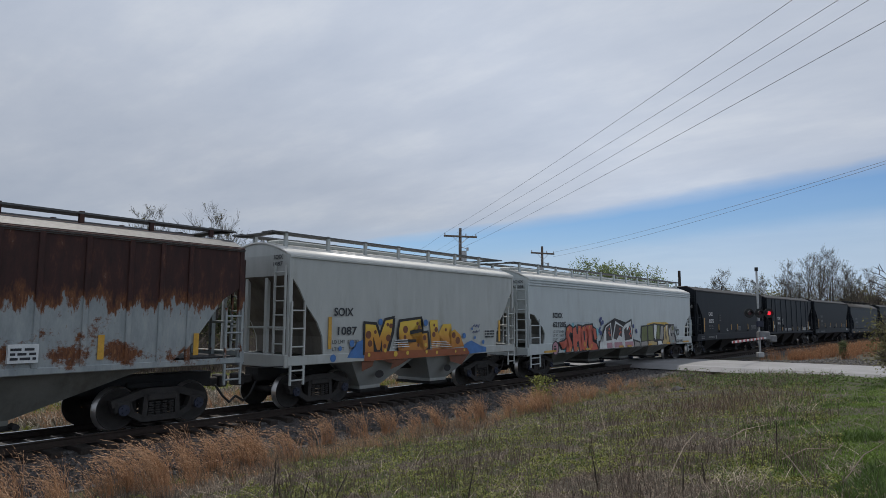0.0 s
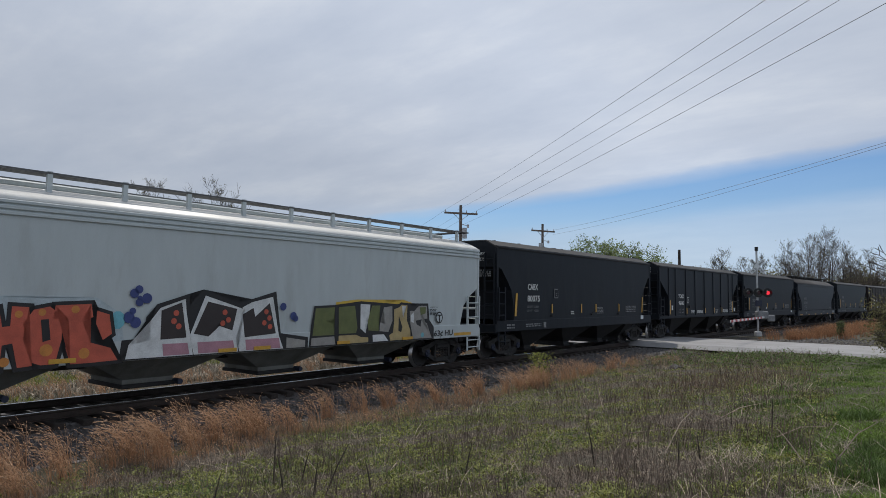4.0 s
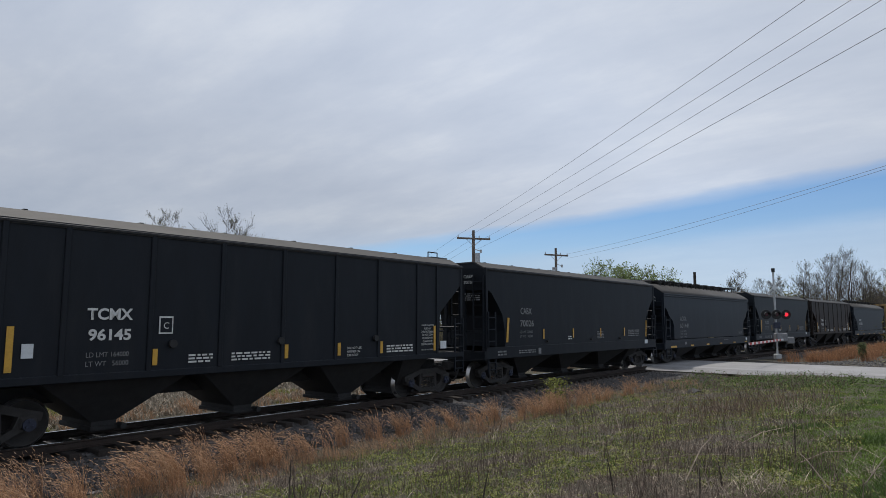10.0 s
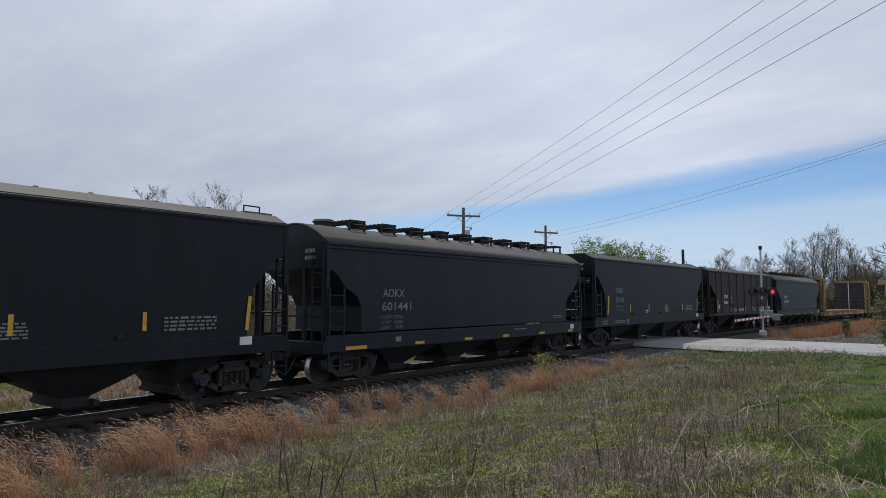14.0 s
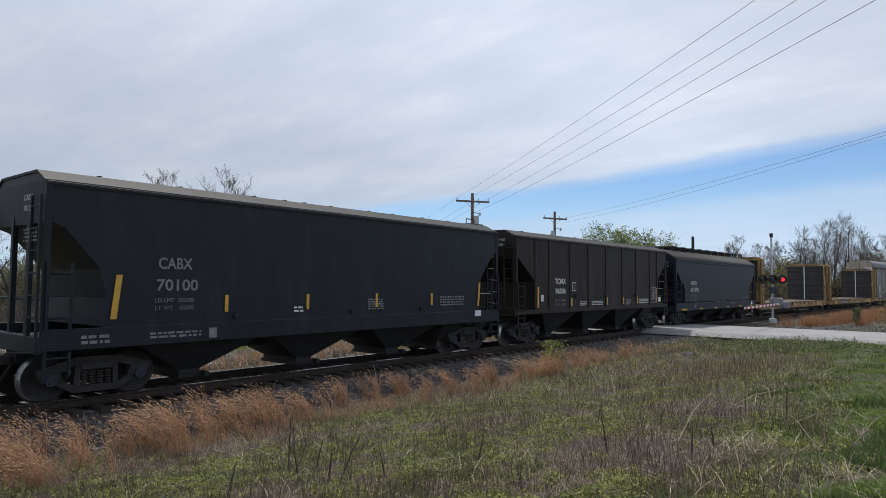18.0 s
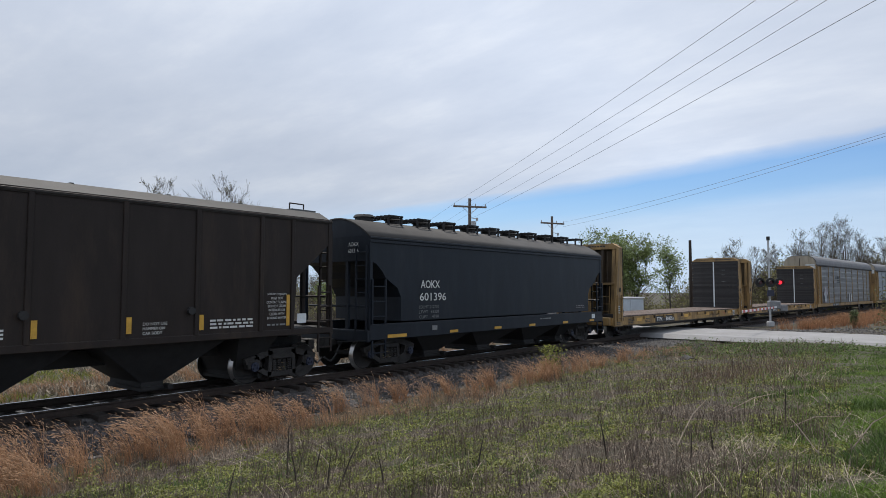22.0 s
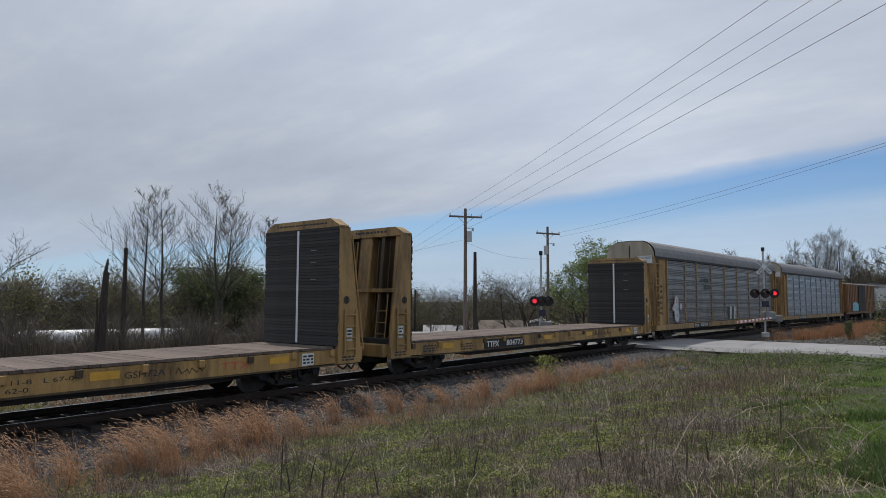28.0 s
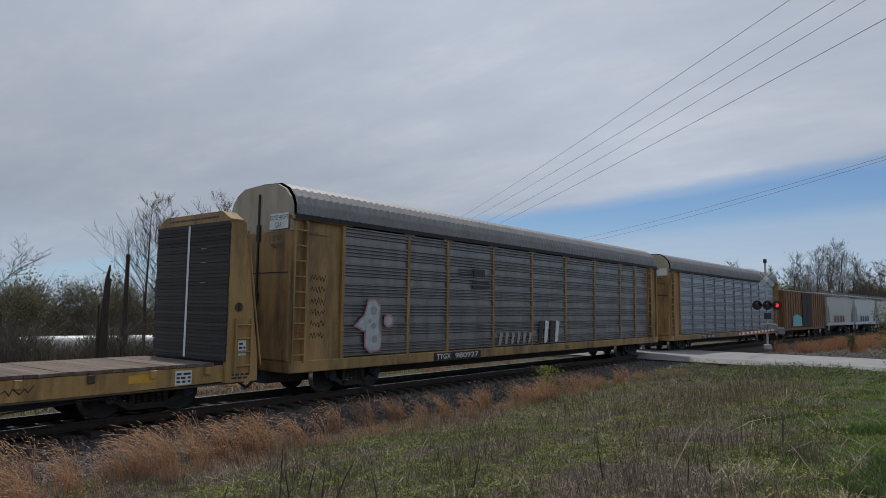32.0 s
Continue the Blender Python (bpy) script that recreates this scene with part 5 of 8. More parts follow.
# ---- covered car carriers ----
def auto_rack(a, b, panels, number, first):
    car, l, c = new_car("auto_rack_car", "covered car carrier with corrugated steel sides and yellow ends" if first else "bright corrugated steel car carrier with yellow ends", a, b)
    W, eave, top = HALF - 0.08, 4.82, 5.84
    steel = M_steel if first else M_steelblue
    part("floor_frame", mesh_of((-l, -W - 0.04, 0.68, l, W + 0.04, 1.0), bevel=0.02), P_yellow, car, "dirty yellow floor frame")
    part("centre_sill", mesh_of((-l, -0.5, 0.35, l, 0.5, 0.7)), M_under, car)
    # the corrugated roof
    arc = [(W, eave + 0.12), (W - 0.02, 5.22), (W - 0.12, 5.45), (W - 0.34, 5.68), (0.78, top), (0.0, top + 0.04)]
    arc = arc + [(-y, z) for y, z in arc[-2::-1]]
    nx = int(2 * l / 0.13)
    co, fa = [], []
    for i in range(nx + 1):
        k = 0.0 if i % 2 else 0.035
        x = -l + 0.1 + (2 * l - 0.2) * i / nx
        for y, z in arc:
            co.append((x, y + math.copysign(k, y), z + k))
    m = len(arc)
    for i in range(nx):
        for j in range(m - 1):
            fa.append((i * m + j, i * m + j + 1, (i + 1) * m + j + 1, (i + 1) * m + j))
    me = bpy.data.meshes.new("roof")
    me.from_pydata(co, [], fa)
    me.materials.append(M_roofsteel)
    ro = new("roof", me)
    ro.parent = car
    tagged(ro, "ribbed silver roof")
    # corrugated panels between the posts, both sides
    xs = panels
    prof = []
    z = 1.02
    k = 0
    while z < eave - 0.02:
        if k % 5 == 4:
            prof += [(z, 0.0), (min(z + 0.16, eave), 0.0)]
            z += 0.16
        else:
            prof += [(z, 0.0), (z + 0.03, 0.05), (z + 0.06, 0.05), (z + 0.085, 0.0)]
            z += 0.105
        k += 1
    for s in (-1, 1):
        for x0, x1 in zip(xs, xs[1:]):
            co = [(x, s * (W - 0.03 + d), zz) for zz, d in prof for x in (x0, x1)]
            fa = [(2 * i, 2 * i + 1, 2 * i + 3, 2 * i + 2) for i in range(len(prof) - 1)]
            me = bpy.data.meshes.new("side_panel")
            me.from_pydata(co, [], fa)
            me.materials.append(steel)
            o = new("side_panel", me)
            o.parent = car
        for x in xs[1:-1]:
            bm = mesh_of((x - 0.065, s * W - 0.03, 1.0, x + 0.065, s * W + 0.08, eave), bevel=0.01)
            box(bm, x - 0.25, s * W - 0.03, eave - 0.05, x + 0.25, s * W + 0.10, eave + 0.07)
            prism(bm, [(x - 0.2, 1.0), (x + 0.2, 1.0), (x + 0.08, 1.7), (x - 0.08, 1.7)], s * W + 0.05, s * W + 0.11)
            part("side_post", bm, P_yellow if first else M_roofsteel, car)
        part("eave_rail", mesh_of((-l + 0.05, s * W - 0.06, eave, l - 0.05, s * W + 0.02, eave + 0.13)), M_under, car)
        for e in (-1, 1):
            x0, x1 = (-l, xs[0]) if e < 0 else (xs[-1], l)
            part("end_panel", mesh_of((x0 + 0.02, s * (W - 0.1) - 0.03, 1.0, x1, s * (W - 0.1) + 0.03, eave)), P_yellow, car, "yellow end panel")
            part("end_beam", mesh_of((x0 - 0.02, s * W - 0.05, eave - 0.02, x1 + 0.25, s * W + 0.13, eave + 0.10), bevel=0.02), P_yellow, car)
            for x in (x0 + 0.5, x1 - 0.06):
                part("end_post", mesh_of((x - 0.06, s * W - 0.03, 0.95, x + 0.06, s * W + 0.11, eave), bevel=0.01), P_yellow, car)
            if s < 0:
                ladder(car, x0 + 0.06, x0 + 0.46, 0.95, eave - 0.1, P_yellow, y=-W - 0.07, rungs=9)
                if first and e < 0:
                    scribble(car, x0 + 0.72, x0 + 1.25, 1.5, 3.4, 6, G_black, -W + 0.065, 3)
                    scribble(car, x0 + 0.1, x0 + 0.4, 1.45, 1.9, 2, G_red, -W - 0.015, 4)
                plate(car, "door_frame", x0 + 0.62, x0 + 1.3, 4.45, 4.52, P_yellow, y=-W + 0.07, thick=0.03)
    # end doors
    for s in (-1, 1):
        x = s * (l - 0.02)
        for y0, y1 in ((-W + 0.04, -0.02), (0.02, W - 0.04)):
            part("end_door", mesh_of((x - 0.05, y0, 1.0, x + 0.05, y1, 4.5), bevel=0.02), P_yellow, car, "yellow end door")
        bm = bmesh.new()
        ring = [(W - 0.02, 4.5)] + [(y * 0.99, z - 0.01) for y, z in arc] + [(-W + 0.02, 4.5)]
        A = [bm.verts.new((x - 0.04, y, z)) for y, z in ring]
        B = [bm.verts.new((x + 0.04, y, z)) for y, z in ring]
        bm.faces.new(A)
        bm.faces.new(B)
        for i in range(len(ring)):
            j = (i + 1) % len(ring)
            bm.faces.new((A[i], A[j], B[j], B[i]))
        bmesh.ops.recalc_face_normals(bm, faces=bm.faces)
        part("door_head", bm, P_cream, car, "cream upper end")
        bm = bmesh.new()
        rod(bm, (x + s * 0.07, 0.0, 1.1), (x + s * 0.07, 0.0, 5.6), 0.03, n=6)
        for z in (4.25, 4.5, 1.9, 2.6):
            box(bm, x - 0.1, -0.09, z, x + 0.1, 0.06, z + 0.22)
        part("door_latch", bm, M_black, car)
        part("hinge_line", mesh_of((x - 0.06, -W + 0.1, 3.35, x + 0.06, W - 0.1, 3.38)), M_black, car)
        truck(car, s * (l - 2.7))
        coupler(car, s * l, s)
    e = -l - 0.075
    plate_ = part("notice", mesh_of((e - 0.004, -1.38, 4.55, e, -0.55, 4.98)), M_placard, car, "white notice panel")
    if first:
        write(car, "EXCESS HEIGHT", -1.36, -0.57, 4.80, 4.93, M_letterblack, end=e - 0.008)
        write(car, "CAR", -1.1, -0.8, 4.59, 4.74, M_letterblack, end=e - 0.008)
    write(car, "TTGX", -1.15, -0.7, 4.25, 4.38, M_letterblack, end=e)
    write(car, number, -1.2, -0.65, 4.03, 4.16, M_letterblack, end=e)
    plate(car, "number_panel", -6.9, -4.25, 0.70, 0.96, M_black, y=-W - 0.041, thick=0.006)
    write(car, "TTGX", -6.75, -6.0, 0.74, 0.92, M_letter, y=-W - 0.05, bold=0.01)
    write(car, number, -5.75, -4.4, 0.74, 0.92, M_letter, y=-W - 0.05, bold=0.01)
    if first:
        y = -W - 0.02
        for k in range(3):
            plate(car, "logo_bar", -5.55, -4.75, 3.62 + 0.09 * k, 3.66 + 0.09 * k, M_letterblack, y=y)
        plate(car, "logo_mark", -4.7, -4.0, 3.6, 3.88, M_letterblack, y=y)
        plate(car, "logo_line", -4.75, -3.75, 3.36, 3.47, M_letterblack, y=y)
        plate(car, "logo_line", -4.75, -3.65, 3.18, 3.3, M_letterblack, y=y)
        body = [(-10.45, 1.92), (-10.1, 2.2), (-9.95, 2.62), (-9.7, 2.68), (-9.5, 2.45), (-9.55, 1.9), (-9.42, 1.5), (-9.5, 1.2), (-9.85, 1.15), (-10.05, 1.3), (-10.05, 1.75)]
        blob(car, "graffiti_outline", grown(body, 0.06), G_pink, 12, y)
        blob(car, "graffiti_letter", body, G_mist, 13, y)
        for px, pz, pr in ((-9.75, 2.35, 0.14), (-9.75, 1.9, 0.1), (-9.7, 1.5, 0.12), (-9.9, 2.05, 0.07)):
            blob(car, "graffiti_spot", disc_pts(px, pz, pr, 10), G_grey, 14, y)
        blob(car, "graffiti_outline", disc_pts(-9.1, 2.05, 0.22), G_pink, 12, y)
        blob(car, "graffiti_letter", disc_pts(-9.1, 2.05, 0.14), G_mist, 13, y)
        for k in range(4):
            blob(car, "graffiti_letter", [(-0.2 + k * 0.45, 1.05), (0.05 + k * 0.45, 1.1), (0.2 + k * 0.45, 1.95), (-0.1 + k * 0.45, 2.0)], G_white if k % 2 else G_black, 5, y)
        for k in range(6):
            blob(car, "graffiti_letter", [(-3.1 + k * 0.42, 1.1), (-2.95 + k * 0.42, 1.1), (-2.8 + k * 0.42, 1.5), (-3.0 + k * 0.42, 1.55)], G_grey, 5, y)
    bars(car, 2.0, 2.4, 0.74, 0.92, 2, M_letterblack, y=-W - 0.05)
    return car


auto_rack(205.4, 231.0, [-10.9, -8.16, -6.15, -3.41, -0.64, 2.18, 5.01, 7.88, 9.75, 11.3], "980927", True)
auto_rack(232.9, 256.6, [-10.2 + 2.05 * i for i in range(11)], "981406", False)

# ---- boxcar and the last hoppers ----
car, l, c = new_car("box_car", "rusty orange boxcar with a black double door", 257.6, 272.3)
part("body", mesh_of((-l, -1.5, 1.05, l, 1.5, 4.45)), P_orange, car)
for i in range(19):
    x = -l + 0.1 + i * (2 * l - 0.2) / 18
    if not -1.2 < x < 2.2:
        part("side_post", mesh_of((x - 0.05, -1.56, 1.05, x + 0.05, -1.5, 4.4), bevel=0.012), P_orange, car)
for x0, x1 in ((-1.2, 0.45), (0.5, 2.2)):
    d = part("door", mesh_of((x0, -1.58, 1.1, x1, -1.5, 4.3), bevel=0.015), M_under, car, "black sliding door")
    for k in range(4):
        part("door_rib", mesh_of((x0 + 0.05, -1.61, 1.5 + k * 0.75, x1 - 0.05, -1.58, 1.6 + k * 0.75)), M_under, d)
roof_part(car, l, [(1.56, 4.42), (0.0, 4.62), (-1.56, 4.42)], M_roofwhite)
part("side_sill", mesh_of((-l, -1.52, 0.85, l, -1.46, 1.06)), P_orange, car)
part("centre_sill", mesh_of((-l, -0.4, 0.6, l, 0.4, 1.05)), M_under, car)
blob(car, "graffiti_letter", [(-4.5, 1.2), (-1.4, 1.2), (-1.5, 2.0), (-3.0, 2.3), (-4.4, 2.1)], G_cyan, 4)
for s in (-1, 1):
    truck(car, s * (l - 1.9))
    coupler(car, s * l, s)
    ladder(car, s * (l - 0.3) - 0.22, s * (l - 0.3) + 0.22, 1.0, 4.3, P_orange)
for a, b, pm, gr, lab in ((273.4, 285.2, P_grey, G_rust, "grey hopper car with rust and dark graffiti"), (286.2, 297.0, P_white, G_navy, "white-grey short hopper car"), (298.2, 312.5, P_grey, G_grey, "dull grey hopper car")):
    car, l = hopper_car("hopper_car", lab, a, b, dict(eave=4.15, ridge=4.5, paint=pm, roof="round", roofmat=M_roofgrey, cut=[(0.05, 3.3), (0.6, 2.8), (1.1, 2.1), (1.2, 1.45)], floor=1.4, sill=(1.1, 1.42), chutes=[(-2.0, 1.6), (1.8, 1.6)], chute_low=0.25, walk=True))
    for k in range(4):
        blob(car, "graffiti_letter", [(-3 + k * 1.2, 1.45), (-2.1 + k * 1.2, 1.45), (-2.2 + k * 1.2, 2.1), (-2.9 + k * 1.2, 2.2)], gr, 3)
# ---- ground, track, road ----
def blend_ground():
    m = bpy.data.materials.new("field_ground")
    m.use_nodes = True
    t = m.node_tree
    L = t.links.new
    b = t.nodes["Principled BSDF"]
    co = t.nodes.new("ShaderNodeTexCoord")
    n1 = nd(t, "ShaderNodeTexNoise", Scale=0.35, Detail=8.0, Roughness=0.7)
    n2 = nd(t, "ShaderNodeTexNoise", Scale=6.0, Detail=7.0, Roughness=0.75)
    n3 = nd(t, "ShaderNodeTexNoise", Scale=60.0, Detail=3.0, Roughness=0.7)
    for n in (n1, n2, n3):
        L(co.outputs["Object"], n.inputs["Vector"])
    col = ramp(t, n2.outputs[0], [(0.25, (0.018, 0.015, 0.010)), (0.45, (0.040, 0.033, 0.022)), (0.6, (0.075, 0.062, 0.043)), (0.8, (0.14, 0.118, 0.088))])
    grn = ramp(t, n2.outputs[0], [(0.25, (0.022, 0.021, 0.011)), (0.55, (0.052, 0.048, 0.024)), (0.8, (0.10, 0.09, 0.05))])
    mx = nd(t, "ShaderNodeMix", dtype="RGBA")
    L(ramp(t, n1.outputs[0], [(0.42, grey(0)), (0.58, grey(1))]), mx.inputs[0])
    L(col, mx.inputs[6]); L(grn, mx.inputs[7])
    spk = nd(t, "ShaderNodeMix", dtype="RGBA", blend="MULTIPLY")
    spk.inputs[0].default_value = 1.0
    L(mx.outputs[2], spk.inputs[6])
    L(ramp(t, n3.outputs[0], [(0.3, grey(0.5)), (0.7, grey(1.25))]), spk.inputs[7])
    L(spk.outputs[2], b.inputs["Base Color"])
    b.inputs["Roughness"].default_value = 0.95
    bp = nd(t, "ShaderNodeBump", Strength=0.9, Distance=0.06)
    L(n2.outputs[0], bp.inputs["Height"]); L(bp.outputs[0], b.inputs["Normal"])
    return m


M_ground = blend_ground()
M_ballast = material("ballast_gravel", (0.062, 0.059, 0.058), rough=0.9, var=0.5, scale=9, grain=45, bump=0.9)
M_stone = material("ballast_stone", (0.085, 0.081, 0.081), rough=0.85, var=0.25, scale=8, grain=40, island=0.65)
M_tie = material("creosoted_tie", (0.034, 0.027, 0.023), rough=0.9, var=0.35, scale=4, grain=30, bump=0.4, stretch=(4, 0.5, 4))
M_rail = material("rusty_rail", (0.038, 0.027, 0.022), rough=0.7, metal=0.2, var=0.3, scale=5)
M_railtop = material("polished_rail_head", (0.50, 0.50, 0.50), rough=0.25, metal=0.9, var=0.1, scale=5)
M_road = material("pale_asphalt", (0.235, 0.235, 0.24), rough=0.9, var=0.14, scale=0.8, grain=30, bump=0.25, second=(0.20, 0.197, 0.195), second_at=(0.5, 0.75))
M_gravel = material("pale_gravel", (0.27, 0.25, 0.22), rough=0.95, var=0.35, scale=2, grain=25, bump=0.6)
PROFILE = [(-1e4, -6), (-90, -5), (-60, -3), (-40, -1.4), (-20, -0.8), (-8, -0.75), (-4.2, -0.5), (-3.0, -0.50), (2.6, -0.44), (3.2, -0.44), (4.6, -0.46), (6.3, -0.27), (9, 0.0), (15, 0.75), (1e4, 0.75)]


def rise(x, y):
    d = on_track(max(x, -40))[1] - y if x < 400 else 100 - y
    for (a, za), (b, zb) in zip(PROFILE, PROFILE[1:]):
        if a <= d <= b:
            z = za + (zb - za) * (d - a) / (b - a)
            break
    if 17 < x < 60 and d > -14:            # the road's bank
        k = min(1, (x - 17) / 14, (60 - x) / 14)
        z = z + (max(-0.28, min(z, -0.10)) - z) * max(0, k)
    if x > 55 and d < -14:                 # the land falls away to the houses
        z -= 3.9 * min(1, (x - 55) / 14) * min(1, (-14 - d) / 20)
    if abs(d) > 3.3:
        z += 0.07 * noise.noise((x * 0.5, y * 0.5, 0)) + 0.04 * noise.noise((x * 1.7, y * 1.7, 3))
    return z


xs = [-900, -300, -100] + [-40 + 0.7 * i for i in range(200)] + [100 + 4 * i for i in range(20)] + [200, 400, 900, 2000]
ys = [-900, -300, -100, -30] + [-12 + 0.5 * i for i in range(80)] + [28 + 3 * i for i in range(40)] + [160, 300, 900, 2000]
co = [(x, y, rise(x, y)) for x in xs for y in ys]
ny = len(ys)
fa = [(i * ny + j, (i + 1) * ny + j, (i + 1) * ny + j + 1, i * ny + j + 1) for i in range(len(xs) - 1) for j in range(ny - 1)]
me = bpy.data.meshes.new("ground")
me.from_pydata(co, [], fa)
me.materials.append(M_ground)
me.shade_smooth()
tagged(new("ground", me), "rough grassy ground with bare soil", "ground", kind="structure")


def strip(name, q0, q1, step, prof, mat, label, category):
    """A sheet along the track: prof in offset and height."""
    co, fa, m = [], [], len(prof)
    n = int((q1 - q0) / step)
    for i in range(n + 1):
        q = q0 + i * step
        for o, z in prof:
            x, y, _ = on_track(q, o)
            co.append((x, y, z))
    for i in range(n):
        for j in range(m - 1):
            fa.append((i * m + j, (i + 1) * m + j, (i + 1) * m + j + 1, i * m + j + 1))
    me = bpy.data.meshes.new(name)
    me.from_pydata(co, [], fa)
    me.materials.append(mat)
    return tagged(new(name, me), label, category, kind="structure")


strip("ballast", -40, 320, 1.0, [(-4.4, -0.75), (-3.4, -0.50), (-2.2, -0.41), (-1.45, -0.35), (-1.15, -0.27), (1.15, -0.27), (1.6, -0.36), (3.0, -0.50), (4.4, -0.75)], M_ballast, "grey ballast bed under the track", "ballast")
for o in (-0.755, 0.755):
    r = strip("rail", -40, 320, 1.0, [(o - 0.07, -0.172), (o - 0.07, -0.155), (o - 0.012, -0.14), (o - 0.012, -0.05), (o - 0.036, -0.035), (o - 0.036, -0.002)], M_rail, "rusty steel rail with a polished head", "rail")
    strip("rail_head", -40, 320, 1.0, [(o - 0.036, -0.002), (o - 0.03, 0.0), (o + 0.03, 0.0), (o + 0.036, -0.002)], M_railtop, "", "").parent = r
    strip("rail_back", -40, 320, 1.0, [(o + 0.036, -0.002), (o + 0.036, -0.035), (o + 0.012, -0.05), (o + 0.012, -0.14), (o + 0.07, -0.155), (o + 0.07, -0.172)], M_rail, "", "").parent = r
tie = None
track = thing("track_ties", "dark creosoted wooden ties in the ballast", "railway tie")
tagged(track, kind="structure")
for i in range(230):
    x, y, h = on_track(-18 + i * 0.52)
    if tie is None:
        tie = part("tie", mesh_of((-0.115, -1.3, -0.38, 0.115, 1.3, -0.166), bevel=0.012), M_tie, track)
        tie.matrix_basis = pose(x, y, 0, 0, 0, h)
    else:
        share("tie", tie, track, pose(x, y, random.uniform(-0.02, 0.0), 0, 0, h + random.uniform(-1, 1)))


def stones(name, n, q0, q1, place, size, mat, label):
    """Loose stones, one closed lump each."""
    rng = np.random.default_rng(5)
    base = np.array([(1, 0, 0), (-1, 0, 0), (0, 1, 0), (0, -1, 0), (0, 0, 1), (0, 0, -1)], float)
    tri = np.array([(0, 2, 4), (2, 1, 4), (1, 3, 4), (3, 0, 4), (2, 0, 5), (1, 2, 5), (3, 1, 5), (0, 3, 5)])
    V, T = [], []
    for k in range(n):
        x, y, z = place(rng)
        v = base * rng.uniform(0.6, 1.3, (6, 1)) * rng.uniform(size[0], size[1]) * np.array([1, 1, 0.7])
        a = rng.uniform(0, 6.28)
        c, s = math.cos(a), math.sin(a)
        v = np.stack([v[:, 0] * c - v[:, 1] * s, v[:, 0] * s + v[:, 1] * c, v[:, 2]], 1)
        V.append(v + (x, y, z))
        T.append(tri + 6 * k)
    me = bpy.data.meshes.new(name)
    me.from_pydata(np.concatenate(V).tolist(), [], np.concatenate(T).tolist())
    me.materials.append(mat)
    return tagged(new(name, me), label, "gravel", kind="stuff")


def shoulder(rng):
    q = 1 + 44 * rng.random() ** 1.5
    o = -rng.uniform(0.9, 3.7)
    x, y, _ = on_track(q, o)
    z = -0.28 if o > -1.2 else max(-0.35 - (-1.45 - o) * 0.075, rise(x, y))
    return x, y, z + 0.01


stones("ballast_stones", 22000, 1, 45, shoulder, (0.025, 0.06), M_stone, "loose grey ballast stones along the track")
# the road, crossing and its gravel edge
co, fa = [], []
RN = 60
for i in range(RN + 1):
    y = -40 + i * 1.6
    z = 0.03 if y > 0 else 0.03 + (-y) * 0.004
    if y > 26:
        z = 0.03 - (y - 26) * 0.035
    c = 38.4 + 0.02 * (y - 8)
    for dx, dz in ((-3.3, -0.22), (-2.9, 0.0), (0, 0.05), (3.6, 0.0), (4.0, -0.22)):
        co.append((c + dx, y, z + dz))
for i in range(RN):
    for j in range(4):
        fa.append((i * 5 + j, i * 5 + j + 1, (i + 1) * 5 + j + 1, (i + 1) * 5 + j))
me = bpy.data.meshes.new("road")
me.from_pydata(co, [], fa)
me.materials.append(M_road)
tagged(new("road", me), "pale worn asphalt road over the track", "road", kind="structure")


def verge(rng):
    if rng.random() < 0.6:
        x, y = rng.uniform(42.4, 50), rng.uniform(3, 11)
    else:
        x, y = rng.uniform(26, 34.6), on_track(31)[1] - rng.uniform(3.0, 5.5)
    return x, y, rise(x, y) + 0.02


stones("verge_gravel", 2500, 0, 0, verge, (0.03, 0.09), M_stone, "pale gravel heap beside the road")


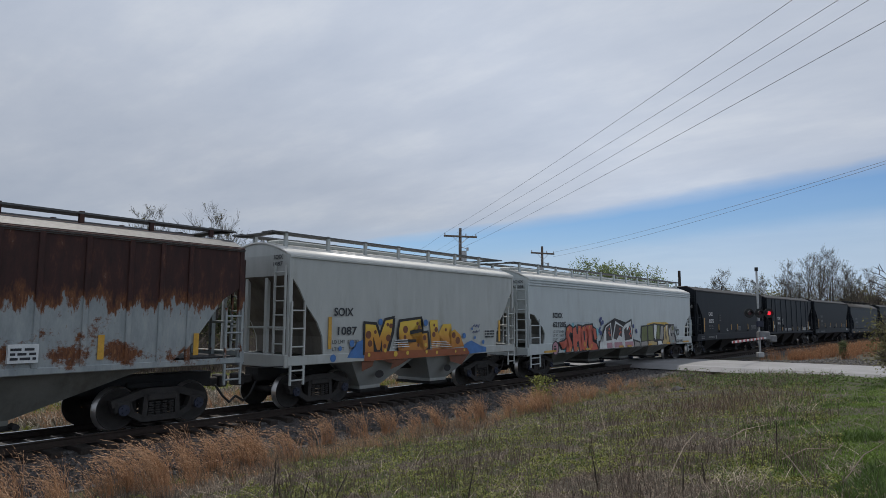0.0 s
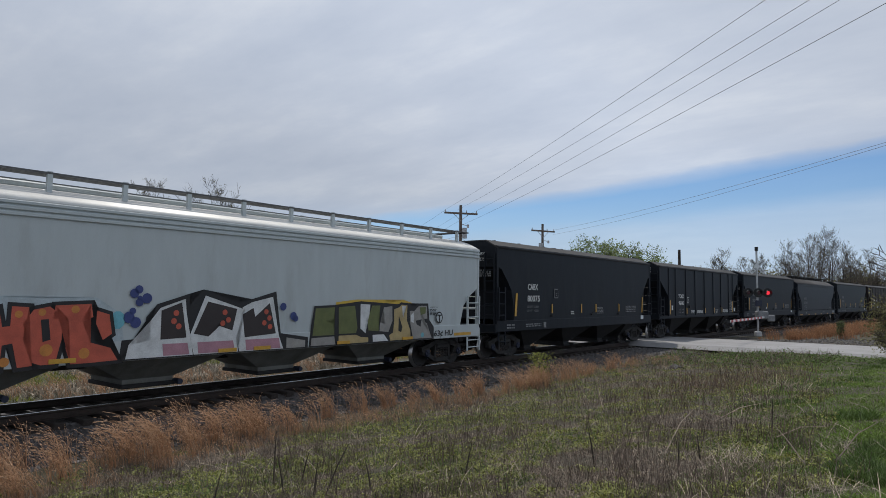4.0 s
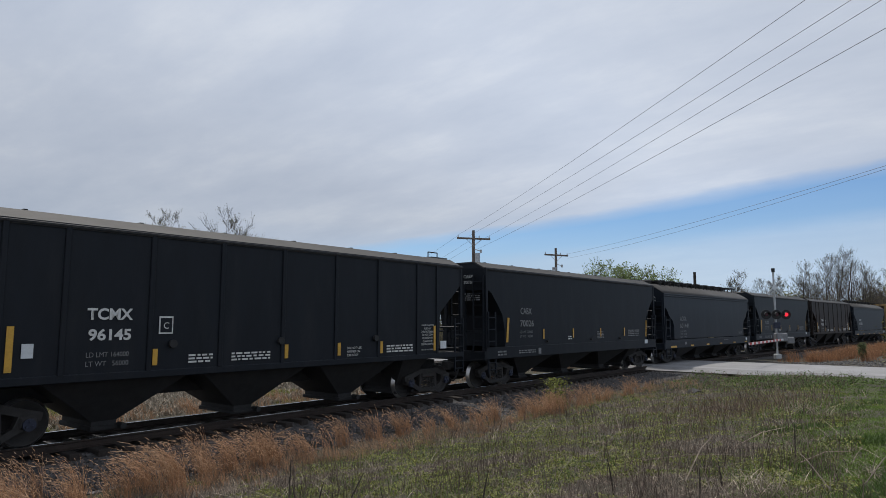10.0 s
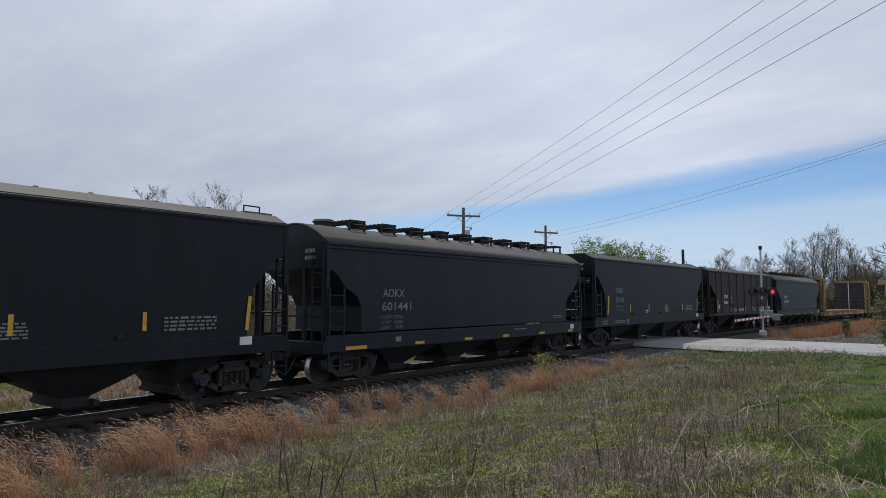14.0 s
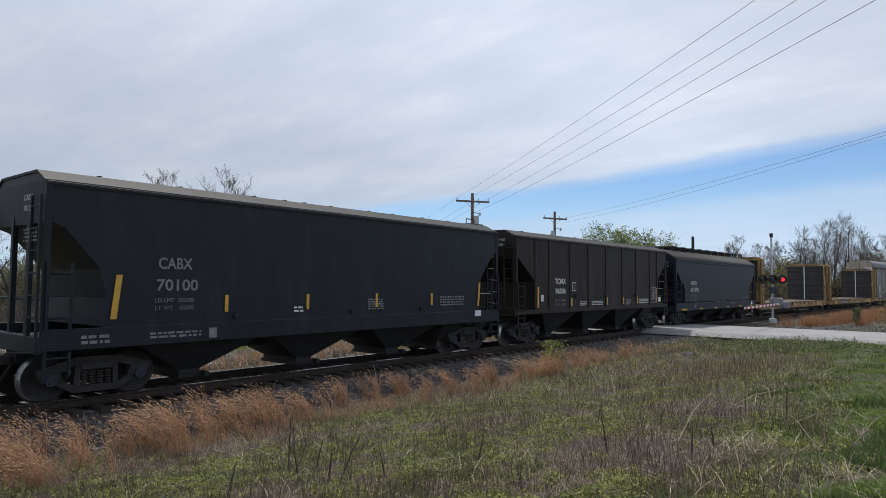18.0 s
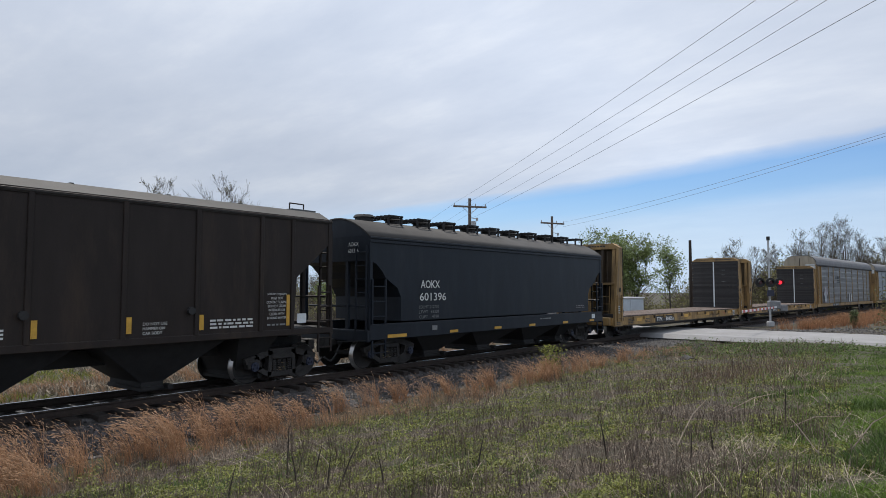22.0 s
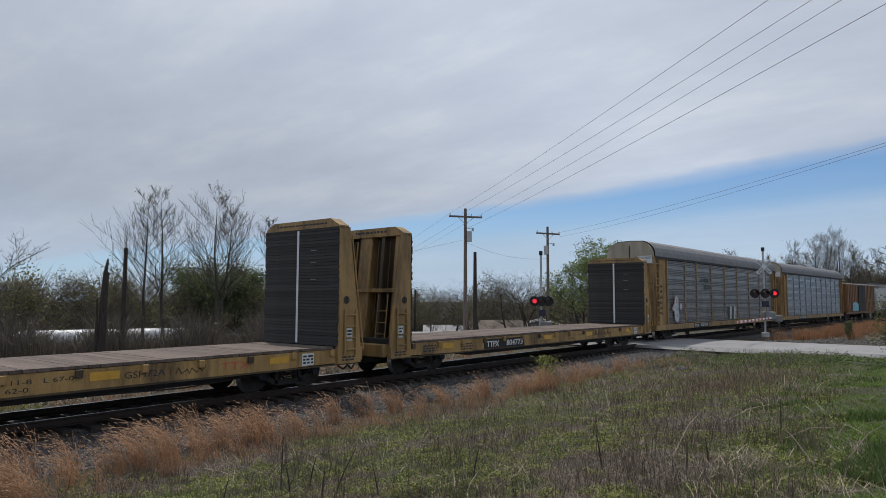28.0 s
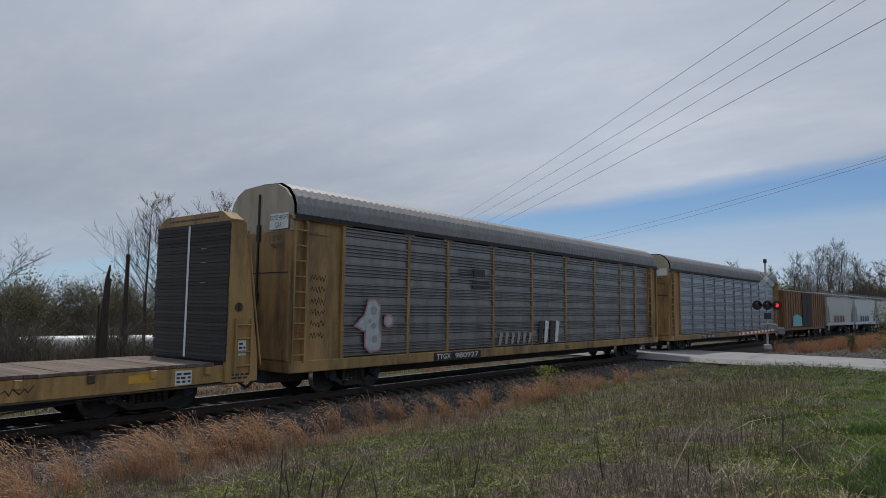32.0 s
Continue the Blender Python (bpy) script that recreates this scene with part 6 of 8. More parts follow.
# ---- crossing signals ----
def crossing_signal(x, y, z, turn, lit, arm, swing, apart=0.62, cross=True):
    """Mast with cross, two pairs of lamps, gate box and lowered arm; it faces its own -y."""
    s = thing("crossing_signal", "silver railway crossing signal with lowered striped gate arm", "crossing signal", "crossing signals", pose(x, y, z, 0, 0, turn))
    bm = bmesh.new()
    rod(bm, (0, 0, 0), (0, 0, 5.75), 0.065, n=12)
    part("mast", bm, M_galv, s)
    part("base", mesh_of((-0.2, -0.2, 0, 0.2, 0.2, 0.35), bevel=0.05), M_galv, s)
    bm = bmesh.new()
    rod(bm, (0, 0, 5.7), (0, 0, 5.95), 0.11, n=12)
    part("bell", bm, M_black, s)
    for a in (45, -45) if cross else ():
        b = part("cross_board", mesh_of((-0.62, -0.02, -0.11, 0.62, 0.0, 0.11), bevel=0.006), M_placard, s, "white crossbuck board")
        b.matrix_basis = pose(0, -0.1 - (0.025 if a > 0 else 0), 4.65, 0, a, 0)
        for sx, wd in ((-0.34, "RAIL" if a > 0 else "CROS"), (0.34, "ROAD" if a > 0 else "SING")):
            o = write(b, wd, sx - 0.2, sx + 0.2, -0.07, 0.07, M_letterblack, y=-0.026, bold=0.02)
    part("lamp_arm", mesh_of((-0.75, -0.04, 2.86, 0.75, 0.04, 2.94)), M_black, s)
    for k, (lx, on, ry) in enumerate(((-apart, lit == 0, -0.12), (0.0, lit == 2, -0.2), (apart, lit == 1, -0.12))):
        bm = bmesh.new()
        rod(bm, (lx, ry, 2.9), (lx, ry + 0.05, 2.9), 0.31, n=20)
        d = part("lamp", bm, M_black, s, "black round signal background")
        bm = bmesh.new()
        rod(bm, (lx, ry - 0.06, 2.9), (lx, ry + 0.0, 2.9), 0.125, n=16)
        part("lens", bm, M_lampred if on else M_lampdark, d, "lit red lens" if on else "")
        bm = bmesh.new()
        N = 12
        ring = [[bm.verts.new((lx + 0.165 * math.cos(a), ry - q, 2.9 + 0.165 * math.sin(a))) for q in (0.0, 0.26)] for a in [math.pi * (-0.1 + 1.2 * i / (N - 1)) for i in range(N)]]
        for i in range(N - 1):
            bm.faces.new((ring[i][0], ring[i + 1][0], ring[i + 1][1], ring[i][1]))
        part("visor", bm, M_black, d)
    part("gate_box", mesh_of((-0.1, -0.28, 1.15, 0.6, 0.28, 1.7), bevel=0.06), M_box, s)
    part("counterweight", mesh_of((0.6, -0.06, 1.0, 1.1, 0.06, 1.45), bevel=0.05), M_box, s)
    part("junction_box", mesh_of((-0.2, -0.28, 2.0, 0.2, -0.06, 2.4), bevel=0.02), M_hub, s)
    if arm:
        g = part("gate_arm", mesh_of((-arm, -0.42, 1.22, 0.3, -0.38, 1.34), bevel=0.01), M_placard, s, "red and white striped gate arm")
        g.matrix_basis = pose(0, 0, 0, 0, 0, swing - turn)
        n = int(arm / 1.1)
        for i in range(n):
            x0 = -arm + 0.1 + i * 1.1
            part("red_stripe", mesh_of((x0, -0.425, 1.218, x0 + 0.5, -0.375, 1.342)), M_red, g)
    return s


crossing_signal(47.2, 9.45, 0.0, -58, 1, 10.5, 2)
crossing_signal(35.0, 19.4, -0.56, -52, 0, 6.5, 176, 0.42, False)


# ---- poles and wires ----
M_pole = material("weathered_pole_wood", (0.16, 0.13, 0.11), rough=0.9, var=0.3, scale=3, grain=30, bump=0.3, stretch=(5, 5, 0.5))
M_darkwood = material("dark_rotten_wood", (0.045, 0.036, 0.03), rough=0.95, var=0.4, scale=4, grain=25, bump=0.5, stretch=(4, 4, 0.5))
M_wire = material("aluminium_wire", (0.10, 0.11, 0.13), rough=0.6, var=0.1, scale=3)


def polar(az, dist, z=None):
    a = radians(az)
    x, y = dist * math.sin(a), dist * math.cos(a)
    return x, y, rise(x, y) if z is None else z


def utility_pole(az, dist, top, arm, turn, gear, lab):
    x, y, z = polar(az, dist)
    p = thing("utility_pole", lab, "utility pole", "utility poles", pose(x, y, z, 0, 0, turn))
    h = top - z
    bm = bmesh.new()
    rod(bm, (0, 0, -0.3), (0, 0, h), 0.17, 0.11, n=10)
    part("pole", bm, M_pole if arm else M_darkwood, p)
    if arm:
        part("crossarm", mesh_of((-arm, -0.14, h - 0.72, arm, -0.03, h - 0.58), bevel=0.01), M_pole, p)
        for dx in (-arm + 0.08, arm - 0.08, 0.45 if gear else -0.4):
            bm = bmesh.new()
            rod(bm, (dx, -0.08, h - 0.58), (dx, -0.08, h - 0.4), 0.05, 0.03, n=8)
            part("insulator", bm, M_galv, p)
        for sx in (-1, 1):
            bm = bmesh.new()
            rod(bm, (sx * 0.7, -0.1, h - 0.62), (0, -0.1, h - 1.25), 0.02, n=5)
            part("brace", bm, M_galv, p)
    if gear:
        bm = bmesh.new()
        rod(bm, (gear, -0.35, h - 2.6), (gear, -0.35, h - 1.8), 0.2, n=12)
        part("transformer", bm, M_galv, p)
        bm = bmesh.new()
        rod(bm, (0.1, -0.1, h - 1.5), (0.55, -0.15, h - 1.6), 0.03, n=6)
        rod(bm, (0.55, -0.15, h - 1.75), (0.55, -0.15, h - 1.5), 0.09, n=8)
        part("lightning_arrester", bm, M_galv, p)
    return Vector((x, y, top)), turn


def wire(a, b, sag, r=0.0075, lab="thin overhead wire between poles"):
    bm = bmesh.new()
    a, b = Vector(a), Vector(b)
    N = 24
    pts = [a.lerp(b, i / N) - Vector((0, 0, sag * 4 * (i / N) * (1 - i / N))) for i in range(N + 1)]
    s = (b - a).cross(Vector((0, 0, 1))).normalized()
    u = s.cross(b - a).normalized()
    ring = [[bm.verts.new(p + (s * math.cos(k * math.pi / 2) + u * math.sin(k * math.pi / 2)) * r) for k in range(4)] for p in pts]
    for R, Q in zip(ring, ring[1:]):
        for k in range(4):
            bm.faces.new((R[k], R[(k + 1) % 4], Q[(k + 1) % 4], Q[k]))
    return tagged(part("overhead_wire", bm, M_wire), lab, "wire", "overhead wires")


P1, _ = utility_pole(54.4, 50, 9.45, 1.35, -35, 0.2, "wooden utility pole with crossarm and transformer")
P2, _ = utility_pole(61.6, 60, 9.1, 1.3, -25, -0.45, "wooden utility pole with short crossarm and transformer")
P3, _ = utility_pole(42.8, 95, 5.6, 1.2, -40, 0, "distant wooden utility pole with crossarm")
utility_pole(72.9, 56, 6.4, 0, 0, 0, "bare wooden pole stub behind the track")
utility_pole(55.25, 47, 5.85, 0, 0, 0, "dark wooden pole stub beside the utility pole")
utility_pole(26.35, 44, 5.5, 0, 0, 0, "thin dark pole in the brush")
utility_pole(50.0, 80, 3.6, 0, 0, 0, "thin far pole in the trees")
across = Vector((0.80, -0.60, 0))


def wire_past(a, mid, share, sag):
    """A wire from a that passes mid, which lies at that share of its length."""
    a, mid = Vector(a), Vector(mid)
    wire(a, a + (mid + Vector((0, 0, sag * 4 * share * (1 - share))) - a) / share, sag)


for o, mid in ((-1.25, (14.8, 2.0, 9.15)), (-0.3, (15.4, 1.25, 9.15)), (1.25, (15.8, 0.76, 9.15))):
    wire_past(P1 + across * o + Vector((0, 0, -0.4)), mid, 0.72, 0.3)
wire_past(P1 + Vector((0, 0, -1.6)), (14.2, 0.42, 8.0), 0.72, 0.3)
wire_past(P2 + Vector((1.0, -0.6, -0.5)), (27.1, 1.1, 8.0), 0.75, 0.4)
wire_past(P2 + Vector((1.0, -0.6, -0.9)), (27.6, 1.1, 8.0), 0.75, 0.5)
for o in (-1.2, 0.3, 1.2):
    wire(P1 + across * o + Vector((0, 0, -0.4)), P3 + across * o + Vector((0, 0, -0.4)), 0.8)
wire(P1 + Vector((0, 0, -2.4)), Vector(polar(30, 90, 5.2)), 1.0, lab="low cable between poles")
wire(P1 + Vector((0, 0, -2.6)), P2 + Vector((0, 0, -2.9)), 0.5, lab="low cable between poles")

# broken trunk, tank, cabinet, houses
x, y, z = polar(24.85, 38)
st = thing("broken_trunk", "dark splintered standing dead trunk in the brush", "dead tree", m=pose(x, y, z))
bm = bmesh.new()
rod(bm, (0, 0, -0.2), (0.04, 0, 1.5), 0.25, 0.22, n=9)
rod(bm, (0.04, 0, 1.5), (0.06, 0, 3.0), 0.22, 0.19, n=9)
rod(bm, (0.06, 0, 3.0), (0.15, 0.02, 4.6), 0.19, 0.13, n=9)
rod(bm, (0.12, 0.02, 4.5), (0.2, 0.05, 5.25), 0.11, 0.05, n=6)
rod(bm, (0.06, 0.0, 4.2), (0.08, 0.0, 4.8), 0.08, 0.03, n=5)
rod(bm, (-0.22, 0.05, 0), (-0.26, 0.05, 3.2), 0.10, 0.05, n=7)
for v in bm.verts:
    v.co += 0.06 * noise.noise_vector(v.co * 2.5)
part("trunk", bm, M_darkwood, st)
x, y, z = polar(25.2, 60)
tk = thing("propane_tank", "long white storage tank half hidden by brush", "storage tank", m=pose(x, y, z - 0.25, 0, 0, -24))
bm = bmesh.new()
prof = [(-6.6, 0.05), (-6.5, 0.4), (-6.2, 0.62), (-5.8, 0.72), (5.8, 0.72), (6.2, 0.62), (6.5, 0.4), (6.6, 0.05)]
N = 18
ring = [[bm.verts.new((px, pr * math.cos(2 * math.pi * i / N), 0.85 + pr * math.sin(2 * math.pi * i / N))) for px, pr in prof] for i in range(N)]
for i in range(N):
    for j in range(len(prof) - 1):
        bm.faces.new((ring[i][j], ring[(i + 1) % N][j], ring[(i + 1) % N][j + 1], ring[i][j + 1])).smooth = True
M_white = material("white_enamel", (0.72, 0.74, 0.77), rough=0.45, var=0.08, scale=2)
part("tank", bm, M_white, tk)
for sx in (-4, 4):
    part("saddle", mesh_of((sx - 0.2, -0.6, -0.3, sx + 0.2, 0.6, 0.3)), M_gravel, tk)
x, y, z = polar(67.7, 60)
cb = thing("equipment_cabinet", "pale blue-white railway equipment cabinet on the grass", "equipment cabinet", m=pose(x, y, z, 0, 0, -20))
M_pale = material("pale_blue_metal", (0.52, 0.58, 0.64), rough=0.5, metal=0.2, var=0.08, scale=2)
part("body", mesh_of((-1.3, -0.9, 0.1, 1.3, 0.9, 2.2), bevel=0.03), M_pale, cb)
part("roof", mesh_of((-1.4, -1.0, 2.2, 1.4, 1.0, 2.34), bevel=0.03), M_white, cb)
part("door", mesh_of((-0.4, -0.93, 0.2, 0.5, -0.9, 2.1)), M_pale, cb)
part("base", mesh_of((-1.2, -0.8, -0.2, 1.2, 0.8, 0.1)), M_gravel, cb)
M_siding = material("white_siding", (0.40, 0.42, 0.45), rough=0.7, var=0.08, scale=2)
M_shingle = material("brown_shingles", (0.14, 0.115, 0.10), rough=0.9, var=0.3, scale=3, grain=20, bump=0.3)
M_greyroof = material("pale_metal_roof", (0.24, 0.25, 0.265), rough=0.65, metal=0.1, var=0.1, scale=2)
M_glass = material("dark_window_glass", (0.03, 0.035, 0.04), rough=0.1, var=0.1, scale=2)


def house(az, dist, w, d, h, ridge, turn, roofm, lab):
    x, y, z = polar(az, dist)
    hs = thing("house", lab, "house", "houses behind the track", pose(x, y, z - 0.1, 0, 0, turn))
    bm = mesh_of((-w / 2, -d / 2, 0, w / 2, d / 2, h))
    part("wall", bm, M_siding, hs)
    for s in (-1, 1):
        bm = bmesh.new()
        prism(bm, [(s * w / 2, h - 0.05), (s * (w / 2 - 0.12), h - 0.05), (0, ridge - 0.08), (0, ridge), ], -d / 2 + 0.01, d / 2 - 0.01)
        part("gable", bm, M_siding, hs)
        bm = bmesh.new()
        prism(bm, [(s * (w / 2 + 0.4), h - 0.2), (s * (w / 2 + 0.4), h - 0.05), (0, ridge + 0.15), (0, ridge)], -d / 2 - 0.3, d / 2 + 0.3)
        part("roof", bm, roofm, hs)
    bm = bmesh.new()
    prism(bm, [(-w / 2, h), (w / 2, h), (0, ridge)], -d / 2, -d / 2 + 0.1)
    part("gable_wall", bm, M_siding, hs)
    for wx in (-w / 4, w / 4):
        wi = part("window", mesh_of((wx - 0.5, -d / 2 - 0.04, 0.9, wx + 0.5, -d / 2, 2.1)), M_white, hs)
        part("pane", mesh_of((wx - 0.42, -d / 2 - 0.06, 0.98, wx + 0.42, -d / 2 - 0.035, 2.02)), M_glass, wi)
    part("door", mesh_of((-0.45, -d / 2 - 0.05, 0, 0.45, -d / 2, 2.05)), M_darkwood, hs)
    return hs


house(57.3, 92, 6.5, 8, 3.0, 4.7, 32, M_shingle, "white house with a brown shingle roof")
house(53.4, 92, 6, 8, 2.6, 4.3, 36, M_greyroof, "small white gabled house with a pale grey roof")
house(61.0, 96, 12, 9, 3.2, 4.8, -60, M_greyroof, "low white house with a pale metal roof")
house(40.0, 95, 13, 8, 2.6, 3.6, -70, M_greyroof, "long pale house with a metal roof among trees")
house(44.0, 100, 5, 6, 2.3, 3.3, -30, M_greyroof, "small white shed with a red door")
# ---- plants ----
M_bark = material("grey_bark", (0.062, 0.053, 0.046), rough=0.95, var=0.3, scale=4, grain=20, bump=0.4)
M_brush = material("grey_brush", (0.12, 0.10, 0.083), rough=0.95, var=0.25, scale=3, island=0.35)
M_twig = material("dull_twigs", (0.075, 0.062, 0.053), rough=0.95, var=0.25, scale=3, island=0.3)
M_leaf = material("fresh_green_leaves", (0.18, 0.235, 0.08), rough=0.7, var=0.25, scale=0.8, grain=9, island=0.4)
M_bud = material("yellow_green_buds", (0.165, 0.158, 0.07), rough=0.8, var=0.25, scale=0.8, island=0.35)
M_ever = material("dark_green_leaves", (0.11, 0.14, 0.06), rough=0.7, var=0.3, scale=1.0, island=0.4)
M_weed = material("green_weeds", (0.18, 0.195, 0.048), rough=0.7, var=0.3, scale=1.2, grain=12, island=0.55)
M_lawn = material("mown_grass", (0.125, 0.195, 0.034), rough=0.7, var=0.35, scale=1.3, grain=10, island=0.4)
M_tuft = material("deep_green_grass", (0.075, 0.125, 0.028), rough=0.7, var=0.3, scale=1.3, grain=10, island=0.4)
M_dead = material("dead_straw", (0.29, 0.245, 0.19), rough=0.9, var=0.25, scale=2, island=0.45)
M_litter = material("grey_brown_litter", (0.205, 0.163, 0.128), rough=0.9, var=0.3, scale=2, island=0.55)
M_stalk = material("brown_weed_stalks", (0.15, 0.112, 0.09), rough=0.9, var=0.25, scale=2, island=0.45)
M_russet = material("russet_stems", (0.19, 0.13, 0.09), rough=0.9, var=0.25, scale=2, island=0.45)
M_rust = material("russet_grass", (0.30, 0.155, 0.085), rough=0.9, var=0.3, scale=0.7, island=0.45)
M_dulltan = material("dull_tan_grass", (0.33, 0.25, 0.185), rough=0.9, var=0.25, scale=1.5, island=0.45)
M_darkstalk = material("dark_weed_stalks", (0.055, 0.045, 0.035), rough=0.9, var=0.25, scale=2, island=0.4)
M_sedge = material("orange_tan_grass", (0.375, 0.215, 0.125), rough=0.8, var=0.2, scale=1.2, island=0.4)
M_fluff = material("pale_seed_heads", (0.50, 0.33, 0.21), rough=0.85, var=0.2, scale=2, island=0.4)
for m in (M_leaf, M_bud, M_weed, M_lawn, M_tuft, M_sedge, M_rust, M_dulltan, M_fluff, M_ever):
    t = m.node_tree
    b = t.nodes["Principled BSDF"]
    tr = t.nodes.new("ShaderNodeBsdfTranslucent")
    mixs = t.nodes.new("ShaderNodeMixShader")
    mixs.inputs[0].default_value = 0.35
    t.links.new(b.inputs["Base Color"].links[0].from_socket, tr.inputs[0])
    t.links.new(b.outputs[0], mixs.inputs[1])
    t.links.new(tr.outputs[0], mixs.inputs[2])
    t.links.new(mixs.outputs[0], t.nodes["Material Output"].inputs[0])

RNG = np.random.default_rng(11)


def sheet(name, V, F, mat, label="", category="", kind="stuff", parent=None):
    me = bpy.data.meshes.new(name)
    me.from_pydata(V.tolist() if hasattr(V, "tolist") else V, [], F.tolist() if hasattr(F, "tolist") else F)
    me.materials.append(mat)
    ob = new(name, me)
    ob.parent = parent
    return tagged(ob, label, category, kind=kind)


def blades(P, h, w, lean, az=None, bend=0.5, segs=2, wob=0.3):
    """Tapering bent blades at the points P; h, w, lean: arrays. Returns vertices and triangles."""
    n = len(P)
    az = RNG.uniform(0, 2 * np.pi, n) if az is None else az
    d = np.stack([np.cos(az), np.sin(az), np.zeros(n)], 1)
    fa = RNG.uniform(0, 2 * np.pi, n)
    side = np.stack([np.cos(fa), np.sin(fa), np.zeros(n)], 1)
    V = []
    for k in range(segs + 1):
        u = k / segs
        c = P + d * (lean * h * (u * (1 - bend) + bend * u * u))[:, None] + np.stack([np.zeros(n), np.zeros(n), h * (u - 0.25 * lean * u * u)], 1)
        if k < segs:
            ww = (w * (1 - 0.6 * u))[:, None] * side
            V += [c - ww, c + ww]
        else:
            V += [c]
    m = len(V)
    V = np.stack(V, 1).reshape(-1, 3)
    base = (np.arange(n) * m)[:, None]
    T = []
    for k in range(segs - 1):
        a = 2 * k
        T += [[a, a + 1, a + 3], [a, a + 3, a + 2]]
    a = 2 * (segs - 1)
    T += [[a, a + 1, a + 2]]
    F = (base[:, :, None] + np.array(T)[None]).reshape(-1, 3)
    return V, F


def leaves(C, size):
    """Small four-cornered leaves, turned at random."""
    n = len(C)
    a = RNG.normal(size=(n, 3))
    a /= np.linalg.norm(a, axis=1)[:, None]
    b = np.cross(a, RNG.normal(size=(n, 3)))
    b /= np.linalg.norm(b, axis=1)[:, None]
    s = size[:, None]
    V = np.stack([C - a * s, C + b * s * 0.5, C + a * s, C - b * s * 0.5], 1).reshape(-1, 3)
    F = np.arange(4 * n).reshape(n, 4)
    return V, F


def tubes(S, n=4):
    """S: rows of x0 y0 z0 r0 x1 y1 z1 r1."""
    S = np.asarray(S)
    A, B = S[:, :3], S[:, 4:7]
    d = B - A
    d /= np.maximum(np.linalg.norm(d, axis=1), 1e-6)[:, None]
    u = np.cross(d, np.where(np.abs(d[:, 2:3]) > 0.9, [[1.0, 0, 0]], [[0, 0, 1.0]]))
    u /= np.linalg.norm(u, axis=1)[:, None]
    v = np.cross(d, u)
    ring = []
    for c, r in ((A, S[:, 3]), (B, S[:, 7])):
        for i in range(n):
            an = 2 * np.pi * i / n
            ring.append(c + (u * np.cos(an) + v * np.sin(an)) * r[:, None])
    V = np.stack(ring, 1).reshape(-1, 3)
    q = np.array([[i, (i + 1) % n, n + (i + 1) % n, n + i] for i in range(n)])
    F = (np.arange(len(S))[:, None, None] * 2 * n + q[None]).reshape(-1, 4)
    return V, F


def branch_out(rnd, S, tips, p, d, length, r, depth, spread, up):
    steps = 3 if depth > 1 else 2
    for k in range(steps):
        e = p + d * (length / steps)
        r2 = r * 0.84
        S.append((*p, r, *e, r2))
        d = (d + Vector((rnd.gauss(0, 0.13), rnd.gauss(0, 0.13), rnd.gauss(0, 0.08) + up * 0.05))).normalized()
        p, r = e, r2
        if depth > 0:
            for _ in range(2 if (k > 0 or depth < 3) else 1):
                ax = Vector((rnd.gauss(0, 1), rnd.gauss(0, 1), rnd.gauss(0, 0.4))).normalized()
                nd_ = (d * (1 - spread) + ax * spread + Vector((0, 0, up * 0.3))).normalized()
                branch_out(rnd, S, tips, p, nd_, length * rnd.uniform(0.45, 0.68), r * 0.55, depth - 1, spread, up)
    tips.append(tuple(p))


def leader_out(rnd, S, tips, base, height, r, lean):
    """A straight leader with rising side branches that shorten towards the top, each with finer shoots."""
    p, d, n = base.copy(), Vector((lean[0], lean[1], 1)).normalized(), 26
    for k in range(n):
        u = k / n
        e = p + d * (height / n)
        r2 = max(0.012, r * (1 - u) ** 0.8)
        S.append((*p, r2 * 1.03, *e, max(0.01, r * (1 - u - 1 / n) ** 0.8) if u + 1 / n < 1 else 0.008))
        d = (d + Vector((rnd.gauss(0, 0.03), rnd.gauss(0, 0.03), 0.02))).normalized()
        p = e
        if u > 0.22:
            for _ in range((1 if rnd.random() < 0.7 else 2) if u < 0.9 else 2):
                a = rnd.uniform(0, 2 * math.pi)
                ln = height * (0.34 * (1.04 - u) ** 0.8 + 0.02) * rnd.uniform(0.5, 1.2)
                bd = Vector((math.cos(a) * 0.75, math.sin(a) * 0.75, rnd.uniform(0.5, 1.0))).normalized()
                branch_out(rnd, S, tips, p.copy(), bd, ln, max(0.012, r2 * 0.36), 2, 0.42, 0.9)
    tips.append(tuple(p))


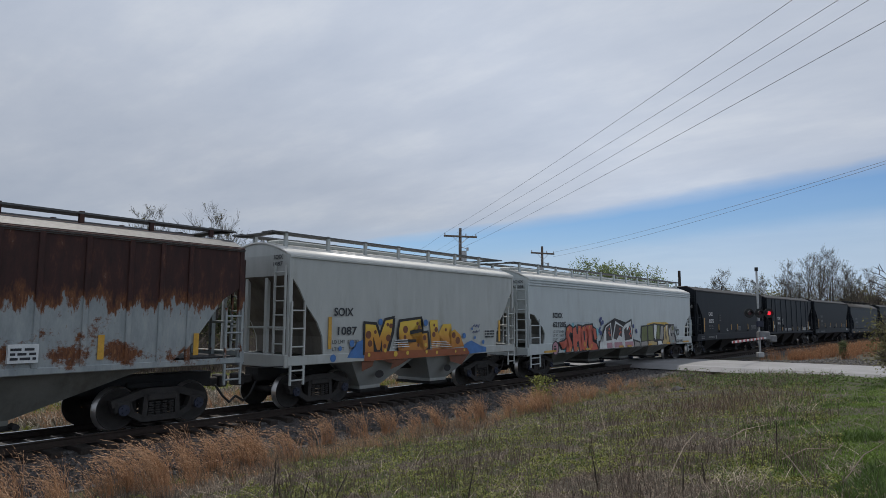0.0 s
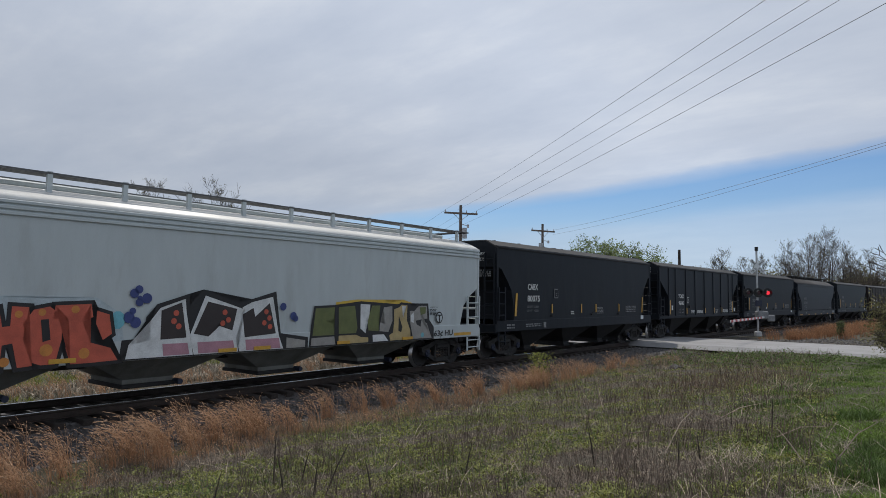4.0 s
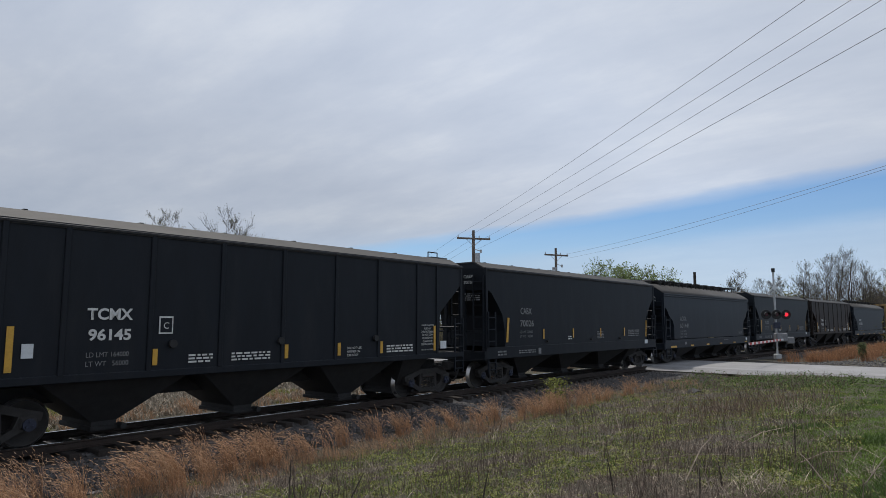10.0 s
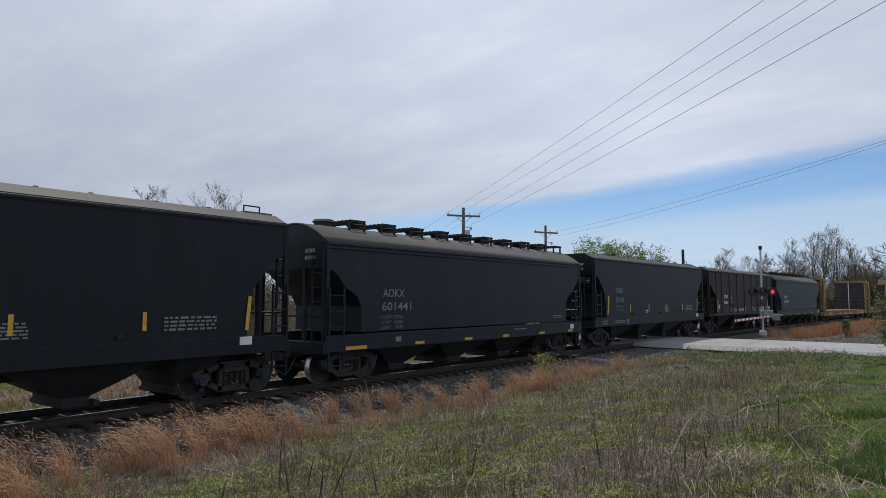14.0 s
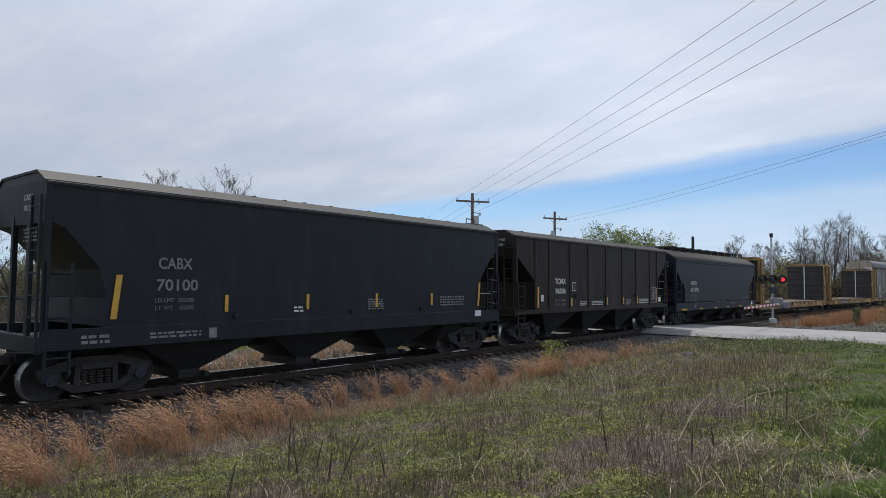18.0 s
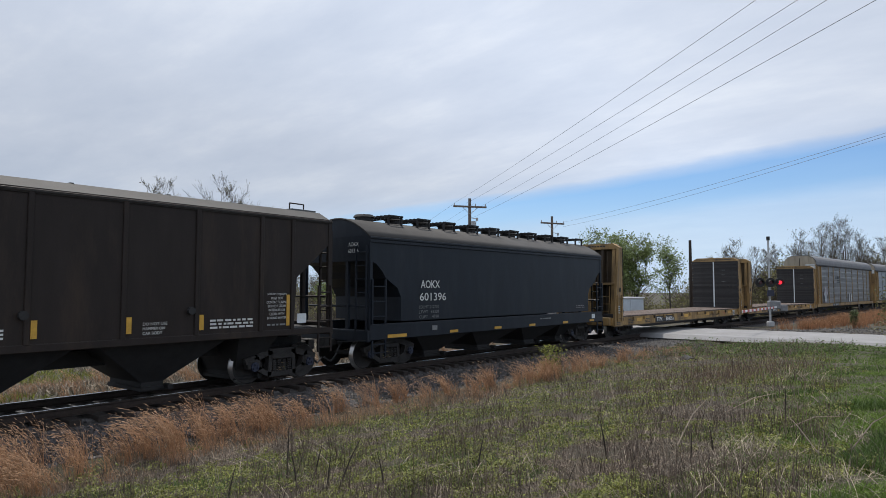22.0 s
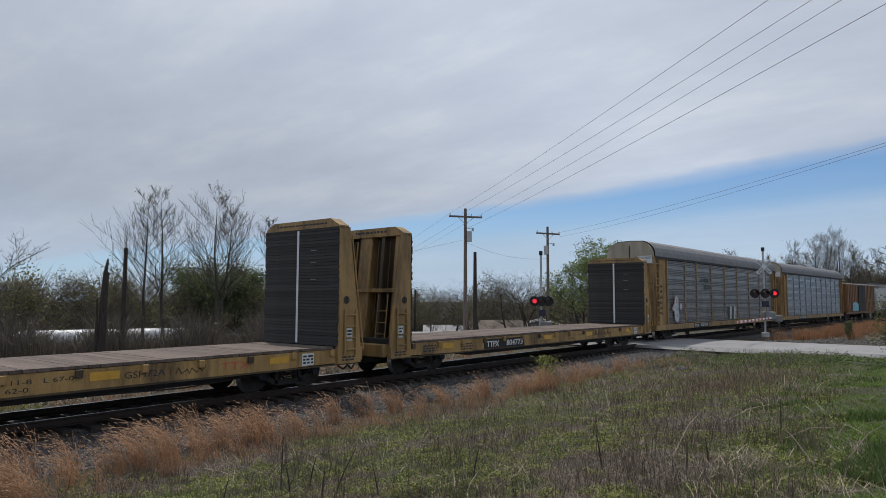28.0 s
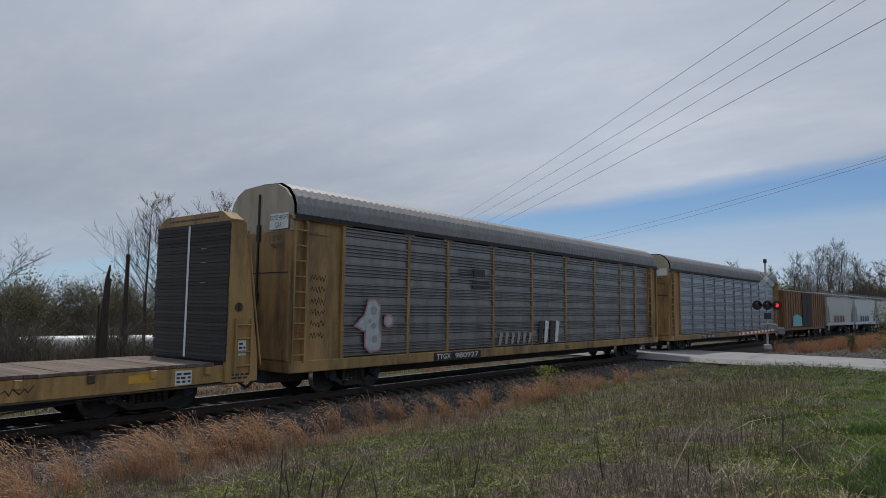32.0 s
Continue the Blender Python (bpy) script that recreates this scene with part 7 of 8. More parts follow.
def tree(name, label, x, y, z, height, seed, leafm=None, nleaf=0, leaf=0.07, spread=0.5, up=0.6, depth=4, jitter=0.5, stems=1, group="trees behind the track", leader=False):
    rnd = random.Random(seed)
    S, tips = [], []
    for k in range(stems):
        if leader:
            leader_out(rnd, S, tips, Vector((0.5 * k, 0.4 * k, -0.2)), height * (1 - 0.12 * k), height * 0.011 + 0.02, (rnd.gauss(0, 0.04 + 0.05 * k), rnd.gauss(0, 0.04 + 0.05 * k)))
            continue
        branch_out(rnd, S, tips, Vector((0.25 * k, 0.1 * k, -0.2)), Vector((rnd.gauss(0, 0.06 * (1 + 2 * k)), rnd.gauss(0, 0.06 * (1 + 2 * k)), 1)).normalized(), height * 0.5, height * 0.011 + 0.02, depth, spread, up)
    S = np.array(S)
    top = S[:, 6].max()
    S *= height / top
    S[:, [3, 7]] = np.maximum(S[:, [3, 7]], 0.008)
    tips = np.array(tips) * height / top
    t = thing(name, label, "tree", group, pose(x, y, z, 0, 0, rnd.uniform(0, 360)))
    big = S[:, 3] > 0.035
    V, F = tubes(S[big], 6)
    sheet("trunk", V, F, M_bark, kind="", parent=t)
    V, F = tubes(S[~big], 3)
    sheet("twig_crown", V, F, M_twig, kind="stuff", parent=t)
    if leafm:
        C = tips[RNG.integers(0, len(tips), nleaf)] + RNG.normal(size=(nleaf, 3)) * jitter
        V, F = leaves(C, RNG.uniform(leaf * 0.6, leaf * 1.3, nleaf))
        sheet("leaves", V, F, leafm, kind="stuff", parent=t)
    return t


def put_tree(az, dist, top, *args, **kw):
    x, y, z = polar(az, dist)
    return tree(args[0], args[1], x, y, z, top - z, *args[2:], **kw)


BARE, GREEN = "tall bare tree with thin spring twigs", "rounded tree in fresh green leaf"
put_tree(27.7, 55, 11.0, "bare_tree", BARE, 1, M_bud, 900, leaf=0.045, jitter=0.07, leader=True, spread=0.38, up=1.0)
put_tree(29.4, 56, 11.7, "bare_tree", BARE, 2, M_bud, 800, leaf=0.045, jitter=0.07, leader=True, spread=0.36, up=1.0)
put_tree(33.5, 52, 11.5, "bare_tree", BARE, 3, M_bud, 1800, leaf=0.05, jitter=0.1, leader=True, spread=0.48, up=0.8, stems=2)
put_tree(38.6, 60, 10.2, "bare_tree", BARE, 5, M_bud, 700, leaf=0.045, jitter=0.07, leader=True, spread=0.4, up=0.9)
put_tree(18.3, 50, 6.9, "bare_tree", "small bare tree with spreading twigs", 6, M_bud, 300, leaf=0.04, jitter=0.07, spread=0.5, up=0.6)
put_tree(31.8, 66, 6.2, "evergreen_tree", "dense dark green tree behind bare trunks", 7, M_ever, 15000, leaf=0.11, spread=0.6, up=0.5, jitter=0.35, stems=3)
put_tree(34.8, 66, 6.0, "evergreen_tree", "dense dark green tree behind bare trunks", 8, M_ever, 15000, leaf=0.11, spread=0.6, up=0.5, jitter=0.35, stems=3)
put_tree(41.9, 66, 3.9, "green_tree", "small round green tree", 9, M_leaf, 6000, leaf=0.1, spread=0.6, up=0.5, jitter=0.2, stems=2)
put_tree(66.4, 66, 8.7, "green_tree", GREEN, 10, M_leaf, 15000, leaf=0.1, spread=0.6, up=0.5, jitter=0.16, stems=3)
put_tree(68.6, 68, 8.0, "green_tree", GREEN, 12, M_leaf, 11000, leaf=0.1, spread=0.6, up=0.5, jitter=0.16, stems=2)
put_tree(64.6, 66, 6.6, "green_tree", GREEN, 15, M_leaf, 6000, leaf=0.1, spread=0.6, up=0.5, jitter=0.16, stems=2)
put_tree(71.3, 72, 6.7, "green_tree", "slender tree in thin green leaf", 13, M_leaf, 2500, leaf=0.11, leader=True, spread=0.5, up=0.7, jitter=0.4)
for k, (az, dist, top) in enumerate([(48.6, 84, 4.9), (51.3, 80, 4.6), (53.4, 84, 4.4), (55.6, 78, 6.3), (59.6, 84, 6.9), (61.3, 82, 5.6), (63.0, 86, 5.2)]):
    put_tree(az, dist, top, "bare_tree", "dark spreading bare tree by the houses", 70 + k, M_bud, 900, leaf=0.06, spread=0.55, up=0.5, jitter=0.2)
put_tree(58.0, 82, 5.8, "bare_tree", "dark spreading bare tree by the houses", 14, M_bud, 900, leaf=0.07, spread=0.6, up=0.4)
put_tree(47.5, 95, 5.6, "budding_tree", "tree with pale green buds", 16, M_bud, 3500, leaf=0.11, leader=True, spread=0.5, up=0.6, jitter=0.5)
put_tree(45.5, 98, 5.2, "bare_tree", "distant bare tree behind the houses", 17, M_bud, 700, leaf=0.08, spread=0.5)
for k, (az, dist, top) in enumerate([(76.2, 85, 8.6), (77.3, 90, 7.8), (79.2, 96, 8.7), (80.8, 106, 11.0), (82.0, 112, 12.6), (82.9, 120, 14.5), (83.8, 122, 13.8), (85.2, 136, 12.0), (86.6, 146, 12.6), (88.0, 165, 13.0), (75.0, 95, 7.0), (84.6, 130, 12.5), (81.4, 110, 10.0)]):
    put_tree(az, dist, top, "bare_tree", "tall bare tree at the edge of the wood", 30 + k, M_bud, 500, leaf=0.085, leader=True, spread=0.42, up=0.9, stems=2, jitter=0.2, group="trees of the far wood")
put_tree(89.6, 17, 5.2, "bare_tree", "bare branches beside the field", 61, None, 0, spread=0.55, up=0.4)
put_tree(88.3, 33, 2.7, "shrub", "pale flowering green shrub beside the road", 62, M_bud, 7000, leaf=0.05, spread=0.6, up=0.4, stems=4, jitter=0.25)
put_tree(84.2, 50, 1.1, "cedar_bush", "small dark green cedar bush in the brown grass", 63, M_ever, 1100, leaf=0.05, spread=0.4, up=1.0, stems=1, jitter=0.07)


for k, (az, dist, top, m, nl) in enumerate([(11.5, 60, 4.6, M_bud, 2500), (14.0, 66, 5.2, M_bud, 2500), (16.6, 62, 5.0, M_bud, 2500), (19.3, 58, 4.4, M_bud, 2250), (21.5, 70, 5.6, M_bud, 2500), (23.4, 72, 5.0, M_bud, 2500), (26.3, 70, 5.4, M_bud, 2500), (28.4, 74, 5.2, M_bud, 2250), (30.0, 62, 3.8, M_bud, 1500), (36.6, 62, 4.2, M_bud, 1750), (38.2, 70, 5.0, M_bud, 2000), (40.2, 76, 4.9, M_bud, 2250), (43.6, 78, 4.6, M_bud, 2000), (46.2, 82, 4.8, M_leaf, 3500), (49.5, 95, 4.4, M_bud, 1750), (52.0, 98, 4.2, M_bud, 1750), (56.8, 100, 4.6, M_bud, 1750)]):
    put_tree(az, dist, top, "bushy_tree", "low bushy tree with olive spring buds" if m is M_bud else "low bushy tree in light green leaf", 90 + k, m, nl, leaf=0.085, spread=0.6, up=0.5, jitter=0.2, stems=3)


for k, az in enumerate((42.4, 44.6, 46.0, 47.9, 49.0, 50.4, 51.8, 52.9, 54.6, 56.2, 57.4, 58.7, 60.3, 61.8, 63.4, 64.4)):
    put_tree(az, 86 + 9 * ((k * 7) % 4), (5.2, 4.3, 5.8, 4.7, 5.0)[k % 5] + (0.6 if az > 57 else 0), "bare_tree", "grey-brown branching tree with the first green buds", 130 + k, M_leaf if k % 4 == 1 else M_bud, 2200 if k % 4 == 1 else 700, leaf=0.085, spread=0.58, up=0.5, jitter=0.18, stems=2)


def thicket(name, label, specs, twigm):
    """Brush: thin upright stems and specks of leaf along a belt; specs: az0, az1, dist0, dist1, height, stems, specks, leaf material."""
    for az0, az1, d0, d1, h, ns, nl, lm in specs:
        az = np.radians(RNG.uniform(az0, az1, ns))
        d = RNG.uniform(d0, d1, ns)
        P = np.stack([d * np.sin(az), d * np.cos(az)], 1)
        Z = np.array([rise(x, y) for x, y in P])
        P = np.column_stack([P, Z])
        hh = h * RNG.uniform(0.45, 1.05, ns) * (0.75 + 0.3 * np.sin(az * 60))
        V, F = blades(P, hh, np.full(ns, 0.004 + d0 * (0.00025 if d0 < 90 else 0.0008)), RNG.uniform(0.05, 0.9, ns), segs=3, bend=0.6)
        sheet(name, V, F, twigm, label, "brush")
        if nl:
            k = RNG.integers(0, ns, nl)
            C = P[k] + np.column_stack([RNG.normal(size=(nl, 2)) * 0.6, hh[k] * RNG.uniform(0.1, 1.0, nl)])
            V, F = leaves(C, RNG.uniform(0.05, 0.13, nl) * min(d0 / 45, 2.6))
            sheet("brush_leaves", V, F, lm, "sparse spring leaves on brush", "foliage")


thicket("brush", "tangled grey-brown brush behind the track", [
    (10, 42, 41, 48, 3.3, 9000, 1500, M_bud), (10, 47, 66, 74, 6.0, 16000, 9000, M_bud), (38, 47, 50, 58, 4.0, 3000, 4000, M_bud), (6, 48, 100, 125, 12.5, 9000, 50000, M_bud), (44, 68, 125, 150, 12.5, 8000, 42000, M_bud), (10, 30, 66, 80, 6.2, 6000, 4000, M_bud), (10, 46, 75, 95, 7.8, 6000, 13000, M_bud), (42, 64, 112, 124, 9.0, 5000, 20000, M_bud), (40, 64, 140, 160, 11.0, 5000, 26000, M_ever),
    (62, 78, 75, 95, 4.2, 4000, 9000, M_bud), (74, 80, 86, 110, 6.5, 5000, 12000, M_bud), (80, 84, 108, 135, 8.5, 5000, 12000, M_bud), (84, 90, 145, 180, 10.0, 6000, 14000, M_bud), (79, 84, 108, 130, 6.5, 2000, 8000, M_leaf), (76, 84, 120, 150, 9.0, 3000, 9000, M_ever), (84, 92, 175, 200, 12.0, 3000, 9000, M_ever), (64, 78, 100, 130, 7.0, 4000, 9000, M_bud)], M_brush)


# ---- the field ----
def sampled(f, x0=-4.0, x1=44.0, y0=-4.0, y1=38.0, step=0.2):
    """f on a grid, read between its nodes: quick for many points."""
    gx, gy = np.arange(x0, x1, step), np.arange(y0, y1, step)
    G = np.array([[f(a, b) for b in gy] for a in gx])

    def read(x, y):
        u, v = np.clip((x - x0) / step, 0, len(gx) - 1.001), np.clip((y - y0) / step, 0, len(gy) - 1.001)
        i, j = u.astype(int), v.astype(int)
        a, b = u - i, v - j
        return (G[i, j] * (1 - b) + G[i, j + 1] * b) * (1 - a) + (G[i + 1, j] * (1 - b) + G[i + 1, j + 1] * b) * a
    return read


RISE = sampled(rise)
WAVES = sampled(lambda a, b: noise.noise((a * 0.5, b * 0.5, 7)))


def field_points(n, az0, az1, d0, d1, keep=None, power=1.0):
    """Points by bearing and distance from the camera's foot, thinning out with distance."""
    az = np.radians(RNG.uniform(az0, az1, n))
    d = d0 * (d1 / d0) ** (RNG.random(n) ** power)
    x, y = d * np.sin(az), d * np.cos(az)
    off = SIDE - RAD + np.sqrt(np.maximum((RAD + HALF) ** 2 - np.maximum(x - Q0, 0) ** 2, 0)) - y
    lawn = y - (1.7 + 0.13 * (x - 8)) + 1.3 * WAVES(x, y)
    ok = (off > 3.4) & ~((x > 35.0) & (x < 42.7))
    if keep is not None:
        ok &= keep(x, y, off, lawn)
    x, y = x[ok], y[ok]
    return np.column_stack([x, y, RISE(x, y) - 0.02])


def patch(P, scale, seed):
    return sampled(lambda a, b: noise.noise((a * scale, b * scale, seed)))(P[:, 0], P[:, 1])


def cover(name, label, P, h0, h1, w, lean, mat, segs=2, thin=0.0006, category="grass"):
    n = len(P)
    dist = np.hypot(P[:, 0], P[:, 1])
    V, F = blades(P, RNG.uniform(h0, h1, n), w * RNG.uniform(0.6, 1.3, n) + thin * dist * 0.4, RNG.uniform(0.1, lean, n), segs=segs)
    sheet(name, V, F, mat, label, category)


def mat_leaves(name, label, P, tall, size, mat):
    """Leaves of low weeds in mounds, most of them facing up."""
    n = len(P)
    hill = np.clip(0.3 + 1.1 * patch(P, 1.7, 51) + 0.9 * patch(P, 4.5, 52), 0.05, 1.2)
    C = P + np.column_stack([RNG.normal(size=(n, 2)) * 0.02, 0.015 + tall * hill * RNG.random(n) ** 0.6])
    up = RNG.normal(size=(n, 3)) * 0.55 + (0, 0, 1)
    a = np.cross(up, RNG.normal(size=(n, 3)))
    a /= np.linalg.norm(a, axis=1)[:, None]
    b = np.cross(up, a)
    b /= np.linalg.norm(b, axis=1)[:, None]
    s = (RNG.uniform(size[0], size[1], n) + 0.00055 * np.hypot(P[:, 0], P[:, 1]))[:, None]
    V = np.stack([C - a * s, C + b * s * 0.45, C + a * s, C - b * s * 0.45], 1).reshape(-1, 3)
    sheet(name, V, np.arange(4 * n).reshape(n, 4), mat, label, "weeds")


mixed = lambda x, y, o, l: (l > -0.8) & (o > 4.3)
P = field_points(300000, 15, 89, 5.5, 36, mixed)
pn, pf = patch(P, 0.45, 2), patch(P, 1.9, 3)
green = 0.55 * pn + 0.5 * pf + 0.45 * patch(P, 6.0, 4) + 0.1
mat_leaves("weed_leaves", "low mounds of yellow-green weed leaves", P[green > -0.05], 0.15, (0.010, 0.024), M_weed)
cover("weeds", "low green blades on the rough field", P[green > 0.1][::5], 0.04, 0.15, 0.004, 1.5, M_tuft)
cover("dry_grass", "dry grey-brown grass among the weeds", P[green < 0.06], 0.03, 0.12, 0.0028, 2.2, M_litter, segs=3)
# thin upright dead stalks, in drifts
P = field_points(34000, 15, 87, 5.5, 30, mixed)
ps = 0.6 * patch(P, 0.55, 9) + 0.5 * patch(P, 2.3, 19) + RNG.normal(size=len(P)) * 0.15
cover("dead_stalks", "thin upright brown dead weed stalks in the field", P[ps > 0.0], 0.12, 0.44, 0.0013, 0.45, M_stalk, segs=3)
cover("dark_stalks", "thin dark dead weed stalks in the field", P[ps > 0.2][::5], 0.18, 0.5, 0.0014, 0.4, M_darkstalk, segs=3)
cover("pale_stalks", "pale dead weed stalks in the field", P[ps < 0.1][::9], 0.10, 0.34, 0.0014, 0.9, M_dead, segs=3)
P = field_points(3600, 25, 88, 6, 26, lambda x, y, o, l: (l > -1.6) & (o > 4.9))
cover("fallen_straw", "pale bent straw lying in the field", P[patch(P, 0.7, 12) > 0.0], 0.10, 0.4, 0.0028, 2.8, M_dead, segs=4)
# russet dead stems before the bank of the road
x0, y0 = 18.2, 4.6
n = 900
P = np.column_stack([x0 + RNG.normal(size=n) * 2.2, y0 + RNG.normal(size=n) * 1.0])
P = np.column_stack([P, RISE(P[:, 0], P[:, 1])])
cover("russet_stems", "russet dead stems in a loose stand", P, 0.15, 0.6, 0.0012, 0.7, M_russet, segs=3)
# the mown grass
P = field_points(300000, 50, 91, 6, 36, lambda x, y, o, l: l < 0.5)
pn = patch(P, 0.9, 41)
cover("lawn", "bright mown green grass", P, 0.025, 0.085, 0.0042, 1.4, M_lawn)
mat_leaves("clover", "small clover leaves in the mown grass", P[pn > 0.02][::3], 0.05, (0.006, 0.014), M_lawn)
cover("lawn_tufts", "longer darker green tufts in the lawn", P[pn > 0.34], 0.08, 0.2, 0.005, 1.0, M_tuft)
cover("lawn_litter", "short dry bits in the lawn", P[pn < -0.15][::5], 0.02, 0.08, 0.0028, 2.2, M_litter)
# green scrub on the edge of the road
n = 9000
P = np.column_stack([RNG.uniform(24, 34.0, n), RNG.uniform(-3, 8.2, n)])
P = P[P[:, 0] - 31.2 + 0.35 * P[:, 1] + RNG.normal(size=len(P)) * 1.1 > 0]
P = np.column_stack([P, RISE(P[:, 0], P[:, 1])])
mat_leaves("road_edge_weeds", "dark green weeds along the edge of the road", P, 0.34, (0.02, 0.045), M_tuft)

n = 5200
P = np.column_stack([RNG.uniform(25.5, 35.0, n), RNG.uniform(3.5, 10.4, n)])
P = np.column_stack([P, RISE(P[:, 0], P[:, 1])])
P = P[patch(P, 0.6, 77) > -0.15]
mat_leaves("bank_weeds", "dark green and brown weeds on the bank of the road", P, 0.42, (0.02, 0.04), M_tuft)
cover("bank_straw", "tangled brown straw on the bank of the road", P[::3], 0.15, 0.5, 0.003, 1.4, M_stalk, segs=3)


def sedge(name, label, centres, nb, h0, h1, mat, plume=0, bow=1.0, spread=0.075):
    """Tufts of tall orange grass whose tips bow the way the train runs, with feathery seed heads."""
    Ps, Hs, Ls, As = [], [], [], []
    for x, y, s in centres:
        n = int(nb * s)
        p = np.column_stack([x + RNG.normal(size=n) * spread * s, y + RNG.normal(size=n) * spread * s])
        Ps.append(np.column_stack([p, np.full(n, rise(x, y) - 0.03)]))
        top = (h0 + (h1 - h0) * RNG.random()) * (0.6 + 0.4 * s)
        Hs.append(top * RNG.beta(3.2, 1.2, n))
        Ls.append(np.abs(RNG.normal(0.34 + 0.3 * RNG.random(), 0.16, n)) * bow)
        As.append(np.pi + RNG.normal(0, 0.25) + RNG.normal(size=n) * 0.6)
    P, H, lean, az = np.concatenate(Ps), np.concatenate(Hs), np.concatenate(Ls), np.concatenate(As)
    n = len(P)
    d = np.column_stack([np.cos(az), np.sin(az), np.zeros(n)])
    dist = np.hypot(P[:, 0], P[:, 1])
    fa = RNG.uniform(0, np.pi, n)
    side = np.column_stack([np.cos(fa), np.sin(fa), np.zeros(n)])
    up = np.array([0, 0, 1.0])

    def at(u, k=slice(None)):
        return P[k] + d[k] * (lean[k] * H[k] * (0.22 * u + 0.78 * u ** 3))[:, None] + up * (H[k] * (u - 0.22 * lean[k] * u ** 3))[:, None]

    w = 0.0016 + 0.00016 * dist
    V = []
    for k in range(5):
        c = at(np.full(n, k / 5))
        V += [c - side * (w * (1 - 0.14 * k))[:, None], c + side * (w * (1 - 0.14 * k))[:, None]]
    V.append(at(np.ones(n)))
    V = np.stack(V, 1).reshape(-1, 3)
    T = [[2 * k, 2 * k + 1, 2 * k + 3, 2 * k + 2] for k in range(4)]
    base = (np.arange(n) * 11)[:, None]
    F = (base[:, :, None] + np.array(T)[None]).reshape(-1, 4).tolist() + (base + np.array([8, 9, 10])[None]).tolist()
    sheet(name, V, F, mat, label, "grass")
    if not plume:
        return
    k = np.repeat(np.arange(n), plume)
    u = RNG.uniform(0.42, 0.98, len(k))
    a, b = at(u, k), at(u + 0.055, k)
    a = a + RNG.normal(size=a.shape) * 0.006
    m = (a + b) / 2
    s = np.cross(b - a, RNG.normal(size=a.shape))
    s /= np.maximum(np.linalg.norm(s, axis=1), 1e-6)[:, None]
    s *= (RNG.uniform(0.002, 0.0045, len(k)) + 0.00022 * dist[k])[:, None]
    V = np.stack([a, m + s, b, m - s], 1).reshape(-1, 3)
    sheet("seed_heads", V, np.arange(4 * len(k)).reshape(-1, 4), M_fluff, "feathery pale orange seed heads on tall grass", "grass")


# stands of tall grass along the foot of the ballast: along the track, off its middle, size
rnd = random.Random(8)
STANDS = [(1.2, 4.9, 1.2), (2.4, 5.3, 1.1), (3.6, 5.4, 0.9), (4.6, 4.9, 0.8), (2.2, 4.2, 1.3), (3.3, 4.5, 1.5), (3.9, 3.9, 1.3), (5.0, 3.8, 0.6), (5.8, 3.8, 0.8), (5.9, 4.7, 0.9), (6.6, 4.3, 1.3), (7.6, 4.0, 1.4), (8.4, 4.2, 0.7), (8.9, 3.6, 1.2), (9.2, 4.1, 1.0), (10.7, 3.6, 0.7), (12.0, 3.5, 0.6), (12.8, 3.7, 0.7), (14.5, 4.0, 0.7), (15.3, 4.2, 0.6), (16.3, 4.4, 0.7), (17.4, 4.7, 0.6), (18.1, 5.2, 1.0), (18.5, 5.0, 1.0), (19.6, 4.6, 0.5), (20.8, 4.7, 0.5), (22.5, 4.6, 0.5), (24.5, 4.8, 0.5)]
cs, low = [], []
for q, o, s in STANDS:
    for k in range(max(2, int(6.5 * s))):
        x, y, _ = on_track(q + rnd.gauss(0, 0.2 * s), -o + rnd.gauss(0, 0.22 * s))
        cs.append((x, y, s ** 0.5 * rnd.uniform(0.45, 1.15)))
for i in range(40):
    x, y, _ = on_track(0 + 27 * rnd.random(), -rnd.uniform(3.5, 4.9))
    cs.append((x, y, rnd.uniform(0.25, 0.6)))
for i in range(900):
    q = -1 + 31 * rnd.random() ** 1.2
    x, y, _ = on_track(q, -abs(rnd.gauss(4.75, 0.55)))
    if noise.noise((x * 1.1, y * 1.1, 20)) > -0.25:
        low.append((x, y, rnd.uniform(0.4, 1.1)))
sedge("broom_sedge", "tall orange-tan grass bowing beside the track", cs, 40, 0.72, 1.08, M_sedge, plume=7, bow=1.3)
sedge("short_tan_grass", "short dull tan grass at the foot of the ballast", low[::2], 26, 0.16, 0.42, M_dulltan, bow=1.6, spread=0.13)
sedge("short_sedge", "short orange-tan grass at the foot of the ballast", low[1::2], 20, 0.2, 0.5, M_sedge, plume=2, bow=1.3, spread=0.12)
cs = []
for i in range(420):
    q = 44 + 60 * rnd.random()
    x, y, _ = on_track(q, -rnd.uniform(3.8, 10))
    if not (x < 49 and y < 10.8):
        cs.append((x, y, rnd.uniform(0.6, 1.2)))
sedge("far_brown_grass", "dense russet grass beyond the road", cs, 40, 0.6, 1.2, M_rust, plume=1, spread=0.2)
cs = []
for i in range(520):
    q = -12 + 50 * rnd.random()
    x, y, _ = on_track(q, rnd.uniform(2.9, 8))
    cs.append((x, y, rnd.uniform(0.4, 1.0)))
sedge("tan_grass", "short tan grass on the far side of the track", cs, 34, 0.3, 0.8, M_sedge, plume=3, spread=0.13)
az = np.radians(RNG.uniform(8, 75, 80000))
d = RNG.uniform(17, 48, 80000)
P = np.column_stack([d * np.sin(az), d * np.cos(az)])
o = P[:, 1] - np.array([on_track(a)[1] for a in P[:, 0]])
P = P[(o > 2.6 + HALF) & ~((P[:, 0] > 34) & (P[:, 0] < 43))]
P = np.column_stack([P, [rise(a, b) for a, b in P]])
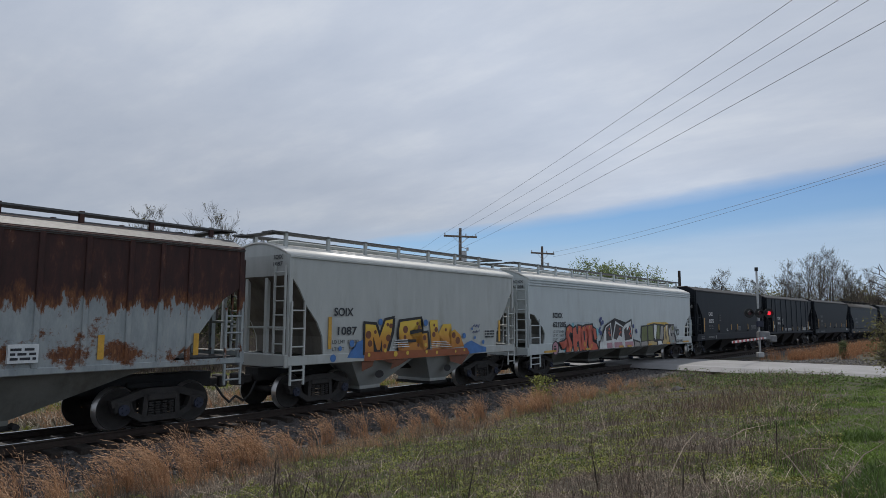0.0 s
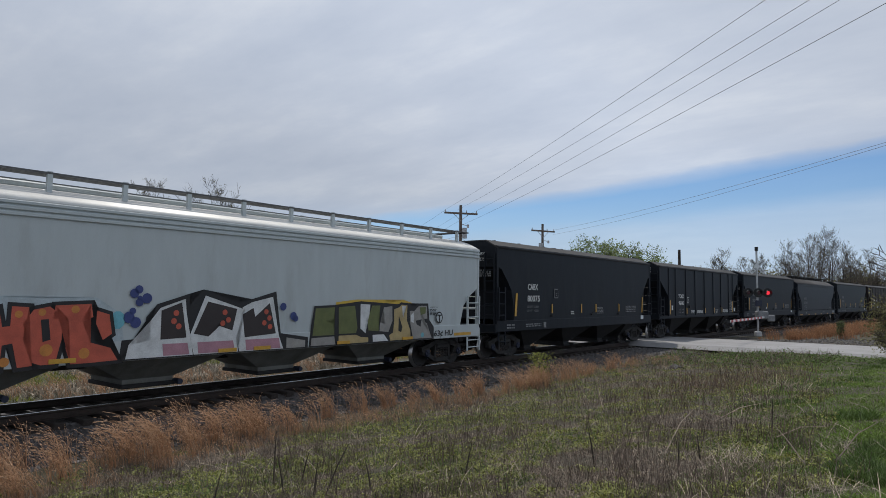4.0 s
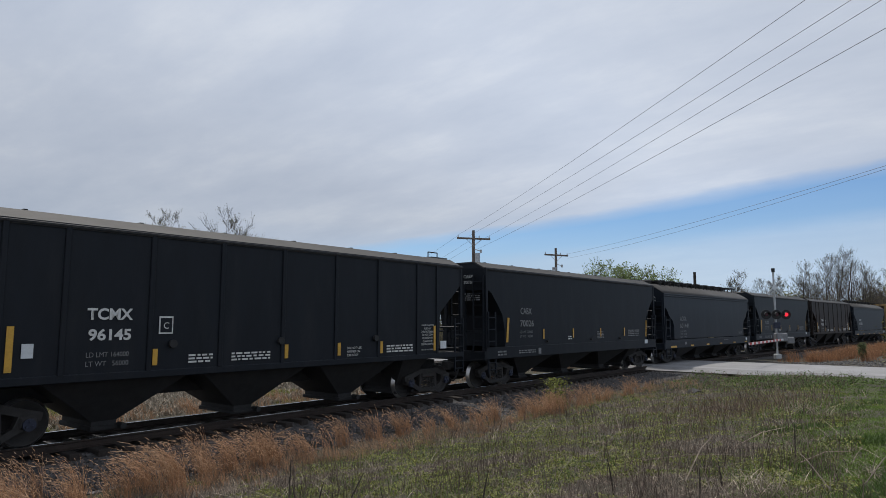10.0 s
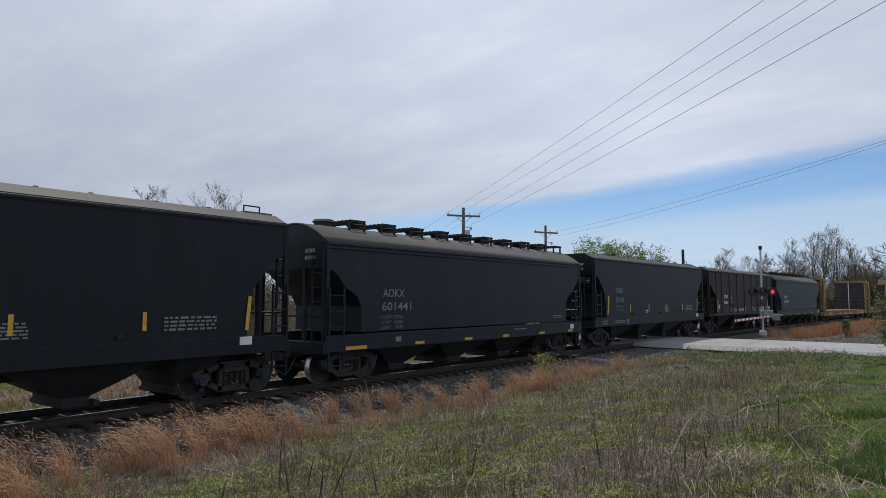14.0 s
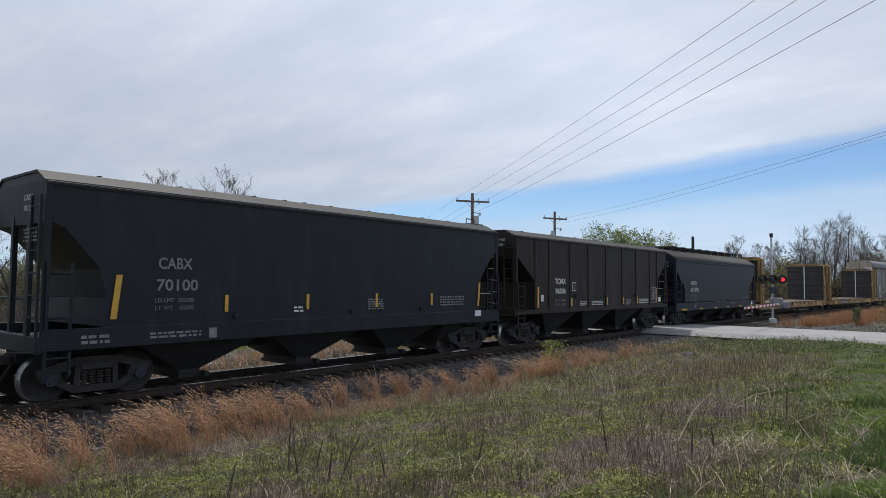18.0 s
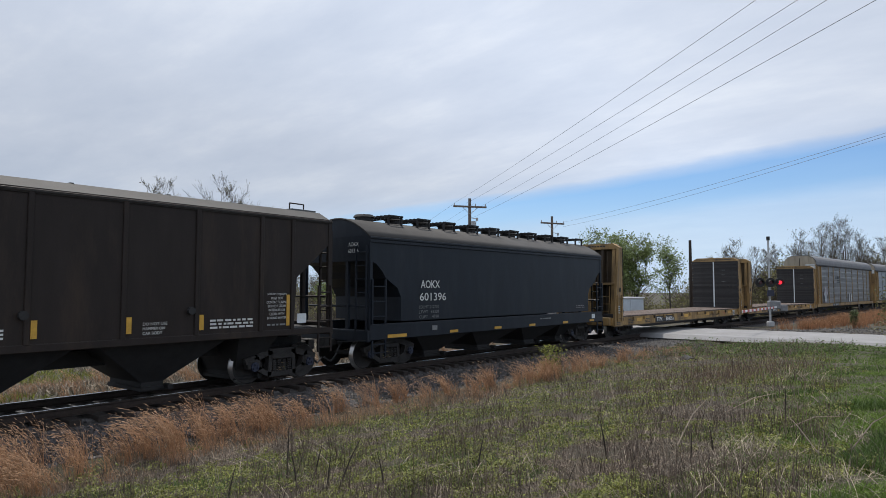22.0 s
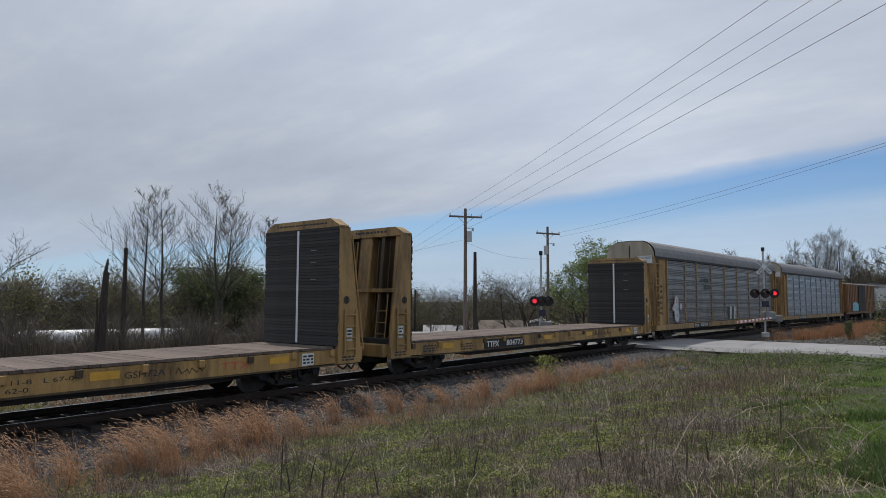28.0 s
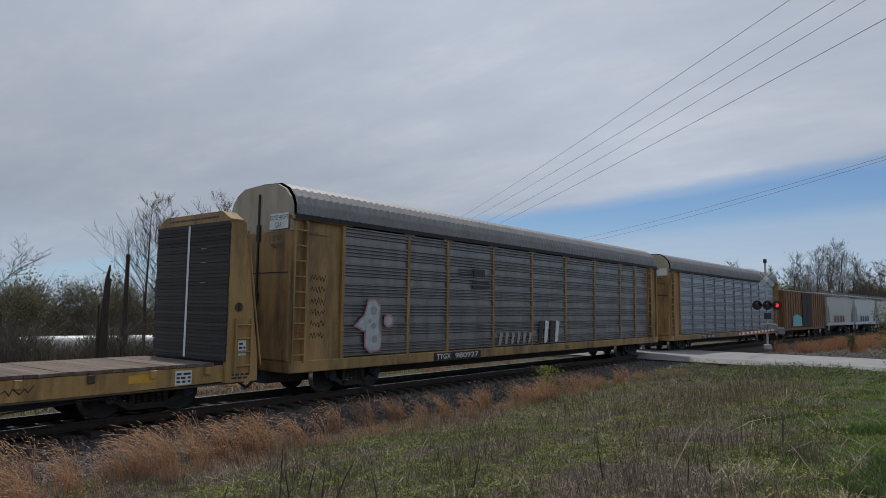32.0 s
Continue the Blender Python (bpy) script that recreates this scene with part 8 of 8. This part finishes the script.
k = np.array([noise.noise((x * 0.25, y * 0.25, 31)) for x, y, _ in P]) > 0.22
cover("far_side_grass", "green grass on the far side of the track", P[k], 0.08, 0.25, 0.012, 1.2, M_weed)
cover("far_side_straw", "pale straw on the far side of the track", P[~k], 0.08, 0.3, 0.010, 1.5, M_dead)
# dark stalks close to the camera
for az, dd, h, ln in ((43.0, 7.9, 0.62, 0.3), (42.1, 7.9, 0.45, 0.05), (38.8, 8.8, 0.72, 0.02), (39.7, 8.4, 0.5, -0.1), (41.1, 9.0, 0.4, 0.1), (34.0, 8.0, 0.45, 0.1), (47.0, 8.0, 0.4, -0.1), (55.0, 8.2, 0.42, 0.1), (66.0, 8.4, 0.5, -0.1), (72.6, 8.1, 0.34, 0.02), (74.3, 8.7, 0.3, -0.05), (79.5, 10.4, 0.5, 0.02)):
    x, y, z = polar(az, dd)
    bm = bmesh.new()
    rod(bm, (x, y, z - 0.02), (x + ln * 0.4, y - ln * 0.3, z + h * 0.6), 0.013, 0.009, n=5)
    rod(bm, (x + ln * 0.4, y - ln * 0.3, z + h * 0.6), (x + ln * 0.75, y - ln * 0.55, z + h), 0.009, 0.003, n=5)
    rod(bm, (x + ln * 0.2, y - ln * 0.15, z + h * 0.35), (x + ln * 0.2 + 0.06, y, z + h * 0.6), 0.005, 0.002, n=4)
    tagged(part("weed_stalk", bm, M_darkstalk), "dark dead weed stalk standing in the field", "weed", "weed stalks")
# heaps of broken stalks: bearing, distance, width, height, stalks
for az, dd, wd, ht, n in ((77.0, 8.2, 0.34, 0.34, 330), (82.3, 7.0, 0.26, 0.26, 240), (80.2, 16.6, 0.5, 0.5, 170), (79.9, 14.6, 0.5, 0.25, 130), (84.0, 9.2, 0.22, 0.2, 110), (70.5, 9.0, 0.4, 0.16, 150), (49.0, 10.3, 0.5, 0.10, 130), (66.0, 13.5, 0.5, 0.2, 110), (62.0, 17.0, 0.6, 0.22, 90), (86.0, 7.6, 0.2, 0.15, 90)):
    x, y, z = polar(az, dd)
    P = np.column_stack([x + RNG.normal(size=n) * wd, y + RNG.normal(size=n) * wd * 0.6, np.full(n, z + 0.0)])
    P[:, 2] += 0.25 * ht * np.exp(-((P[:, 0] - x) ** 2 + (P[:, 1] - y) ** 2) / wd ** 2)
    V, F = blades(P, ht * RNG.uniform(0.1, 0.8, n) ** 1.3, np.full(n, 0.0018 + 0.00022 * dd), RNG.uniform(0.2, 2.2, n), segs=4, bend=0.25)
    tagged(sheet("dry_clump", V, F, M_dead), "bent heap of pale broken dry stalks", "dry grass", "dry clumps")
# fallen sticks: ground ends and how high the far end is held
for xa, ya, xb, yb, up in ((9.68, 4.09, 10.27, 2.44, 0.05), (9.83, 1.77, 10.08, 1.22, 0.08), (8.38, 1.23, 8.9, 1.62, 0.3), (8.48, 2.83, 10.4, 3.0, 0.35), (8.7, 0.95, 9.69, 0.6, 0.22), (14.2, 4.9, 15.4, 4.2, 0.4), (13.0, 5.6, 13.9, 6.1, 0.35), (11.5, 3.0, 12.8, 2.5, 0.12), (16.8, 5.2, 16.2, 6.0, 0.5), (20.5, 6.4, 19.8, 7.4, 0.55)):
    a, b = Vector((xa, ya, rise(xa, ya) + 0.04)), Vector((xb, yb, rise(xb, yb) + 0.05 + up))
    m = a.lerp(b, 0.55) + Vector((0.02, 0.03, 0.05))
    bm = bmesh.new()
    rod(bm, a, m, 0.009, 0.007, n=5)
    rod(bm, m, b, 0.007, 0.003, n=5)
    tagged(part("fallen_stick", bm, M_litter), "pale dry stick lying in the field", "stick", "fallen sticks")
x, y, _ = on_track(19.3, -4.5)
z = rise(x, y)
n = 500
P = np.column_stack([x + RNG.normal(size=n) * 0.3, y + RNG.normal(size=n) * 0.2, z + RNG.uniform(0.0, 1.0, n)])
V, F = leaves(P, RNG.uniform(0.03, 0.07, n))
sheet("tall_weed", V, F, M_weed, "fresh green tall weed by the track", "weed")
# culvert pipe by the road
x, y, z = polar(72.8, 26)
z -= 0.36
bm = bmesh.new()
N = 16
ring = [[bm.verts.new((r * math.cos(2 * math.pi * i / N), yy, 0.25 + r * math.sin(2 * math.pi * i / N))) for r, yy in ((0.22, 0.8), (0.22, -0.2), (0.19, -0.2), (0.19, 0.8))] for i in range(N)]
for i in range(N):
    for j in range(3):
        bm.faces.new((ring[i][j], ring[(i + 1) % N][j], ring[(i + 1) % N][j + 1], ring[i][j + 1]))
bm.faces.new([r[3] for r in ring])
c = tagged(part("culvert_pipe", bm, M_under), "dark end of a culvert pipe in the bank", "pipe")
c.matrix_basis = pose(x, y, z, 0, 0, -60)


def motions():
    """The train rolls by on its line; every wheelset turns with it."""
    for e, c in TRAIN:
        rows = []
        for i in range(33):
            x, y, h = on_track(c - run(i))
            rows.append((i, pose(x, y, 0, 0, 0, h)))
        walk(e, rows)
    for w, dx in WHEELS:
        rows = []
        for i in range(321):
            t = i / 10
            rows.append((t, Matrix.Translation((dx, 0, 0.462)) @ Matrix.Rotation(-run(t) / 0.457, 4, "Y")))
        walk(w, rows)


motions()
